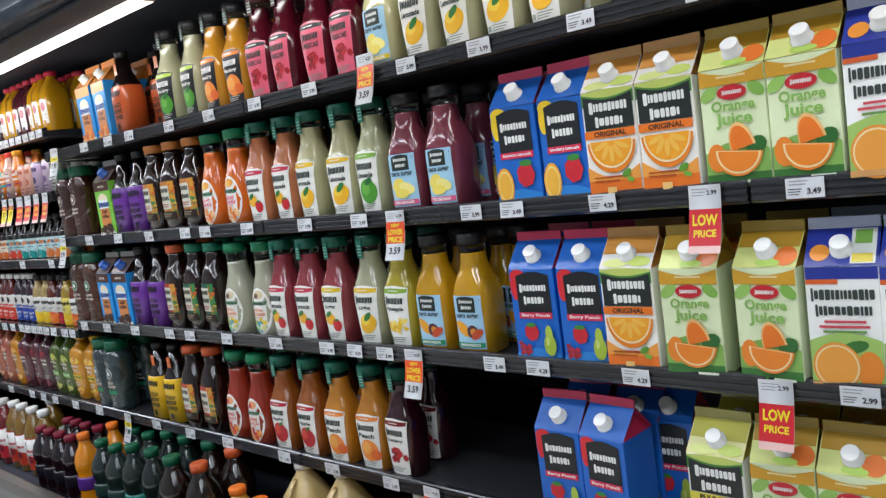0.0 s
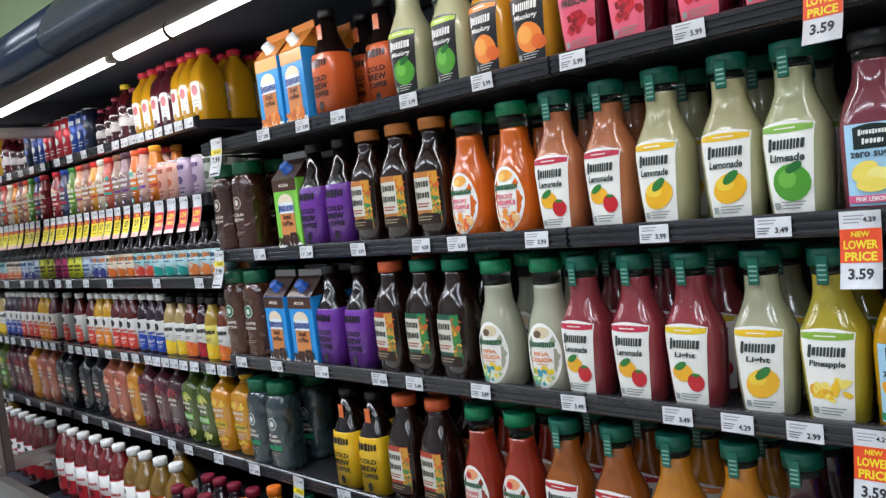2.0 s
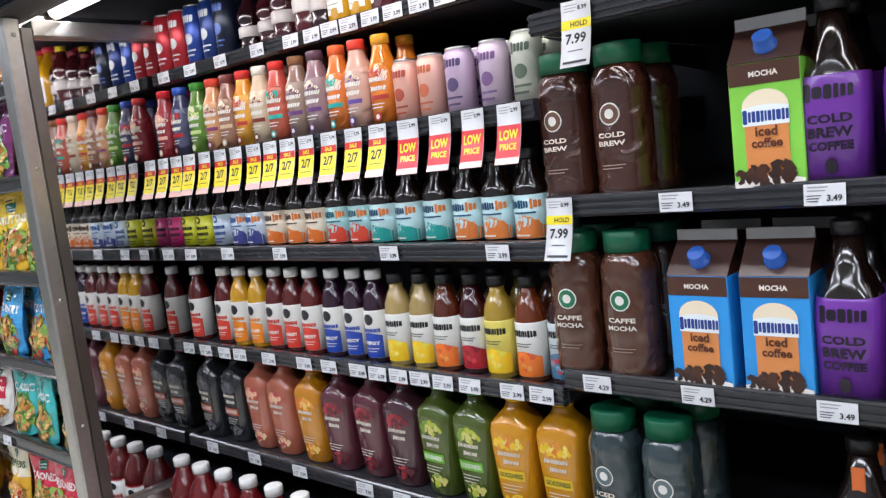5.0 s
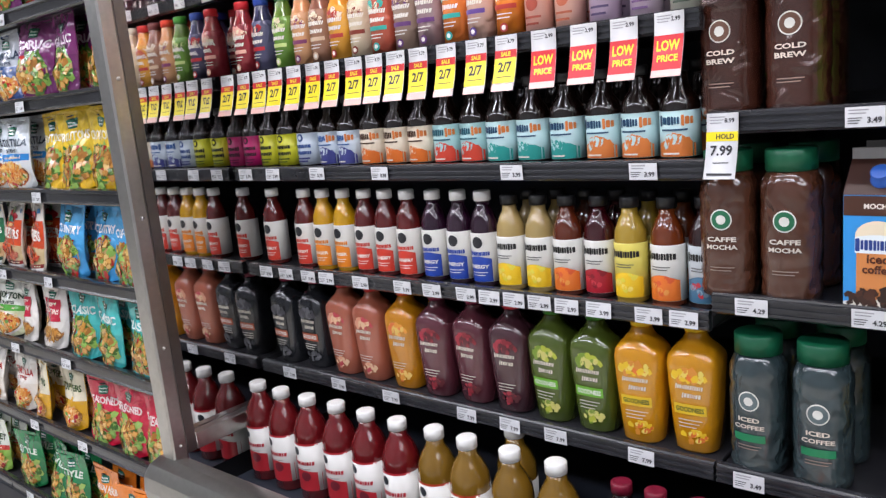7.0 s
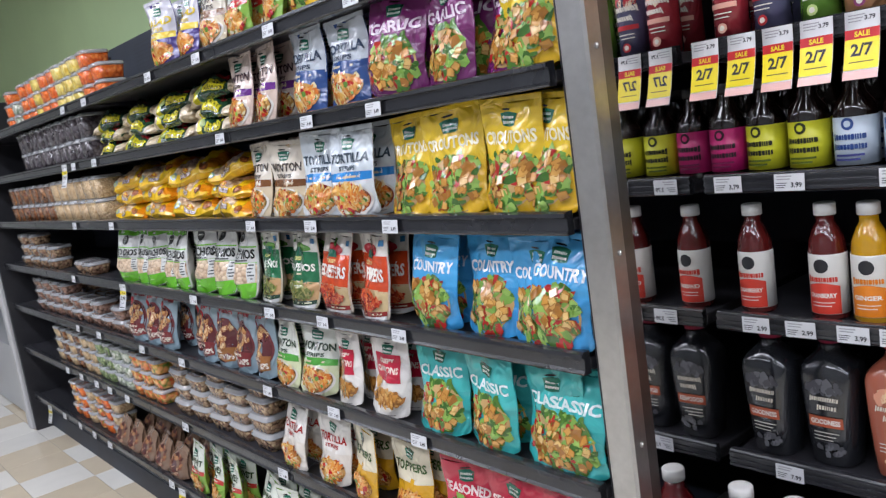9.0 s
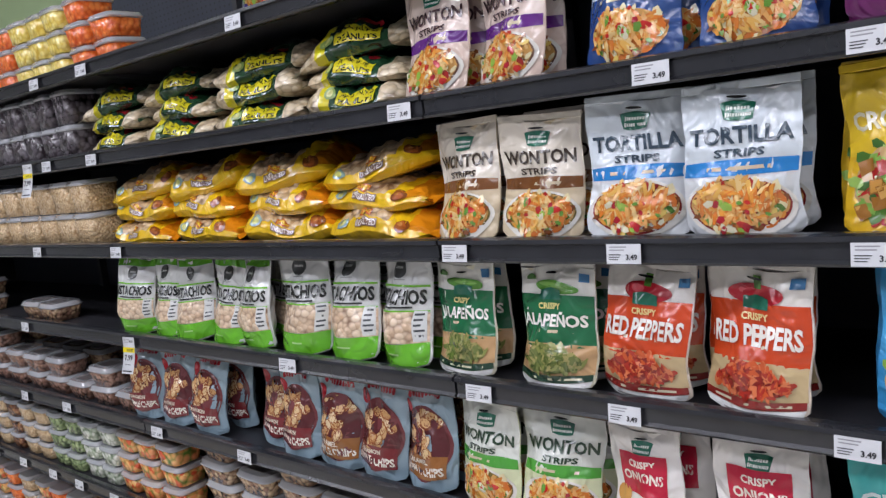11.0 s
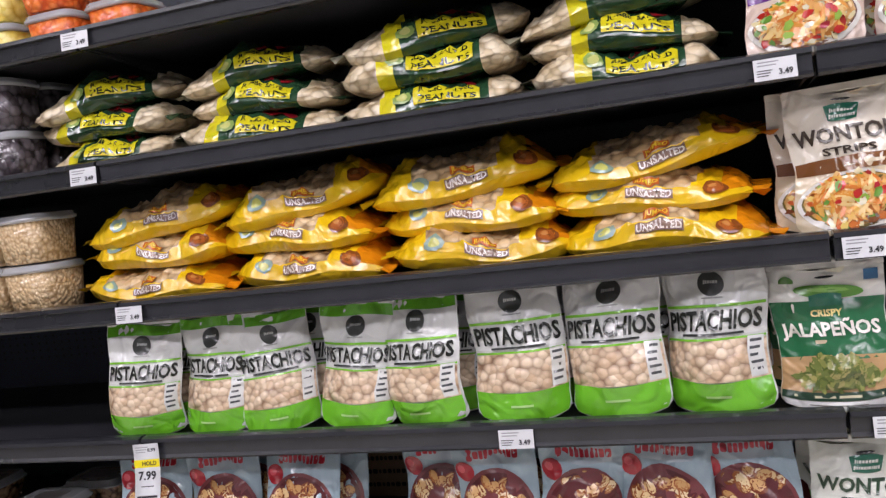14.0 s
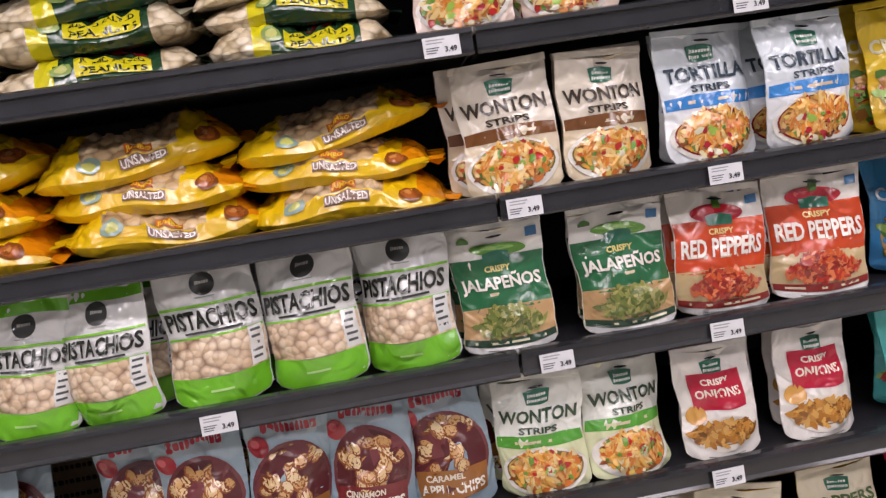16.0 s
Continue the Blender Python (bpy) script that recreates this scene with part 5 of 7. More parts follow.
            if kind in ("jal", "redp"):
                a.disc(0.004, h * 0.235, w * 0.36, food[2], h * 0.085, n=18).disc(0, h * 0.30, w * 0.24, food[2], h * 0.085, n=16)
                a.food(0.003, h * 0.24, w * 0.37, h * 0.085, food, 150, 0.0050, len(name), 2.4).food(0, h * 0.32, w * 0.22, h * 0.075, food, 90, 0.0050, 9, 2.4)
            elif big:
                a.disc(0, h * 0.33, w * 0.43, food[-1], h * 0.25, n=20)
                a.food(0, h * 0.33, w * 0.43, h * 0.27, ["4E7A2A", "83AE4A", "3E6A22", "B52A22", "9ABF5A"], 90, 0.011, len(name), 1.9)
                toast = random.Random(len(name) + len(kind))
                for q in range(26):
                    cu, cv, k, tt = toast.uniform(-0.36, 0.36) * w, h * toast.uniform(0.12, 0.54), toast.uniform(0.010, 0.015), toast.uniform(0, 1.5)
                    for grow, c in ((1.0, "A8702A"), (0.84, toast.choice(("DDA652", "E6BE72", "CF9440")))):
                        a.put([(cu + grow * k * math.cos(tt + e * 1.571 + 0.1 * e), cv + grow * k * math.sin(tt + e * 1.571 + 0.1 * e)) for e in range(4)], [(0, 1, 2, 3)], c)
                        a.off += 0.00004
                a.up()
            else:
                cy, ry = (0.24, 0.175) if kind != "onion" else (0.25, 0.11)
                a.disc(0, h * cy, w * 0.42, food[-1], h * ry, n=20)
                a.food(0, h * cy, w * 0.41, h * ry, food, 150, 0.0062, len(name) + len(kind), 1.9)
                if kind != "onion":
                    a.food(0, h * (cy + 0.02), w * 0.34, h * ry * 0.8, ["F0B85A", "E89A3A", "F6D08A", "E0802E", "EDAE62"], 170, 0.0042, len(name) + 3, 4.0)
                    a.food(0, h * (cy - 0.03), w * 0.38, h * ry * 0.8, ["C8281E", "6A9A3A", "E8E0C0", "9AC04A", "B01E2A"], 16, 0.0065, len(name) + 5, 1.5)
            a.bars(0, h * 0.05, w * 0.5, 1, "77706A")
            a.disc(0, h * 0.945, w * 0.085, "141414", h * 0.010, n=12)
    if len(a.s.f):
        a.done("print", th)
    return th


SALAD = ["E8A23A", "D9642A", "B52A22", "F0CE6A", "4E7A2A", "F2E2B0", "E07A2E", "7BA84A", "D98A3A", "C9702A", "EBC07A", "8A4A1E", "D9A45A"]
CROUT = ["D9A050", "C98A38", "E6BE72", "4E7A2A", "83AE4A", "B9742E", "B52A22", "EBD09A", "8A5A22", "3E6A22", "C9A46A"]
ONI = ["C98A38", "B3742A", "DDA652", "8F5A20"]
POUCH = {
    "pistb": ("D9DAD6", "E4E5E2", 0.152, 0.238, 0.08, ("",), "", "", [], "large white and green pistachio pouch with a nut window"),
    "pist": ("D9DAD6", "E4E5E2", 0.150, 0.225, 0.075, ("",), "", "", [], "white and green pistachio pouch with a nut window"),
    "cinn": ("8FA6B2", "9DB2BC", 0.150, 0.235, 0.07, ("",), "", "", [], "pale blue bag of cinnamon apple chips"),
    "caram": ("8FA6B2", "9DB2BC", 0.150, 0.235, 0.07, ("",), "", "", [], "pale blue bag of caramel apple chips"),
    "wontb": ("DCC9A8", "E6DCCB", 0.158, 0.215, 0.055, ("WONTON", "STRIPS"), "3E3228", "7A4A22", SALAD, "cream and brown pouch of wonton strips"),
    "tort": ("E4E8EA", "DDE6EC", 0.165, 0.220, 0.055, ("TORTILLA", "STRIPS"), "3A4A58", "2A86D0", SALAD, "white and blue pouch of tortilla strips"),
    "wontp": ("DCC4B4", "E0CCC0", 0.158, 0.215, 0.055, ("WONTON", "STRIPS"), "4A3236", "6A2E86", SALAD, "pale pouch of wonton strips with a purple band"),
    "wontg": ("DCE0B4", "E8EAE0", 0.155, 0.205, 0.055, ("WONTON", "STRIPS"), "2E4632", "4FA33A", SALAD, "white and green pouch of wonton strips"),
    "jal": ("E2DCC2", "EDEBE2", 0.160, 0.215, 0.050, ("JALAPEÑOS",), "F1F0E6", "1E6B42", ["6E7A3A", "8A8F4A", "55642A", "A9A060"], "white and green pouch of crispy jalapenos"),
    "redp": ("E4D6C4", "EEE8DE", 0.160, 0.215, 0.050, ("RED PEPPERS",), "F6EEE2", "D2491E", ["B3301E", "D25A2A", "8C2216", "E07A4A"], "white and orange pouch of crispy red peppers"),
    "onion": ("EDE8E0", "EFEAE4", 0.140, 0.205, 0.050, ("ONIONS",), "C21F3A", "", ONI, "white and red pouch of crispy onions"),
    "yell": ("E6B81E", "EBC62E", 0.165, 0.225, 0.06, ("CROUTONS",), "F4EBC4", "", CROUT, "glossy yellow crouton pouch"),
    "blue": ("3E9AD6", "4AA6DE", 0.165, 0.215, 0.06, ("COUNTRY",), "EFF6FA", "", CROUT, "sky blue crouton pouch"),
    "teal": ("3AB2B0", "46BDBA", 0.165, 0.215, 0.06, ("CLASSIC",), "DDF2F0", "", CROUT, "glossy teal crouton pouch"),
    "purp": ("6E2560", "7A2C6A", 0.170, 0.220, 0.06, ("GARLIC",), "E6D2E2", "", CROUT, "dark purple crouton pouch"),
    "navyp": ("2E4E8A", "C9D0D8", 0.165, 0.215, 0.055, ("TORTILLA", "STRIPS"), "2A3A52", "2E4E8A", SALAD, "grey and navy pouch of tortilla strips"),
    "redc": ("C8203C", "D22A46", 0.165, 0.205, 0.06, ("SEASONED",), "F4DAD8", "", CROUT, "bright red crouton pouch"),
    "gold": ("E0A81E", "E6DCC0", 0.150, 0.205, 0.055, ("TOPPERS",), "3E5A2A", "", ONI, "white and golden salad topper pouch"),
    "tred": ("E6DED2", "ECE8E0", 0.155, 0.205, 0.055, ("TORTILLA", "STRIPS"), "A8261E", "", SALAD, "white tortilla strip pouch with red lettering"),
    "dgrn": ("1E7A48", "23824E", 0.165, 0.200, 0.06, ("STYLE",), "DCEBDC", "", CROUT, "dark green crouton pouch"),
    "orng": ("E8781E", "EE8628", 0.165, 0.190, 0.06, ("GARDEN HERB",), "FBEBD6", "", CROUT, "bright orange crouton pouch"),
    "harv": ("8CB84A", "E6EADC", 0.140, 0.200, 0.055, ("HARVEST", "CRISPS"), "2E4A2A", "C9302A", SALAD, "white and green snack crisp pouch"),
    "plain": ("4A3A86", "D8D6E0", 0.145, 0.215, 0.06, ("SALAD", "TOPPER"), "E6C83A", "E6C83A", SALAD, "white and violet topper pouch"),
}


def pillow(kind, seed=0):
    """A heavy lying bag of nuts: see-through film over a lumpy heap, printed ends pinched into seals."""
    yellow = kind == "unsalted"
    th = thing("nut_bag", ("yellow" if yellow else "dark green") + " pillow bag of peanuts in shells, lying flat", "nut bag", "stacked peanut bags")
    rng = random.Random(40 + seed * 7 + yellow)
    ph = [rng.uniform(0, 6.28) for q in range(8)]
    L, W, H = 0.178 * rng.uniform(0.95, 1.03), 0.118, 0.041 * rng.uniform(0.92, 1.12)
    clear = bits("peanuts_under_film", "E2C8A0", "C09A6A", "6E4E32", 46, 1.5) if yellow else bits("pale_peanuts_under_film", "EBDDC2", "D2BC96", "86704E", 46, 1.5)
    film_c, end_c = ("F2C412", "EE9210") if yellow else ("24482E", "DCD01E")
    bow = rng.uniform(-0.012, 0.016)
    cut0, cut1 = rng.uniform(-0.50, -0.40), rng.uniform(0.46, 0.58)
    s = Shape()
    nu, nv = 44, 24

    def lump(u, v):
        return (0.15 * math.sin(5 * u + 2 * v + ph[0]) + 0.11 * math.sin(11 * u - 5 * v + ph[1]) * math.cos(4 * v + ph[2]) + 0.07 * math.sin(23 * u + 9 * v + ph[3])
                + 0.06 * math.sin(37 * u - 19 * v + ph[4]) + 0.035 * math.sin(61 * u + 33 * v + ph[5]))

    def lift(u, v, sgn):
        e = max(0, 1 - abs(u) ** 3.0) ** 0.7 * max(0, 1 - abs(v) ** 2.6) ** 0.5
        seam = 0.60 * H + 0.010 * u ** 3 * math.cos(ph[6]) + bow * (u * u - 0.3) + 0.006 * math.sin(5 * u + ph[7])
        fold = 0.0035 * math.sin(40 * v + 12 * u + ph[2]) * max(0, abs(u) - 0.62) / 0.38
        z = seam + e * (1 + lump(u, v)) * H * 1.40 + fold if sgn > 0 else seam * (1 - e ** 0.5) + 0.001 + max(0, fold)
        return (u * L, v * W * (1 - 0.34 * abs(u) ** 5) * (1 + 0.04 * math.sin(9 * u + ph[1])), max(0.0005, z))

    def surf(u, e_v, sgn):
        """u along the bag; e_v from the seam (0) to the middle (1)."""
        return lift(u, -(max(0.0, 1 - e_v ** 2)) ** (1 / 2.6), sgn)
    k = nu + 1
    for sgn in (1, -1):
        pts = [lift(-1 + 2 * i / nu, -1 + 2 * j / nv, sgn) for j in range(nv + 1) for i in range(nu + 1)]
        groups = {}
        for j in range(nv):
            for i in range(nu):
                u, v = -1 + 2 * (i + 0.5) / nu, -1 + 2 * (j + 0.5) / nv
                f = (j * k + i, j * k + i + 1, (j + 1) * k + i + 1, (j + 1) * k + i)
                if yellow:
                    c = film_c if u < cut0 + 0.12 * v or (sgn < 0 and v < -0.4) or v < -0.955 or 0.74 > u > cut1 + 0.1 * v else end_c if u > 0.6 else "clear"
                else:
                    c = "clear" if u < cut0 + 0.08 * v or u > 0.62 else end_c if u < cut0 + 0.34 + 0.25 * v and v < 0.1 else film_c
                groups.setdefault(c, []).append(f if sgn > 0 else tuple(reversed(f)))
        for c, fs in groups.items():
            s.add(pts, fs, clear if c == "clear" else film(c), True)
    s.done("bag", th)
    for sx in (-1, 1):
        s = Shape()
        n = 12
        pts = []
        for q in range(n + 1):
            v = (-1 + 2 * q / n) * 0.97
            x, y, z = lift(sx * 0.985, v, 1)
            wob = 0.005 * math.sin(2.1 * q + ph[0]) + 0.004 * math.sin(4.3 * q + ph[1])
            for lay in (0.0, 0.0012):
                pts += [(x, y, z + lay), (x + sx * (0.026 + wob), y * 1.08, z - 0.006 + wob + lay)]
        fs = []
        for q in range(n):
            o = 4 * q
            fs += [(o, o + 1, o + 5, o + 4), (o + 2, o + 6, o + 7, o + 3)]
        s.add(pts, fs, film((film_c if sx < 0 else end_c) if yellow else ("C9C2A8" if sx < 0 else film_c)), True)
        s.done("end_seal", th)

    class Side:
        def front(self, u, v, off):
            x, y, z = surf(u / L, min(1, max(0.02, v)), 1)
            return (x, y - off * 0.9, z + off * 0.7)
    a = Art(Side(), 0.0012, film)
    if yellow:
        a.disc(cut0 * L - 0.002, 0.42, 0.020, "8FA89A", 0.20, n=9).disc(cut0 * L - 0.002, 0.42, 0.011, "C8C86A", 0.11, n=9)
        a.done("emblem", th)
        a = Art(Side(), 0.0012, film)
        a.disc(0.122, 0.50, 0.021, "8A4A1E", 0.25, n=16).disc(0.120, 0.52, 0.015, "B5622A", 0.17, n=14).disc(0.117, 0.56, 0.007, "D08A4A", 0.07, n=10)
        a.done("nut_picture", th)
        a = Art(Side(), 0.0012, film)
        a.band(-0.028, 0.052, 0.14, 0.40, "8A6A58")
        a.word("UNSALTED", 0.012, 0.27, 0.20, "F4E8DC", wide=0.076)
        a.band(-0.014, 0.030, 0.47, 0.64, "C8642A")
        a.word("JUMBO", 0.008, 0.55, 0.13, "F4C83A", wide=0.040)
    else:
        a.band(-0.030, 0.098, 0.12, 0.66, "DCCE1E")
        a.word("PEANUTS", 0.036, 0.27, 0.22, "1F2A1E", wide=0.112)
        a.word("JUMBO SALTED", 0.034, 0.53, 0.16, "1F2A1E", wide=0.108)
        a.done("lettering", th)
        a = Art(Side(), 0.0012, film)
        a.disc(-0.052, 0.42, 0.019, "8FA85A", 0.2, n=9).disc(-0.052, 0.42, 0.011, "C9CC7A", 0.12, n=9)
        a.done("emblem", th)
        a = Art(Side(), 0.0012, film)
        a.disc(0.05, 0.86, 0.040, "B3202C", 0.07, n=10)
    a.done("lettering" if yellow else "red_mark", th)
    return th


# 2A1E1C: its grey light tone paints in the reflections on the clear plastic
TUBFOOD = {"C9A97A": ("DCC29A", "C8A87C", "A88860", 120), "E8661E": ("F58A3E", "E8661E", "C84A16", 70), "E9CF5A": ("F2E088", "E6CC5A", "CCA83A", 60), "2A1E1C": ("6A6468", "3A3034", "181214", 60), "6E3A24": ("A87A50", "6A3A24", "24100A", 80),
           "E0A060": ("F0C070", "D8502E", "5E7A2E", 50), "C8C0B0": ("E8E6DA", "A8B49A", "5A6E4E", 60), "7A8A5A": ("A9B884", "6E8450", "2E3E20", 70)}


def tub(food_c, w=0.055, h=0.075, lidded=True):
    th = thing("food_tub", "clear plastic lidded tub filled with " + {"C9A97A": "nuts", "E8661E": "orange carrots", "E9CF5A": "yellow fruit", "2A1E1C": "dark dried fruit", "6E3A24": "trail mix", "E0A060": "mixed candies", "C8C0B0": "pale sweets", "7A8A5A": "green seeds"}.get(food_c, "snacks"), "tub", "plastic tubs")
    b = Body([(0.002, w * .80, w * .80, 4), (0.004, w * .84, w * .84, 5), (h - 0.014, w * .95, w * .95, 5)])
    tone = TUBFOOD.get(food_c, ("A8764A", "6E4428", "2A160C", 80))
    b.mesh(bits("tub_filling_" + food_c, *tone, rough=0.2), n=20).done("filling", th)
    s = Shape()
    s.rings([superring(w * q, w * q, z, 5, 20) for q, z in ((0.97, h - 0.018), (1.02, h - 0.015), (1.02, h - 0.010), (0.98, h - 0.009), (0.96, h - 0.003), (0.9, h - 0.001), (0.86, h - 0.004))], CLEARP)
    s.done("lid", th)
    return th


def clam(food_c):
    th = thing("clamshell_tray", "clear plastic clamshell tray of dark snack clusters", "food tray", "clamshell trays")
    b = Body([(0.001, 0.058, 0.044, 5), (0.046, 0.072, 0.055, 5), (0.048, 0.070, 0.053, 5)])
    b.mesh(bits("tray_filling_" + food_c, {"6A4A2E": "C8A880", "7A5E3E": "CDB088"}.get(food_c, "B08A78"), "8A6450", "3A2418", 75, rough=0.22), n=20).done("filling", th)
    s = Shape()
    s.rings([superring(0.072 * q, 0.055 * q, z, 5, 20) for q, z in ((1.0, 0.046), (1.06, 0.047), (1.06, 0.051), (1.0, 0.052), (0.95, 0.062), (0.90, 0.063))], CLEARP)
    s.done("lid", th)
    s = Shape()
    s.box(-0.034, 0.034, -0.032, 0.022, 0.0634, 0.0642, ink("6A6462"))
    s.done("label", th)
    return th


def soft_bag(col, name):
    th = thing("snack_bag", name, "snack bag", "loose snack bags")
    sh = Pouch(0.17, 0.15, 0.10, 3)
    nu, nv, k = 12, 12, 13
    front = [sh.front(-0.085 + 0.17 * i / nu, 0.15 * j / nv, 0) for j in range(nv + 1) for i in range(nu + 1)]
    fs = [(j * k + i, j * k + i + 1, (j + 1) * k + i + 1, (j + 1) * k + i) for j in range(nv) for i in range(nu)]
    s = Shape()
    s.add(front, fs, film(col), True)
    s.add([(x, -y, z) for x, y, z in front], [tuple(reversed(f)) for f in fs], film(col), True)
    s.done("bag", th)
    a = Art(sh, 0.0008)
    a.food(0, 0.065, 0.06, 0.045, ["6A2A22", "8C4A30", "4A1C18", "A8764A", "C9A080"], 60, 0.010, 4)
    a.done("filling_print", th)
    return th


MAKE = {"carafe": carafe, "round_carafe": round_carafe, "square_jug": square_jug, "carton": carton, "tea": tea_bottle, "sleeve": coffee_sleeve, "cafe": cafe_bottle,
        "smooth": smoothie_jug, "komb": kombucha, "brew": brew_bottle, "ssmooth": small_smoothie, "can": can, "slim": slim_jug, "milk": milk_jug, "grip": grip_bottle,
        "tall": tall_kombucha, "pouch": pouch, "pillow": pillow, "tub": tub, "clam": clam, "soft": soft_bag}


# ---- stock of the drinks cooler ----
YB = LIP + 0.049


def line(z, items, y=YB, back=0.105, deep=1):
    """A shelf's front row, and the same goods standing behind."""
    for x, key in items:
        if x > -2.95 and z > 0.8 and key[0] != "cafe":
            x += (0.021 if x < -0.95 else 0.006) if key[0] == "carton" else 0.02 if x < -2.55 else 0.028 if x < -1.7 else 0.043
        for k in range(deep + 1):
            put(key, x + (JIT.uniform(-0.004, 0.004) if k else 0), y + JIT.uniform(-0.003, 0.006) + k * back, z + 0.0068)


W, PK = "F4F3EC", "C8304A"
LIMEMIX = ("carafe", "A9A784", "pale lime mixer with black label", "1C1D20", "A8C43A", "Mixology", "lime", "151517")
PEACHMIX = ("carafe", "B9801E", "amber peach mixer with black label", "1C1D20", "E8862A", "Mixology", "peach", "151517")
AGUA = ("carafe", "4E0D1B", "dark red fruit drink with pink label", "E4607A", "1F1F22", "FRESCAS", "cran", "3A1018")
PALE = ("carafe", "A8A580", "pale lemonade with white label", W, "E9C81E", "Lemonade", "lemon", "DADAD2")
STRAW = ("carafe", "AE6A44", "orange-pink strawberry lemonade", W, PK, "Lemonade", "berry")
LEMON = ("carafe", "A8A47C", "cloudy yellow lemonade", W, "F0C41E", "Lemonade", "lemon")
LIME = ("carafe", "A2A57E", "cloudy limeade", W, "8CC04A", "Limeade", "lime")
RASP = ("carafe", "84343A", "red raspberry lemonade", W, PK, "Lemonade", "berry")
LIGHTR = ("carafe", "84343A", "red light lemonade", W, "E9C81E", "Light", "berry")
LIGHTL = ("carafe", "A2A184", "pale light lemonade", W, "F0C41E", "Light", "lemon")
PINE = ("carafe", "A99A2E", "yellow-green pineapple juice", W, "8CB43A", "Pineapple", "pine")
APPLE = ("carafe", "8A4A14", "amber apple juice", W, "B8202A", "Apple", "apple")
PEACH = ("carafe", "B5751C", "golden peach juice", W, "EE8A35", "Peach", "peach")
CRAN = ("carafe", "2E0A14", "dark cranberry juice", W, "7E0C18", "Cranberry", "cran")
TPEACH = ("round_carafe", "CC6216", "orange peach pineapple drink", "PEACHY", "PINEAPPLE", "E04A6A", "peach")
TPINA = ("round_carafe", "A4A48E", "cloudy white pina colada drink", "PIÑA", "COLADA", "E8803A", "mix")
TSTR = ("round_carafe", "8E2A16", "deep red strawberry peach drink", "STRAWBERRY", "PEACH", "E05A4A", "berry")
ZPINK = ("square_jug", "743440", "pink lemonade", "PINK LEMONADE", "E0608A", "lemon")
ZLEM = ("square_jug", "BDB88A", "pale lemonade", "LEMONADE", "E6C81E", "lemon")
ZMAN = ("square_jug", "B98A0C", "golden mango drink", "MANGO PASSION", "1F8A5A", "mango")
MOCHA = ("cafe", "4A2A1C", "CAFFE", "MOCHA", "1E6A48")
COLDB = ("cafe", "3E2017", "COLD", "BREW", "6A4A3A")
DARKC = ("cafe", "2F3D40", "ICED", "COFFEE", "5A6A6C")
T1 = ("tea", "C77A34", "C9803A", "E0A030")
T2 = ("tea", "0E7A5A", "1F5A44", "3A8A4A")
T3 = ("tea", "C9592C", "B5402A", "D9A03A")
ST = ("sleeve", "6A3094", "150A1C")
STY = ("sleeve", "E3B616", "1A1408")
STO = ("sleeve", "C85A28", "1A0F0A")


def C(k):
    return ("carton", k)


line(1.757, [(-2.782, C("caramel")), (-2.675, C("caramel")), (-2.575, STO), (-2.309, LIMEMIX), (-2.183, LIMEMIX), (-2.08, PEACHMIX), (-1.98, PEACHMIX), (-1.875, AGUA), (-1.777, AGUA),
             (-1.674, AGUA), (-1.568, AGUA), (-1.461, ZLEM), (-1.355, PALE), (-1.25, PALE), (-1.15, PALE), (-1.05, PALE)])
put(STO, -2.43, YB + 0.06, 1.7638)
line(1.456, [(-3.095, COLDB), (-2.992, COLDB), (-2.772, C("choc")), (-2.69, ST), (-2.588, ST), (-2.492, T1), (-2.388, T1), (-2.288, T1), (-2.187, TPEACH), (-2.067, TPEACH), (-1.962, STRAW), (-1.857, STRAW),
             (-1.75, LEMON), (-1.652, LEMON), (-1.556, LIME), (-1.449, ZPINK), (-1.34, ZPINK), (-1.124, C("strawb")), (-1.017, C("strawb")), (-0.909, C("original")), (-0.808, C("original")),
             (-0.705, C("green")), (-0.602, C("green")), (-0.50, C("navy")), (-0.395, C("navy")), (-0.28, C("navy"))])
put(ZPINK, -1.235, YB + 0.12, 1.4628)
line(1.156, [(-3.104, MOCHA), (-3.003, MOCHA), (-2.888, C("mocha")), (-2.779, C("mocha")), (-2.687, ST), (-2.575, ST), (-2.466, T3), (-2.365, T2), (-2.264, T2), (-2.148, TPINA), (-2.028, TPINA),
             (-1.94, RASP), (-1.833, RASP), (-1.732, LIGHTR), (-1.63, LIGHTL), (-1.528, PINE), (-1.427, ZMAN), (-1.319, ZMAN), (-1.129, C("berry")), (-1.021, C("berry")), (-0.913, C("original")),
             (-0.80, C("green")), (-0.675, C("green")), (-0.576, C("navy")), (-0.475, C("navy")), (-0.38, C("original")), (-0.27, C("original"))])
put(ZMAN, -1.215, YB + 0.10, 1.1628)
line(0.845, [(-3.06, DARKC), (-2.955, DARKC), (-2.684, STY), (-2.582, STY), (-2.474, T3), (-2.367, T3), (-2.245, TSTR), (-2.132, TSTR), (-2.018, APPLE), (-1.905, APPLE), (-1.79, PEACH), (-1.69, PEACH),
             (-1.592, CRAN), (-1.115, C("berry")), (-1.008, C("berry")), (-0.784, C("pulp")), (-0.683, C("green")), (-0.581, C("green")), (-0.485, C("green")), (-0.38, C("navy"))])
put(C("berry"), -0.925, YB + 0.12, 0.8518)

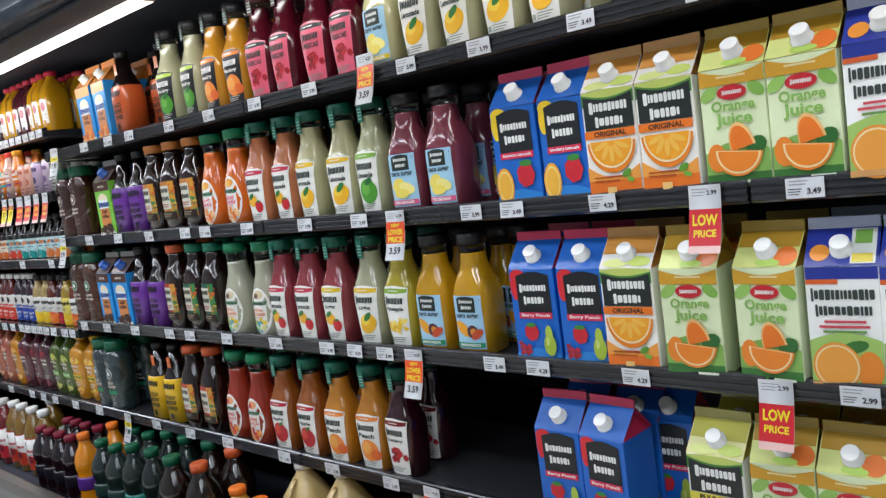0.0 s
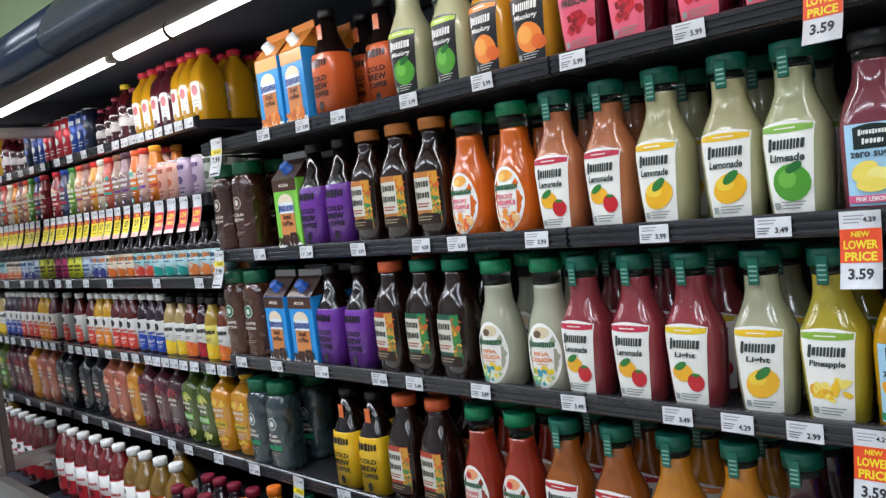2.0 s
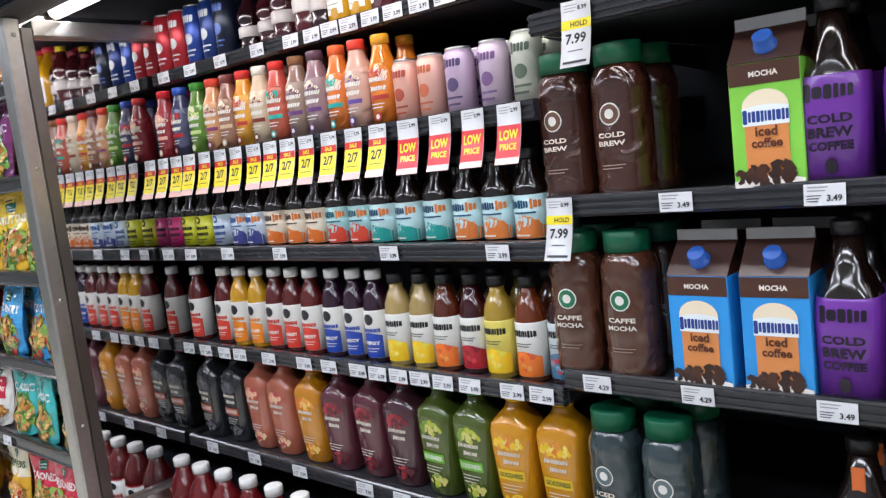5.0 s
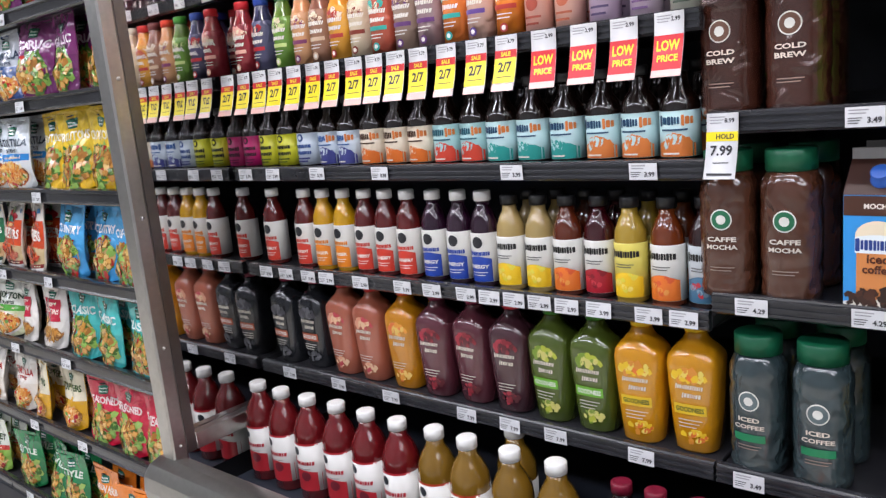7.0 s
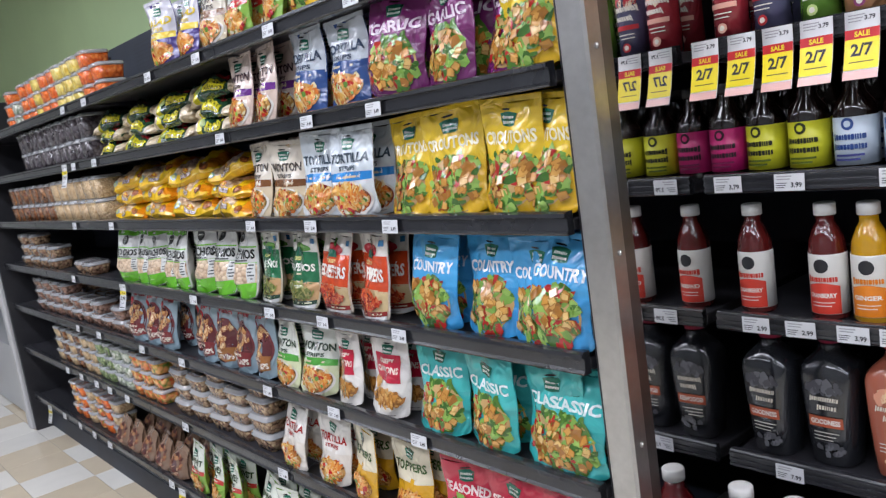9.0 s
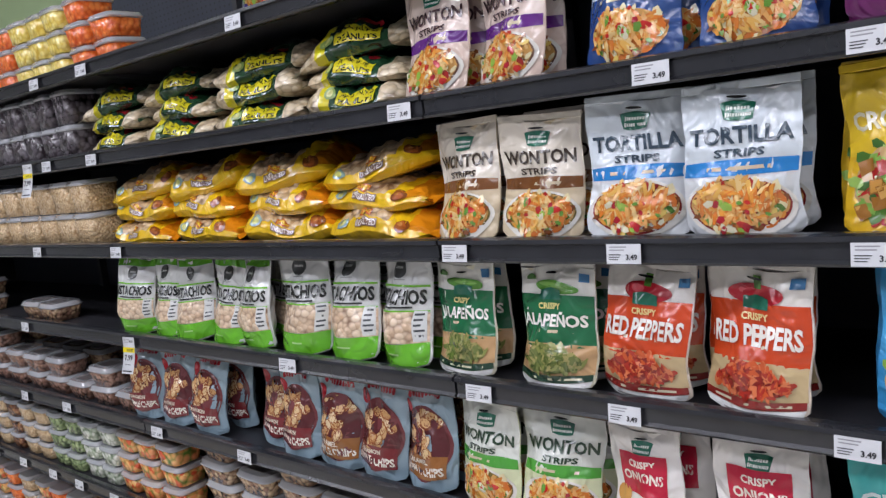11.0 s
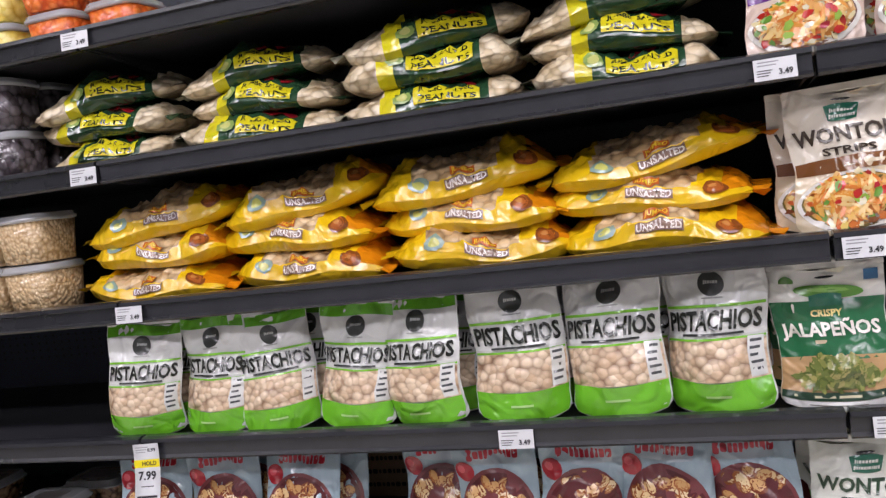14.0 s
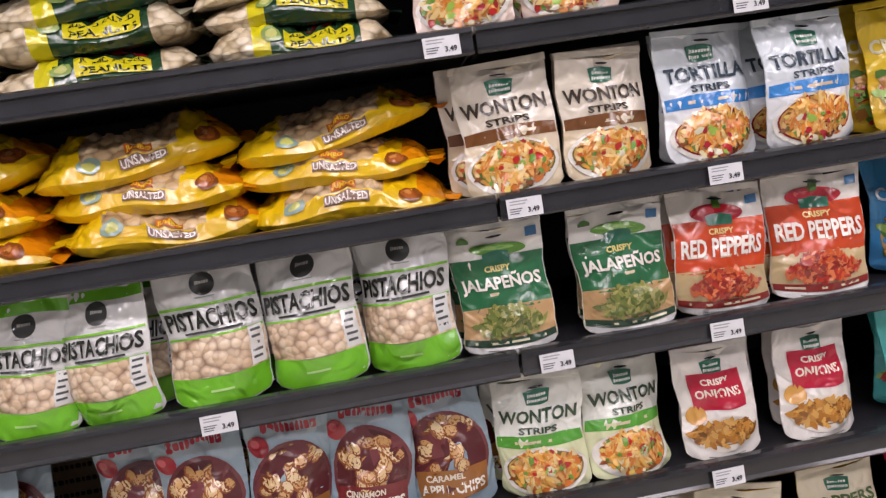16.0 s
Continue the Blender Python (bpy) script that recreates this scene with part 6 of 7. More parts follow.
SJ = "smooth"
PNK, GRY, PUR, DPU, GRN, YEL, MNG = ("A85E48", "B02A2A", "", "berry"), ("222428", "8A1F3A", "B5522E", "none"), ("5A2A34", "7A1F3A", "", "cran"), ("43242C", "C0202A", "", "cran"), ("4A5A1E", "3F8A2A", "6CB82A", "lime"), ("C98A0E", "E8C01E", "EFC81E", "lemon"), ("C4800E", "D2501E", "", "peach")
line(0.845, [(x, (SJ, *k)) for x, k in ((-4.339, GRY), (-4.23, GRY), (-4.117, PNK), (-4.014, PNK), (-3.90, MNG), (-3.796, PUR), (-3.692, PUR), (-3.587, DPU), (-3.483, GRN), (-3.382, GRN), (-3.283, YEL), (-3.179, YEL))], deep=0, y=LIP + 0.07)
KR, KY, KB = ("5A1A18", "F1EFE8", "D8402E"), ("C9960E", "F1EFE8", "EE8A1E"), ("2A1024", "F1EFE8", "2446A8")
line(1.122, [(x, ("komb", *k)) for x, k in ((-4.355, KR), (-4.219, KR), (-4.147, KY), (-4.074, KY), (-4.0, KR), (-3.929, KR), (-3.855, KR), (-3.78, KB), (-3.706, KB), (-3.636, KB))], y=LIP + 0.062, back=0.075, deep=0)
line(1.122, [(x, ("komb", c, l, f, "17181A", 0.198, 0.0315, "V")) for x, c, l, f in ((-3.565, "A8905A", W, "lemon"), (-3.497, "A8905A", W, "lemon"), (-3.429, "5A2410", W, "peach"), (-3.362, "3A0A12", W, "cran"), (-3.293, "A88A2E", "F0E06A", "lemon"), (-3.22, "6A2E10", W, "peach"), (-3.152, "2A1414", "D8E0E4", "berry"))],
     y=LIP + 0.062, back=0.075)
BR = {"mag": ("C2206E", "7A1048", "2A0A1A", 0), "yel": ("D6D62A", "5A6A12", "20240A", 0), "blu": ("C9D6E2", "3A3F86", "2A4A8A", 0), "bdr": ("C9D6E2", "3A3F86", "2A5A9A", 3), "ora": ("EEE0C8", "E0701E", "4A3020", 4), "red": ("A6D2D2", "D8452E", "1F5A6A", 3), "tea": ("BFE0E2", "1F9A92", "1F4A6A", 4), "tor": ("BFE0E2", "E0803A", "1F4A6A", 3)}
line(1.381, [(x, ("brew", *BR[k])) for x, k in ((-4.385, "mag"), (-4.31, "yel"), (-4.231, "yel"), (-4.155, "blu"), (-4.077, "bdr"), (-4.003, "bdr"), (-3.929, "ora"), (-3.855, "ora"), (-3.783, "ora"), (-3.706, "red"), (-3.633, "red"), (-3.561, "tea"), (-3.489, "tea"), (-3.414, "tea"), (-3.335, "tor"), (-3.262, "tor"), (-3.187, "tor"))],
     y=LIP + 0.056, back=0.078)
SS = [(-4.351, "8E2A2E", "9E2E38", "C8202A", "F0B0A0"), (-4.278, "3A3A5A", "5A5A7A", "2A4AA8", "C0202A"), (-4.196, "5A7A2A", "6A9A3A", "3A8A2A", "C8E08A"), (-4.126, "C98A5A", "E0A878", "D8402A", "8A3A6A"), (-4.06, "8A5A48", "A87A62", "7A3A3A", "E0C0A0"),
      (-3.996, "D98A2A", "E8A83A", "D8302A", "C03A2A"), (-3.926, "C9B090", "E2D2B4", "E6E0D0", "8A3A2A"), (-3.856, "B84A3A", "C8604A", "D8302A", "2AA89A"), (-3.787, "8A6A5A", "A08878", "8A5A3A", "6A3A7A"), (-3.719, "8A6A6E", "A0868A", "5A3A4A", "6A3A7A"),
      (-3.652, "D9702A", "E07A32", "E0602A", "2AA89A"), (-3.587, "C99A86", "D8B0A0", "D83A2A", "6A4A9A"), (-3.521, "D97A1E", "E8862A", "E8A01E", "C03A2A")]
line(1.622, [(x, ("ssmooth", *k)) for x, *k in SS], y=LIP + 0.052, back=0.075)
line(1.622, [(-3.451, ("can", "DDA898", "B0503E", 0.0285, 0.128)), (-3.386, ("can", "DEB0A0", "C86A4A", 0.0285, 0.128)), (-3.314, ("can", "C4AEC6", "5A4A72", 0.0285, 0.128)), (-3.239, ("can", "C9B6C8", "7A5A8A", 0.0285, 0.128)), (-3.165, ("can", "C4C6B8", "5A6A5A", 0.0285, 0.132))], y=LIP + 0.05, back=0.065, deep=2)
line(1.855, [(-4.385, ("can", "A81E2A", "D8D8D8", 0.0325, 0.166)), (-4.315, ("can", "A81E2A", "D8D8D8", 0.0325, 0.166)), (-4.245, ("can", "1E3E8E", "C8CCD4", 0.0325, 0.166)), (-4.17, ("can", "16306E", "C8CCD4", 0.0325, 0.166)), (-4.10, ("can", "121A2E", "3A5AA8", 0.0325, 0.166))], y=1.39, back=0.072, deep=2)
line(1.855, [(-4.02, ("grip", "24080E", "7A1830", "C8C0BC", 0.15, 0.03)), (-3.943, ("grip", "3A0C14", "7A1830", "C8C0BC", 0.15, 0.03)), (-3.875, ("grip", "3A0C14", "7A1830", "C8C0BC", 0.17, 0.033)), (-3.79, ("grip", "4A1014", "E0C01E", "D8D0CC", 0.20, 0.036)), (-3.742, ("grip", "24080E", "7A1830", "C8C0BC", 0.18, 0.033))], y=1.395, back=0.08)
SLY, SLP = ("slim", "C9920A", "C8203A", "F0EBDC"), ("slim", "4A1420", "B01E38", "E8E2DC")
line(1.855, [(-3.668, SLY), (-3.600, SLY), (-3.534, SLP), (-3.467, SLP), (-3.40, SLY), (-3.333, SLY), (-3.268, SLY)], y=1.41, back=0.102, deep=2)

ZD = 0.5605 - 0.0068
RED, AMB = ("tall", "6A1418", "EEECE6", "C8303A"), ("tall", "7A5A1A", "EEECE6", "C8402A")
line(ZD, [(-4.348, RED), (-4.244, RED), (-4.14, RED), (-4.036, RED), (-3.932, RED), (-3.828, RED), (-3.722, AMB), (-3.628, AMB), (-3.515, AMB), (-3.405, AMB)], y=1.205, back=0.098, deep=0)
put(AMB, -3.57, 1.30, 0.5605)
line(ZD, [(-3.29, ("grip", "1A0A12", "7A1830", "1A1420")), (-3.22, ("grip", "1A0A12", "7A1830", "1A1420")), (-3.135, ("grip", "1A0A12", "7A1830", "1A1420")), (-3.045, ("grip", "1A0A12", "7A1830", "1A1420"))], y=1.15, back=0.095, deep=1)
line(ZD, [(-2.945, ("grip", "D8860E", "E9781E", "5A2A86", 0.26))], y=1.15, back=0.11, deep=1)
line(ZD, [(-2.83, ("grip", "1E2A28", "0C5A3C", "24403A", 0.25, 0.045)), (-2.72, ("grip", "1E2A28", "0C5A3C", "24403A", 0.25, 0.045)), (-2.60, ("grip", "16201E", "0C5A3C", "1F7A70", 0.27, 0.045)), (-2.49, ("grip", "16201E", "0C5A3C", "1F7A70", 0.27, 0.045)),
          (-2.36, ("grip", "1A0F0A", "0C5A3C", "2A2A26", 0.27, 0.052)), (-2.22, ("grip", "1A0F0A", "C9592C", "2A2A26", 0.27, 0.052))], y=1.16, back=0.115, deep=1)
for x, y in ((-2.02, 1.15), (-1.895, 1.13), (-1.775, 1.14), (-1.60, 1.15), (-1.475, 1.14), (-1.355, 1.14), (-1.1, 1.15), (-0.97, 1.15), (-0.8, 1.15), (-0.65, 1.15)):
    put(("milk", "D8A84A", "E9781E"), x, y, 0.5605)
for x, y in ((-1.93, 1.30), (-1.78, 1.31), (-1.5, 1.31), (-1.2, 1.32)):
    put(("milk", "C9B078", "E9E9E6", 0.28), x, y, 0.5605)

# ---- price tags ----
def price_tag(price, w=0.056, h=0.031):
    th = thing("price_tag", "small white printed shelf price tag", "price tag", "shelf price tags")
    s = Shape()
    s.box(-w / 2, w / 2, -0.0006, 0.0006, -h / 2, h / 2, TAG)
    s.done("card", th)
    a = Art(Flat(-0.0006), 0.0003)
    a.bars(-w * 0.16, h * 0.38, w * 0.5, 2, GREYINK, 0.005, 0.002)
    a.bars(-w * 0.25, -h * 0.02, w * 0.36, 3, TINK, 0.004, 0.0014)
    a.word(price, w * 0.24, -h * 0.16, 0.0095, TINK)
    a.done("print", th)
    return th


def sale_tag(kind):
    w, h = 0.056, 0.112
    th = thing("sale_tag", {"two": "hanging yellow and red two for seven sale tag", "low": "hanging red low price tag", "new": "hanging orange new lower price tag", "hold": "hanging white and yellow price hold tag"}[kind], "sale tag", "hanging sale tags")
    s = Shape()
    n = 6
    pts = []
    for j in range(n + 1):
        z = -h * j / n
        y = -0.024 * (j / n) ** 2
        pts += [(-w / 2, y, z), (w / 2, y, z), (-w / 2, y + 0.0008, z), (w / 2, y + 0.0008, z)]
    fs = []
    for j in range(n):
        o = 4 * j
        fs += [(o, o + 4, o + 5, o + 1), (o + 2, o + 3, o + 7, o + 6), (o, o + 2, o + 6, o + 4), (o + 1, o + 5, o + 7, o + 3)]
    s.add(pts, fs, TAG, True)
    s.done("card", th)

    class Curl:
        def front(self, u, v, off):
            return (u, -0.024 * (v / h) ** 2 - off, v)
    a = Art(Curl(), 0.0004)
    q = w / 2
    small = {"two": "3.79", "low": "2.99", "new": "4.29", "hold": "8.99"}[kind]
    a.word(small, q * 0.45, -0.013, 0.008, TINK).bars(-q * 0.3, -0.006, w * 0.5, 3, GREYINK, 0.005, 0.0016)
    if kind == "two":
        a.band(-q, q, -0.046, -0.030, "C8202A")
        a.word("SALE", 0, -0.038, 0.009, "F2E21E")
        a.band(-q, q, -0.096, -0.046, "F2DE12")
        a.word("2/7", 0, -0.064, 0.021, TINK)
        a.bars(0, -0.083, w * 0.7, 1, TINK)
        a.band(-q, q, -0.112, -0.098, "E8B8B0")
    elif kind == "low":
        a.band(-q, q, -0.100, -0.040, "D2202C")
        a.word("LOW", 0, -0.058, 0.019, "F4E21E", wide=0.044)
        a.word("PRICE", 0, -0.080, 0.012, "F4E21E")
        a.band(-q, q, -0.112, -0.100, "EFC4BC")
    elif kind == "new":
        a.band(-q, q, -0.075, -0.026, "E8501E")
        a.word("NEW", 0, -0.034, 0.008, "F4E21E").word("LOWER", 0, -0.049, 0.013, "F4E21E", wide=0.046).word("PRICE", 0, -0.066, 0.013, "F4E21E")
        a.word("3.59", 0, -0.091, 0.016, TINK)
    else:
        a.band(-q, q, -0.048, -0.032, "F2DE12")
        a.word("HOLD", q * 0.2, -0.040, 0.009, TINK)
        a.word("7.99", 0, -0.064, 0.018, TINK)
        a.bars(0, -0.084, w * 0.5, 1, TINK).bars(0, -0.102, w * 0.8, 1, TINK, thick=0.004)
    a.done("print", th)
    return th


MAKE["tag"], MAKE["sale"] = price_tag, sale_tag


def tags(z, y, rows, price):
    for x in rows:
        put(("tag", price if isinstance(price, str) else price[int(abs(x) * 100) % len(price)]), x, y, z + JIT.uniform(-0.001, 0.001), JIT.uniform(-2, 2), JIT.uniform(-5, 3))


TL = LIP - 0.0085
tags(1.757, TL, (-2.796, -2.627, -2.49, -2.257, -2.054, -1.849, -1.637, -1.331, -1.144, -0.927, -0.72), ("3.99", "5.99", "3.49"))
tags(1.456, TL, (-2.885, -2.677, -2.478, -2.27, -2.166, -1.966, -1.728, -1.537, -1.214, -1.116, -0.925, -0.60), ("3.49", "3.99", "4.29"))
tags(1.156, TL, (-3.05, -2.875, -2.677, -2.459, -2.343, -2.148, -1.923, -1.718, -1.618, -1.517, -1.206, -1.102, -0.899, -0.55), ("3.49", "2.99", "4.29"))
tags(0.845, TL, (-3.06, -2.65, -2.442, -2.236, -1.968, -1.771, -1.561, -1.297, -1.0, -0.75), ("3.49", "3.99"))
tags(1.855, 1.3315, (-4.341, -4.21, -4.072, -3.919, -3.793, -3.72, -3.66, -3.60, -3.535, -3.47, -3.40, -3.335, -3.27), ("2.99", "3.99"))
tags(1.381, TL, (-4.355, -4.242, -4.073, -3.862, -3.504, -3.229), ("3.99", "3.79"))
tags(1.122, TL, (-4.325, -4.243, -4.155, -4.087, -3.966, -3.83, -3.742, -3.646, -3.585, -3.523, -3.462, -3.40, -3.331, -3.231, -3.166), ("2.99", "3.99"))
tags(0.845, TL, (-4.284, -4.09, -3.906, -3.675, -3.559, -3.446, -3.259), "7.99")
for x in (-4.374, -4.305, -4.242, -4.178, -4.109, -4.041, -3.975, -3.905, -3.841, -3.777, -3.714, -3.639, -3.563, -3.492):
    put(("sale", "two"), x, TL - 0.001, 1.638, JIT.uniform(-3, 3), JIT.uniform(-2, 2))
for x in (-3.41, -3.328, -3.251, -3.171):
    put(("sale", "low"), x, TL - 0.001, 1.638, JIT.uniform(-3, 3), JIT.uniform(-2, 2))
for x, z, k in ((-3.022, 1.778, "hold"), (-3.088, 1.472, "hold"), (-1.442, 1.80, "new"), (-1.42, 1.472, "new"), (-1.425, 1.172, "new"), (-1.43, 0.861, "new"), (-0.745, 1.472, "low"), (-0.665, 1.172, "low"), (-2.84, 0.861, "hold")):
    put(("sale", k), x, TL - 0.003, z, JIT.uniform(-4, 4), 0)

# ---- stock of the snack shelving ----
YP = YN + 0.030


def P(*k):
    return ("pouch", *k)


def bags(z, items, behind=True):
    for x, kind in items:
        x += 0.032 if x > -5.2 and x < -4.65 else max(0.0, 0.025 * (-5.03 - x) / 1.1) if x < -5.2 else 0.0
        put(P(kind, JIT.randrange(3)), x, YP + JIT.uniform(-0.006, 0.008), z + 0.007, JIT.uniform(-13, 13), JIT.uniform(-11, -2), JIT.uniform(0.97, 1.03), JIT.uniform(-3, 3))
        if behind:
            put(P(kind), x + JIT.uniform(-0.02, 0.025), YP + 0.075, z + 0.007, JIT.uniform(-6, 6), JIT.uniform(-4, 1))


bags(1.865, [(-6.25, "plain"), (-6.06, "plain"), (-5.88, "wontb"), (-5.68, "harv"), (-5.5, "harv"), (-5.31, "yell"), (-5.13, "purp"), (-4.95, "blue"), (-4.77, "wontg"), (-4.62, "wontg")])
bags(1.62, [(-5.80, "wontp"), (-5.625, "wontp"), (-5.395, "navyp"), (-5.20, "navyp"), (-5.03, "purp"), (-4.86, "purp"), (-4.69, "purp"), (-4.605, "yell")])
bags(1.355, [(-5.755, "wontb"), (-5.59, "wontb"), (-5.405, "tort"), (-5.232, "tort"), (-5.05, "yell"), (-4.89, "yell"), (-4.72, "yell"), (-4.61, "yell")])
bags(1.093, [(-5.80, "jal"), (-5.587, "jal"), (-5.415, "redp"), (-5.235, "redp"), (-5.02, "blue"), (-4.84, "blue"), (-4.69, "blue"), (-4.61, "blue")])
bags(0.832, [(-5.775, "wontg"), (-5.612, "wontg"), (-5.438, "onion"), (-5.25, "onion"), (-5.05, "teal"), (-4.88, "teal"), (-4.70, "teal"), (-4.61, "teal")])
bags(0.556, [(-5.81, "tred"), (-5.60, "tred"), (-5.43, "gold"), (-5.21, "gold"), (-5.02, "redc"), (-4.85, "redc"), (-4.70, "redc"), (-4.61, "redc")])
bags(0.235, [(-6.70, "harv"), (-6.55, "harv"), (-6.39, "harv"), (-6.115, "harv"), (-5.947, "harv"), (-5.673, "dgrn"), (-5.465, "dgrn"), (-5.30, "dgrn"), (-5.12, "orng"), (-4.92, "orng"), (-4.74, "orng"), (-4.61, "orng")])
for x, turn, big in ((-7.04, 14, 0.98), (-6.886, -6, 1.0), (-6.745, 16, 0.99), (-6.60, -4, 1.0), (-6.458, -12, 1.01), (-6.29, 6, 1.12), (-6.13, -7, 1.12), (-5.972, -12, 1.12)):
    x += 0.026
    kind, big = ("pistb", 1.06) if big > 1.1 else ("pist", big)
    put(P(kind, JIT.randrange(3)), x, YP + 0.012, 1.1, turn, JIT.uniform(-10, -4), big, JIT.uniform(-4, 4))
    put(P(kind), x + 0.03, YP + 0.10, 1.1, JIT.uniform(-6, 6), -5)
for x, k in ((-7.03, "cinn"), (-6.88, "cinn"), (-6.715, "cinn"), (-6.45, "cinn"), (-6.335, "cinn"), (-6.19, "caram"), (-6.06, "cinn"), (-5.915, "caram")):
    put(P(k, JIT.randrange(3)), x, YP + 0.01 + (0.03 if k == "cinn" and x == -6.45 else 0), 0.839, JIT.uniform(-9, 9), JIT.uniform(-9, -4), 1.0, JIT.uniform(-4, 4))
    put(P(k), x + 0.04, YP + 0.09, 0.839, JIT.uniform(-6, 6), -4)
CARD = mat("brown_cardboard", (0.30, 0.20, 0.12), 0.8, vary=0.15, scale=30, bump=0.2)
for x0, x1, top in ((-6.78, -6.42, 0.99), (-6.40, -6.02, 0.975)):
    th = tagged(new("cardboard_box"), "brown cardboard box standing at the back of the shelf", "box", "boxes behind the apple chips")
    th.location = ((x0 + x1) / 2, 1.49, 0.839)
    s = Shape()
    hw, hz = (x1 - x0) / 2, top - 0.839
    s.box(-hw, hw, -0.09, 0.09, 0.0, hz, CARD, 0.003)
    s.done("body", th)
    a = Art(Flat(-0.09))
    for q in range(4):
        a.mark(-hw * 0.2, hz * (0.2 + 0.2 * q), hw * 1.4, hz * 0.10, "2A1C14", 14, q + 2, 0.0)
    a.done("print", th)
for x in (-7.045, -6.71, -6.378, -6.042):
    for j in range(3):
        put(("pillow", "salted", JIT.randrange(5)), x + JIT.uniform(-0.014, 0.014), YN + 0.15 + 0.012 * j, 1.6265 + j * 0.060, JIT.uniform(-7, 7) + (10 if j == 2 else 0), JIT.uniform(0, 2) + 3 * (j == 2), 0.90 * JIT.uniform(0.95, 1.03), JIT.uniform(-3, 3) - 6 * (j == 2))
for x in (-6.975, -6.655, -6.336, -6.016):
    for j in range(3):
        put(("pillow", "unsalted", JIT.randrange(6)), x + JIT.uniform(-0.016, 0.016), YN + 0.15 + 0.012 * j, 1.3615 + j * 0.063, JIT.uniform(-8, 8) + (11 if j == 2 else 0), JIT.uniform(0, 3) + 3 * (j == 2), 0.95 * JIT.uniform(0.95, 1.04), JIT.uniform(-3, 3) - 7 * (j == 2))


def stack(key, x, y, z, n, step):
    for j in range(n):
        put(key, x + JIT.uniform(-0.004, 0.004), y + JIT.uniform(-0.004, 0.004), z + 0.0065 + j * step, JIT.uniform(-4, 4))


for x in (-7.25, -7.38, -7.51, -7.64, -7.77, -7.9):
    stack(("tub", "C9A97A", 0.064, 0.102), x, YN + 0.09, 1.355, 2, 0.102)
for i in range(7):
    stack(("tub", "6E3A24", 0.062, 0.1), -8.03 - 0.13 * i, YN + 0.09, 1.355, 2, 0.1)
for i in range(10):
    stack(("tub", "2A1E1C", 0.055, 0.106), -7.265 - 0.118 * i, YN + 0.08, 1.62, 2, 0.106)
    stack(("tub", "2A1E1C", 0.055, 0.106), -7.265 - 0.115 * i, YN + 0.19, 1.62, 2, 0.106)
for x, c, n in ((-6.96, "E8661E", 2), (-7.10, "E8661E", 3), (-7.24, "E9CF5A", 3), (-7.36, "E9CF5A", 3), (-7.48, "E9CF5A", 3), (-7.61, "E8661E", 3), (-7.74, "E8661E", 3), (-7.87, "E9CF5A", 3), (-8.0, "E8661E", 3), (-8.13, "E8661E", 3), (-8.3, "C8C0B0", 2), (-8.45, "E8661E", 3)):
    stack(("tub", c, 0.06, 0.068), x, YN + 0.09, 1.865, n, 0.069)
for x, n in ((-7.62, 1), (-7.77, 1), (-8.25, 2), (-8.42, 2), (-8.6, 3), (-8.8, 3)):
    stack(("clam", "6A4A2E"), x, YN + 0.085, 1.093, n, 0.064)
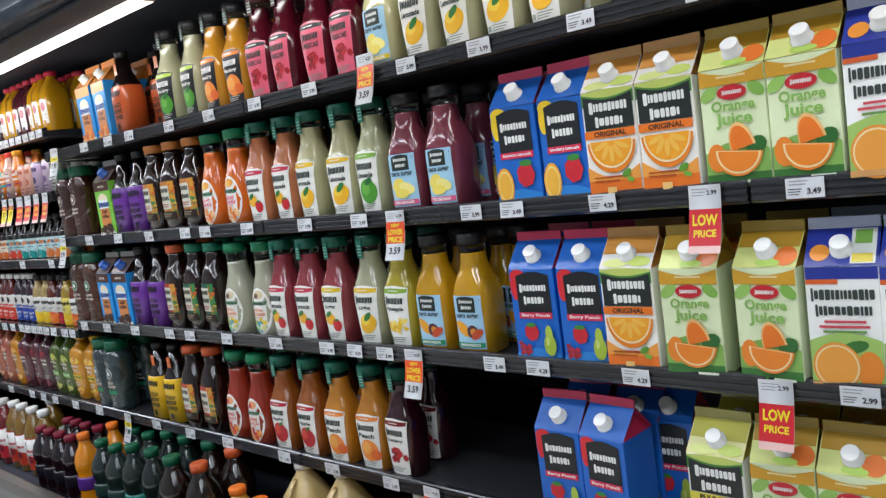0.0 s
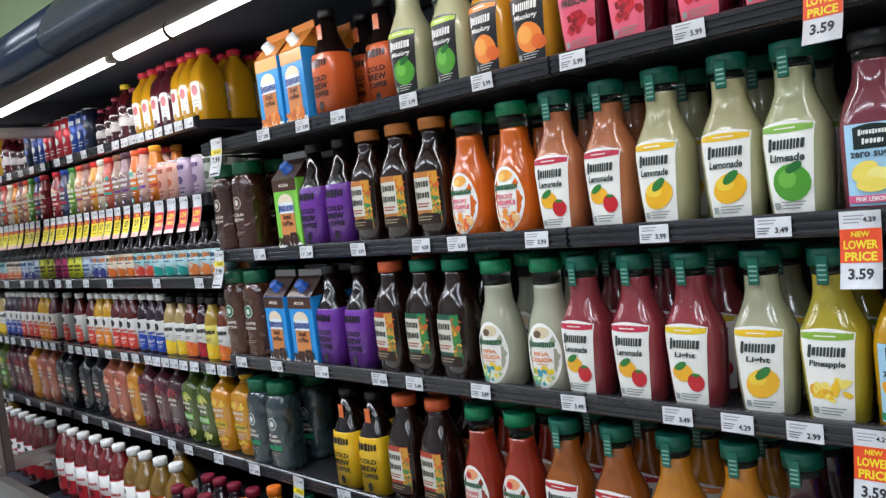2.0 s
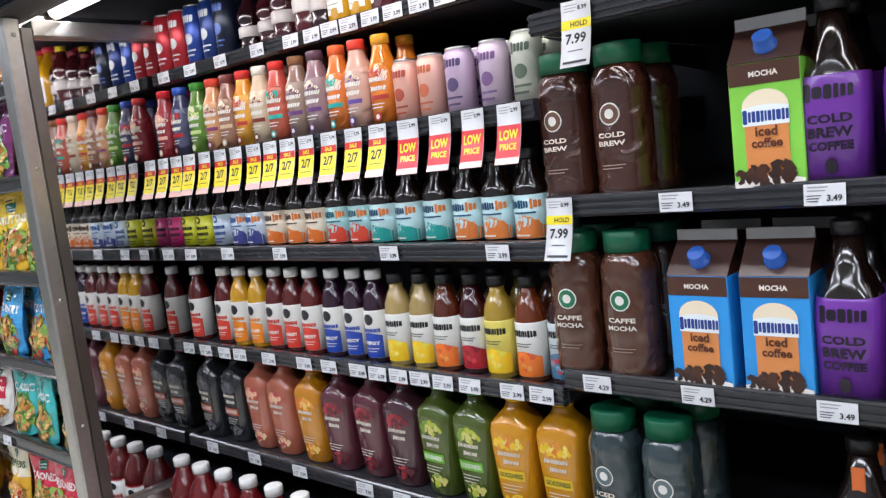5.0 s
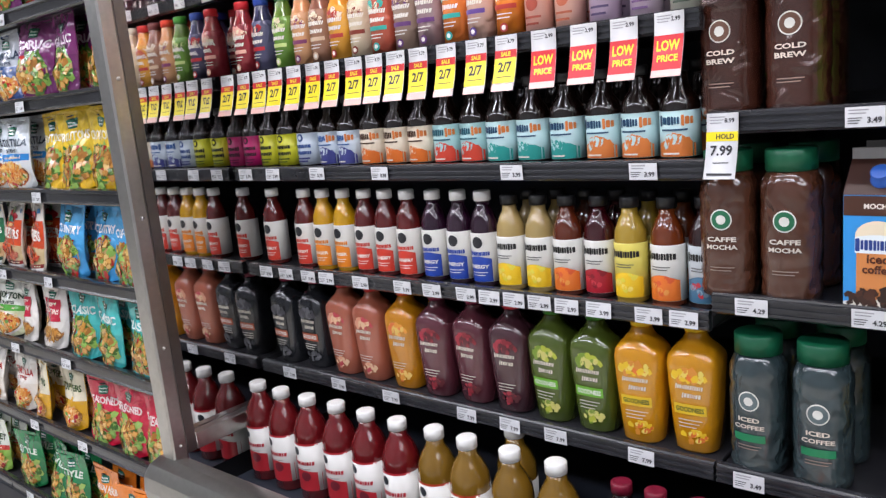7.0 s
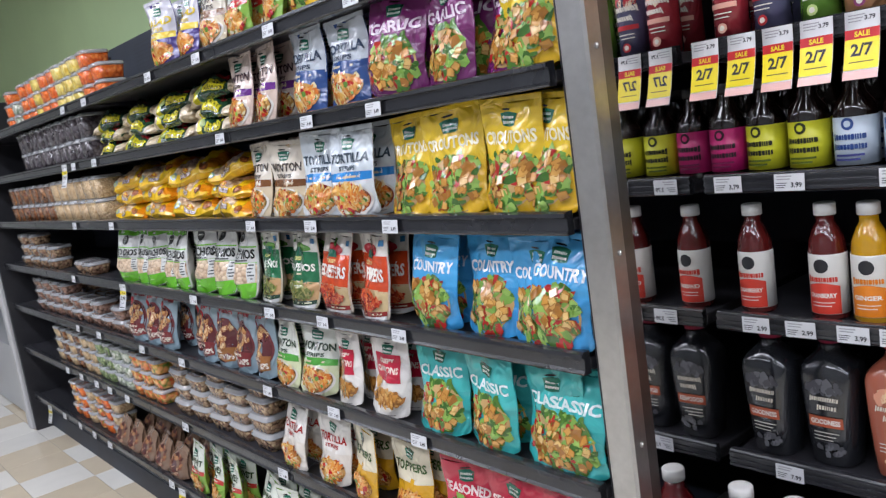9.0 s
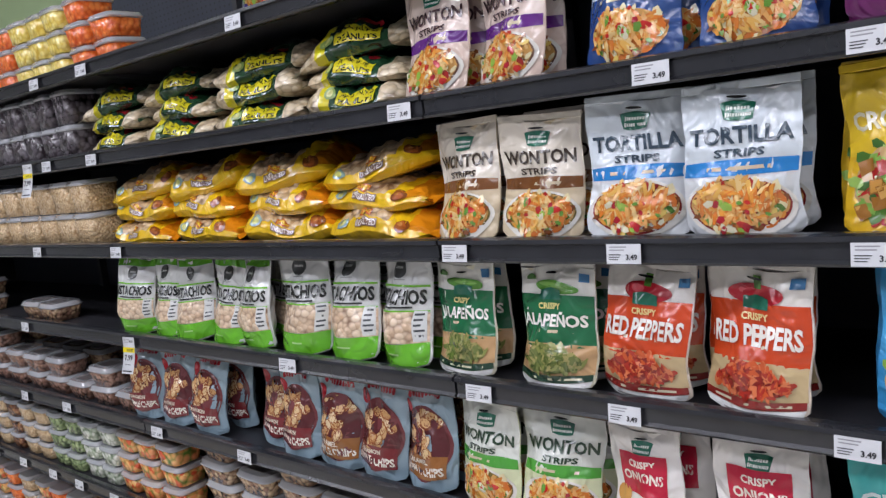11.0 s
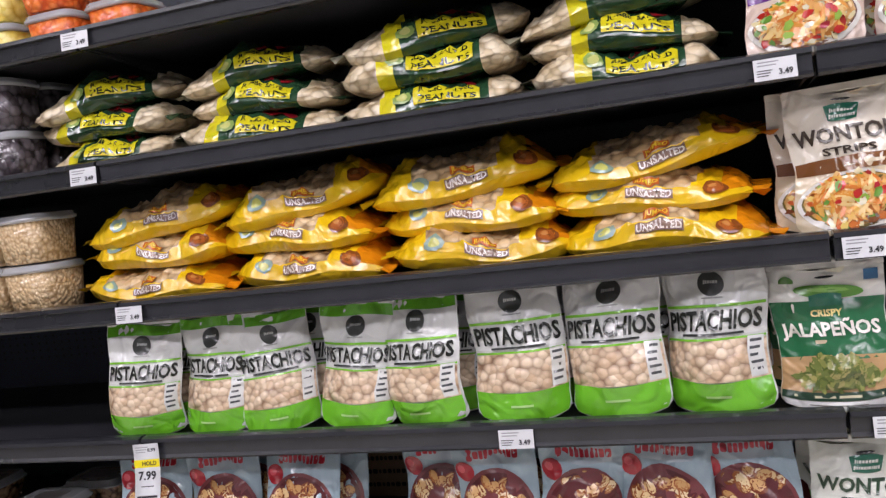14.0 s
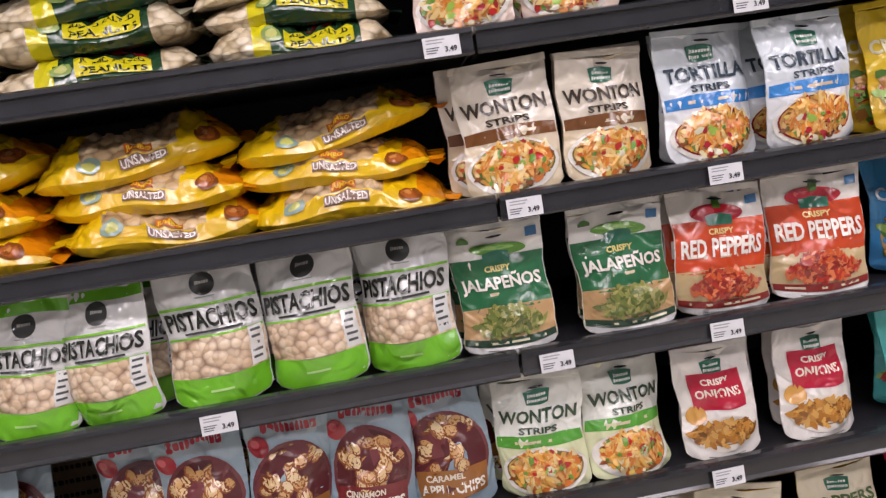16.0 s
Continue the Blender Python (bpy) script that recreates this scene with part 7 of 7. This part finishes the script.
for x, n in ((-7.16, 1), (-7.33, 2), (-7.5, 1), (-7.66, 2), (-7.83, 2), (-8.0, 2), (-8.17, 3), (-8.34, 3), (-8.52, 3), (-8.7, 3)):
    stack(("clam", "5E4038"), x, YN + 0.085, 0.832, n, 0.064)
    stack(("clam", "6A4A2E"), x + 0.03, YN + 0.21, 0.832, n, 0.064)
for i, c in enumerate(("E0A060", "E0A060", "E0A060", "C8C0B0", "C8C0B0", "7A8A5A", "7A8A5A", "C9A97A", "C9A97A", "6E3A24", "C9A97A", "6E3A24", "C9A97A")):
    stack(("tub", c, 0.055, 0.066), -6.98 - 0.125 * i, YN + 0.08, 0.556, 3, 0.067)
for x in (-6.05, -6.22, -6.39, -6.56, -6.73):
    stack(("clam", "7A5E3E"), x, YN + 0.085, 0.556, 3 + int(x * 100) % 2, 0.064)
    stack(("clam", "7A5E3E"), x, YN + 0.21, 0.556, 3, 0.064)
for i in range(6):
    stack(("tub", ("C9A97A", "E8661E", "E0A060")[i % 3], 0.055, 0.066), -7.72 - 0.14 * i, YN + 0.09, 0.235, 3, 0.067)
for x in (-6.9, -7.07, -7.24, -7.42, -7.58):
    put(("soft", "8A6E5A", "clear bag of dark dried fruit pieces"), x, YP + 0.01, 0.242, JIT.uniform(-15, 15), -10)
    put(("soft", "8A6E5A", "clear bag of dark dried fruit pieces"), x + 0.04, YP + 0.12, 0.242, JIT.uniform(-15, 15), -10)

TN = YN - 0.0145
for z, xs in ((1.865, (-5.068, -5.445, -5.896, -6.29, -7.0, -7.3)), (1.62, (-7.315, -7.029, -5.833, -5.335, -5.048)), (1.355, (-7.492, -6.978, -5.739, -5.402, -5.054)), (1.093, (-6.274, -5.72, -5.425, -5.086, -7.7)),
              (0.832, (-7.816, -7.486, -6.92, -6.503, -5.829, -5.448, -5.073)), (0.556, (-8.2, -7.95, -7.7, -7.5, -7.26, -6.6, -5.828, -5.42, -5.07)), (0.235, (-8.5, -8.2, -7.95, -7.7, -6.9, -6.3, -5.6, -5.1))):
    for x in xs:
        put(("tag", "3.49", 0.062, 0.033), x, TN, z - 0.004, JIT.uniform(-2, 2), -6)
for x, z in ((-6.985, 1.105), (-7.44, 1.632), (-8.8, 0.24), (-6.78, 0.245), (-6.42, 0.245)):
    put(("sale", "hold"), x, TN - 0.004, z, 8, 0)
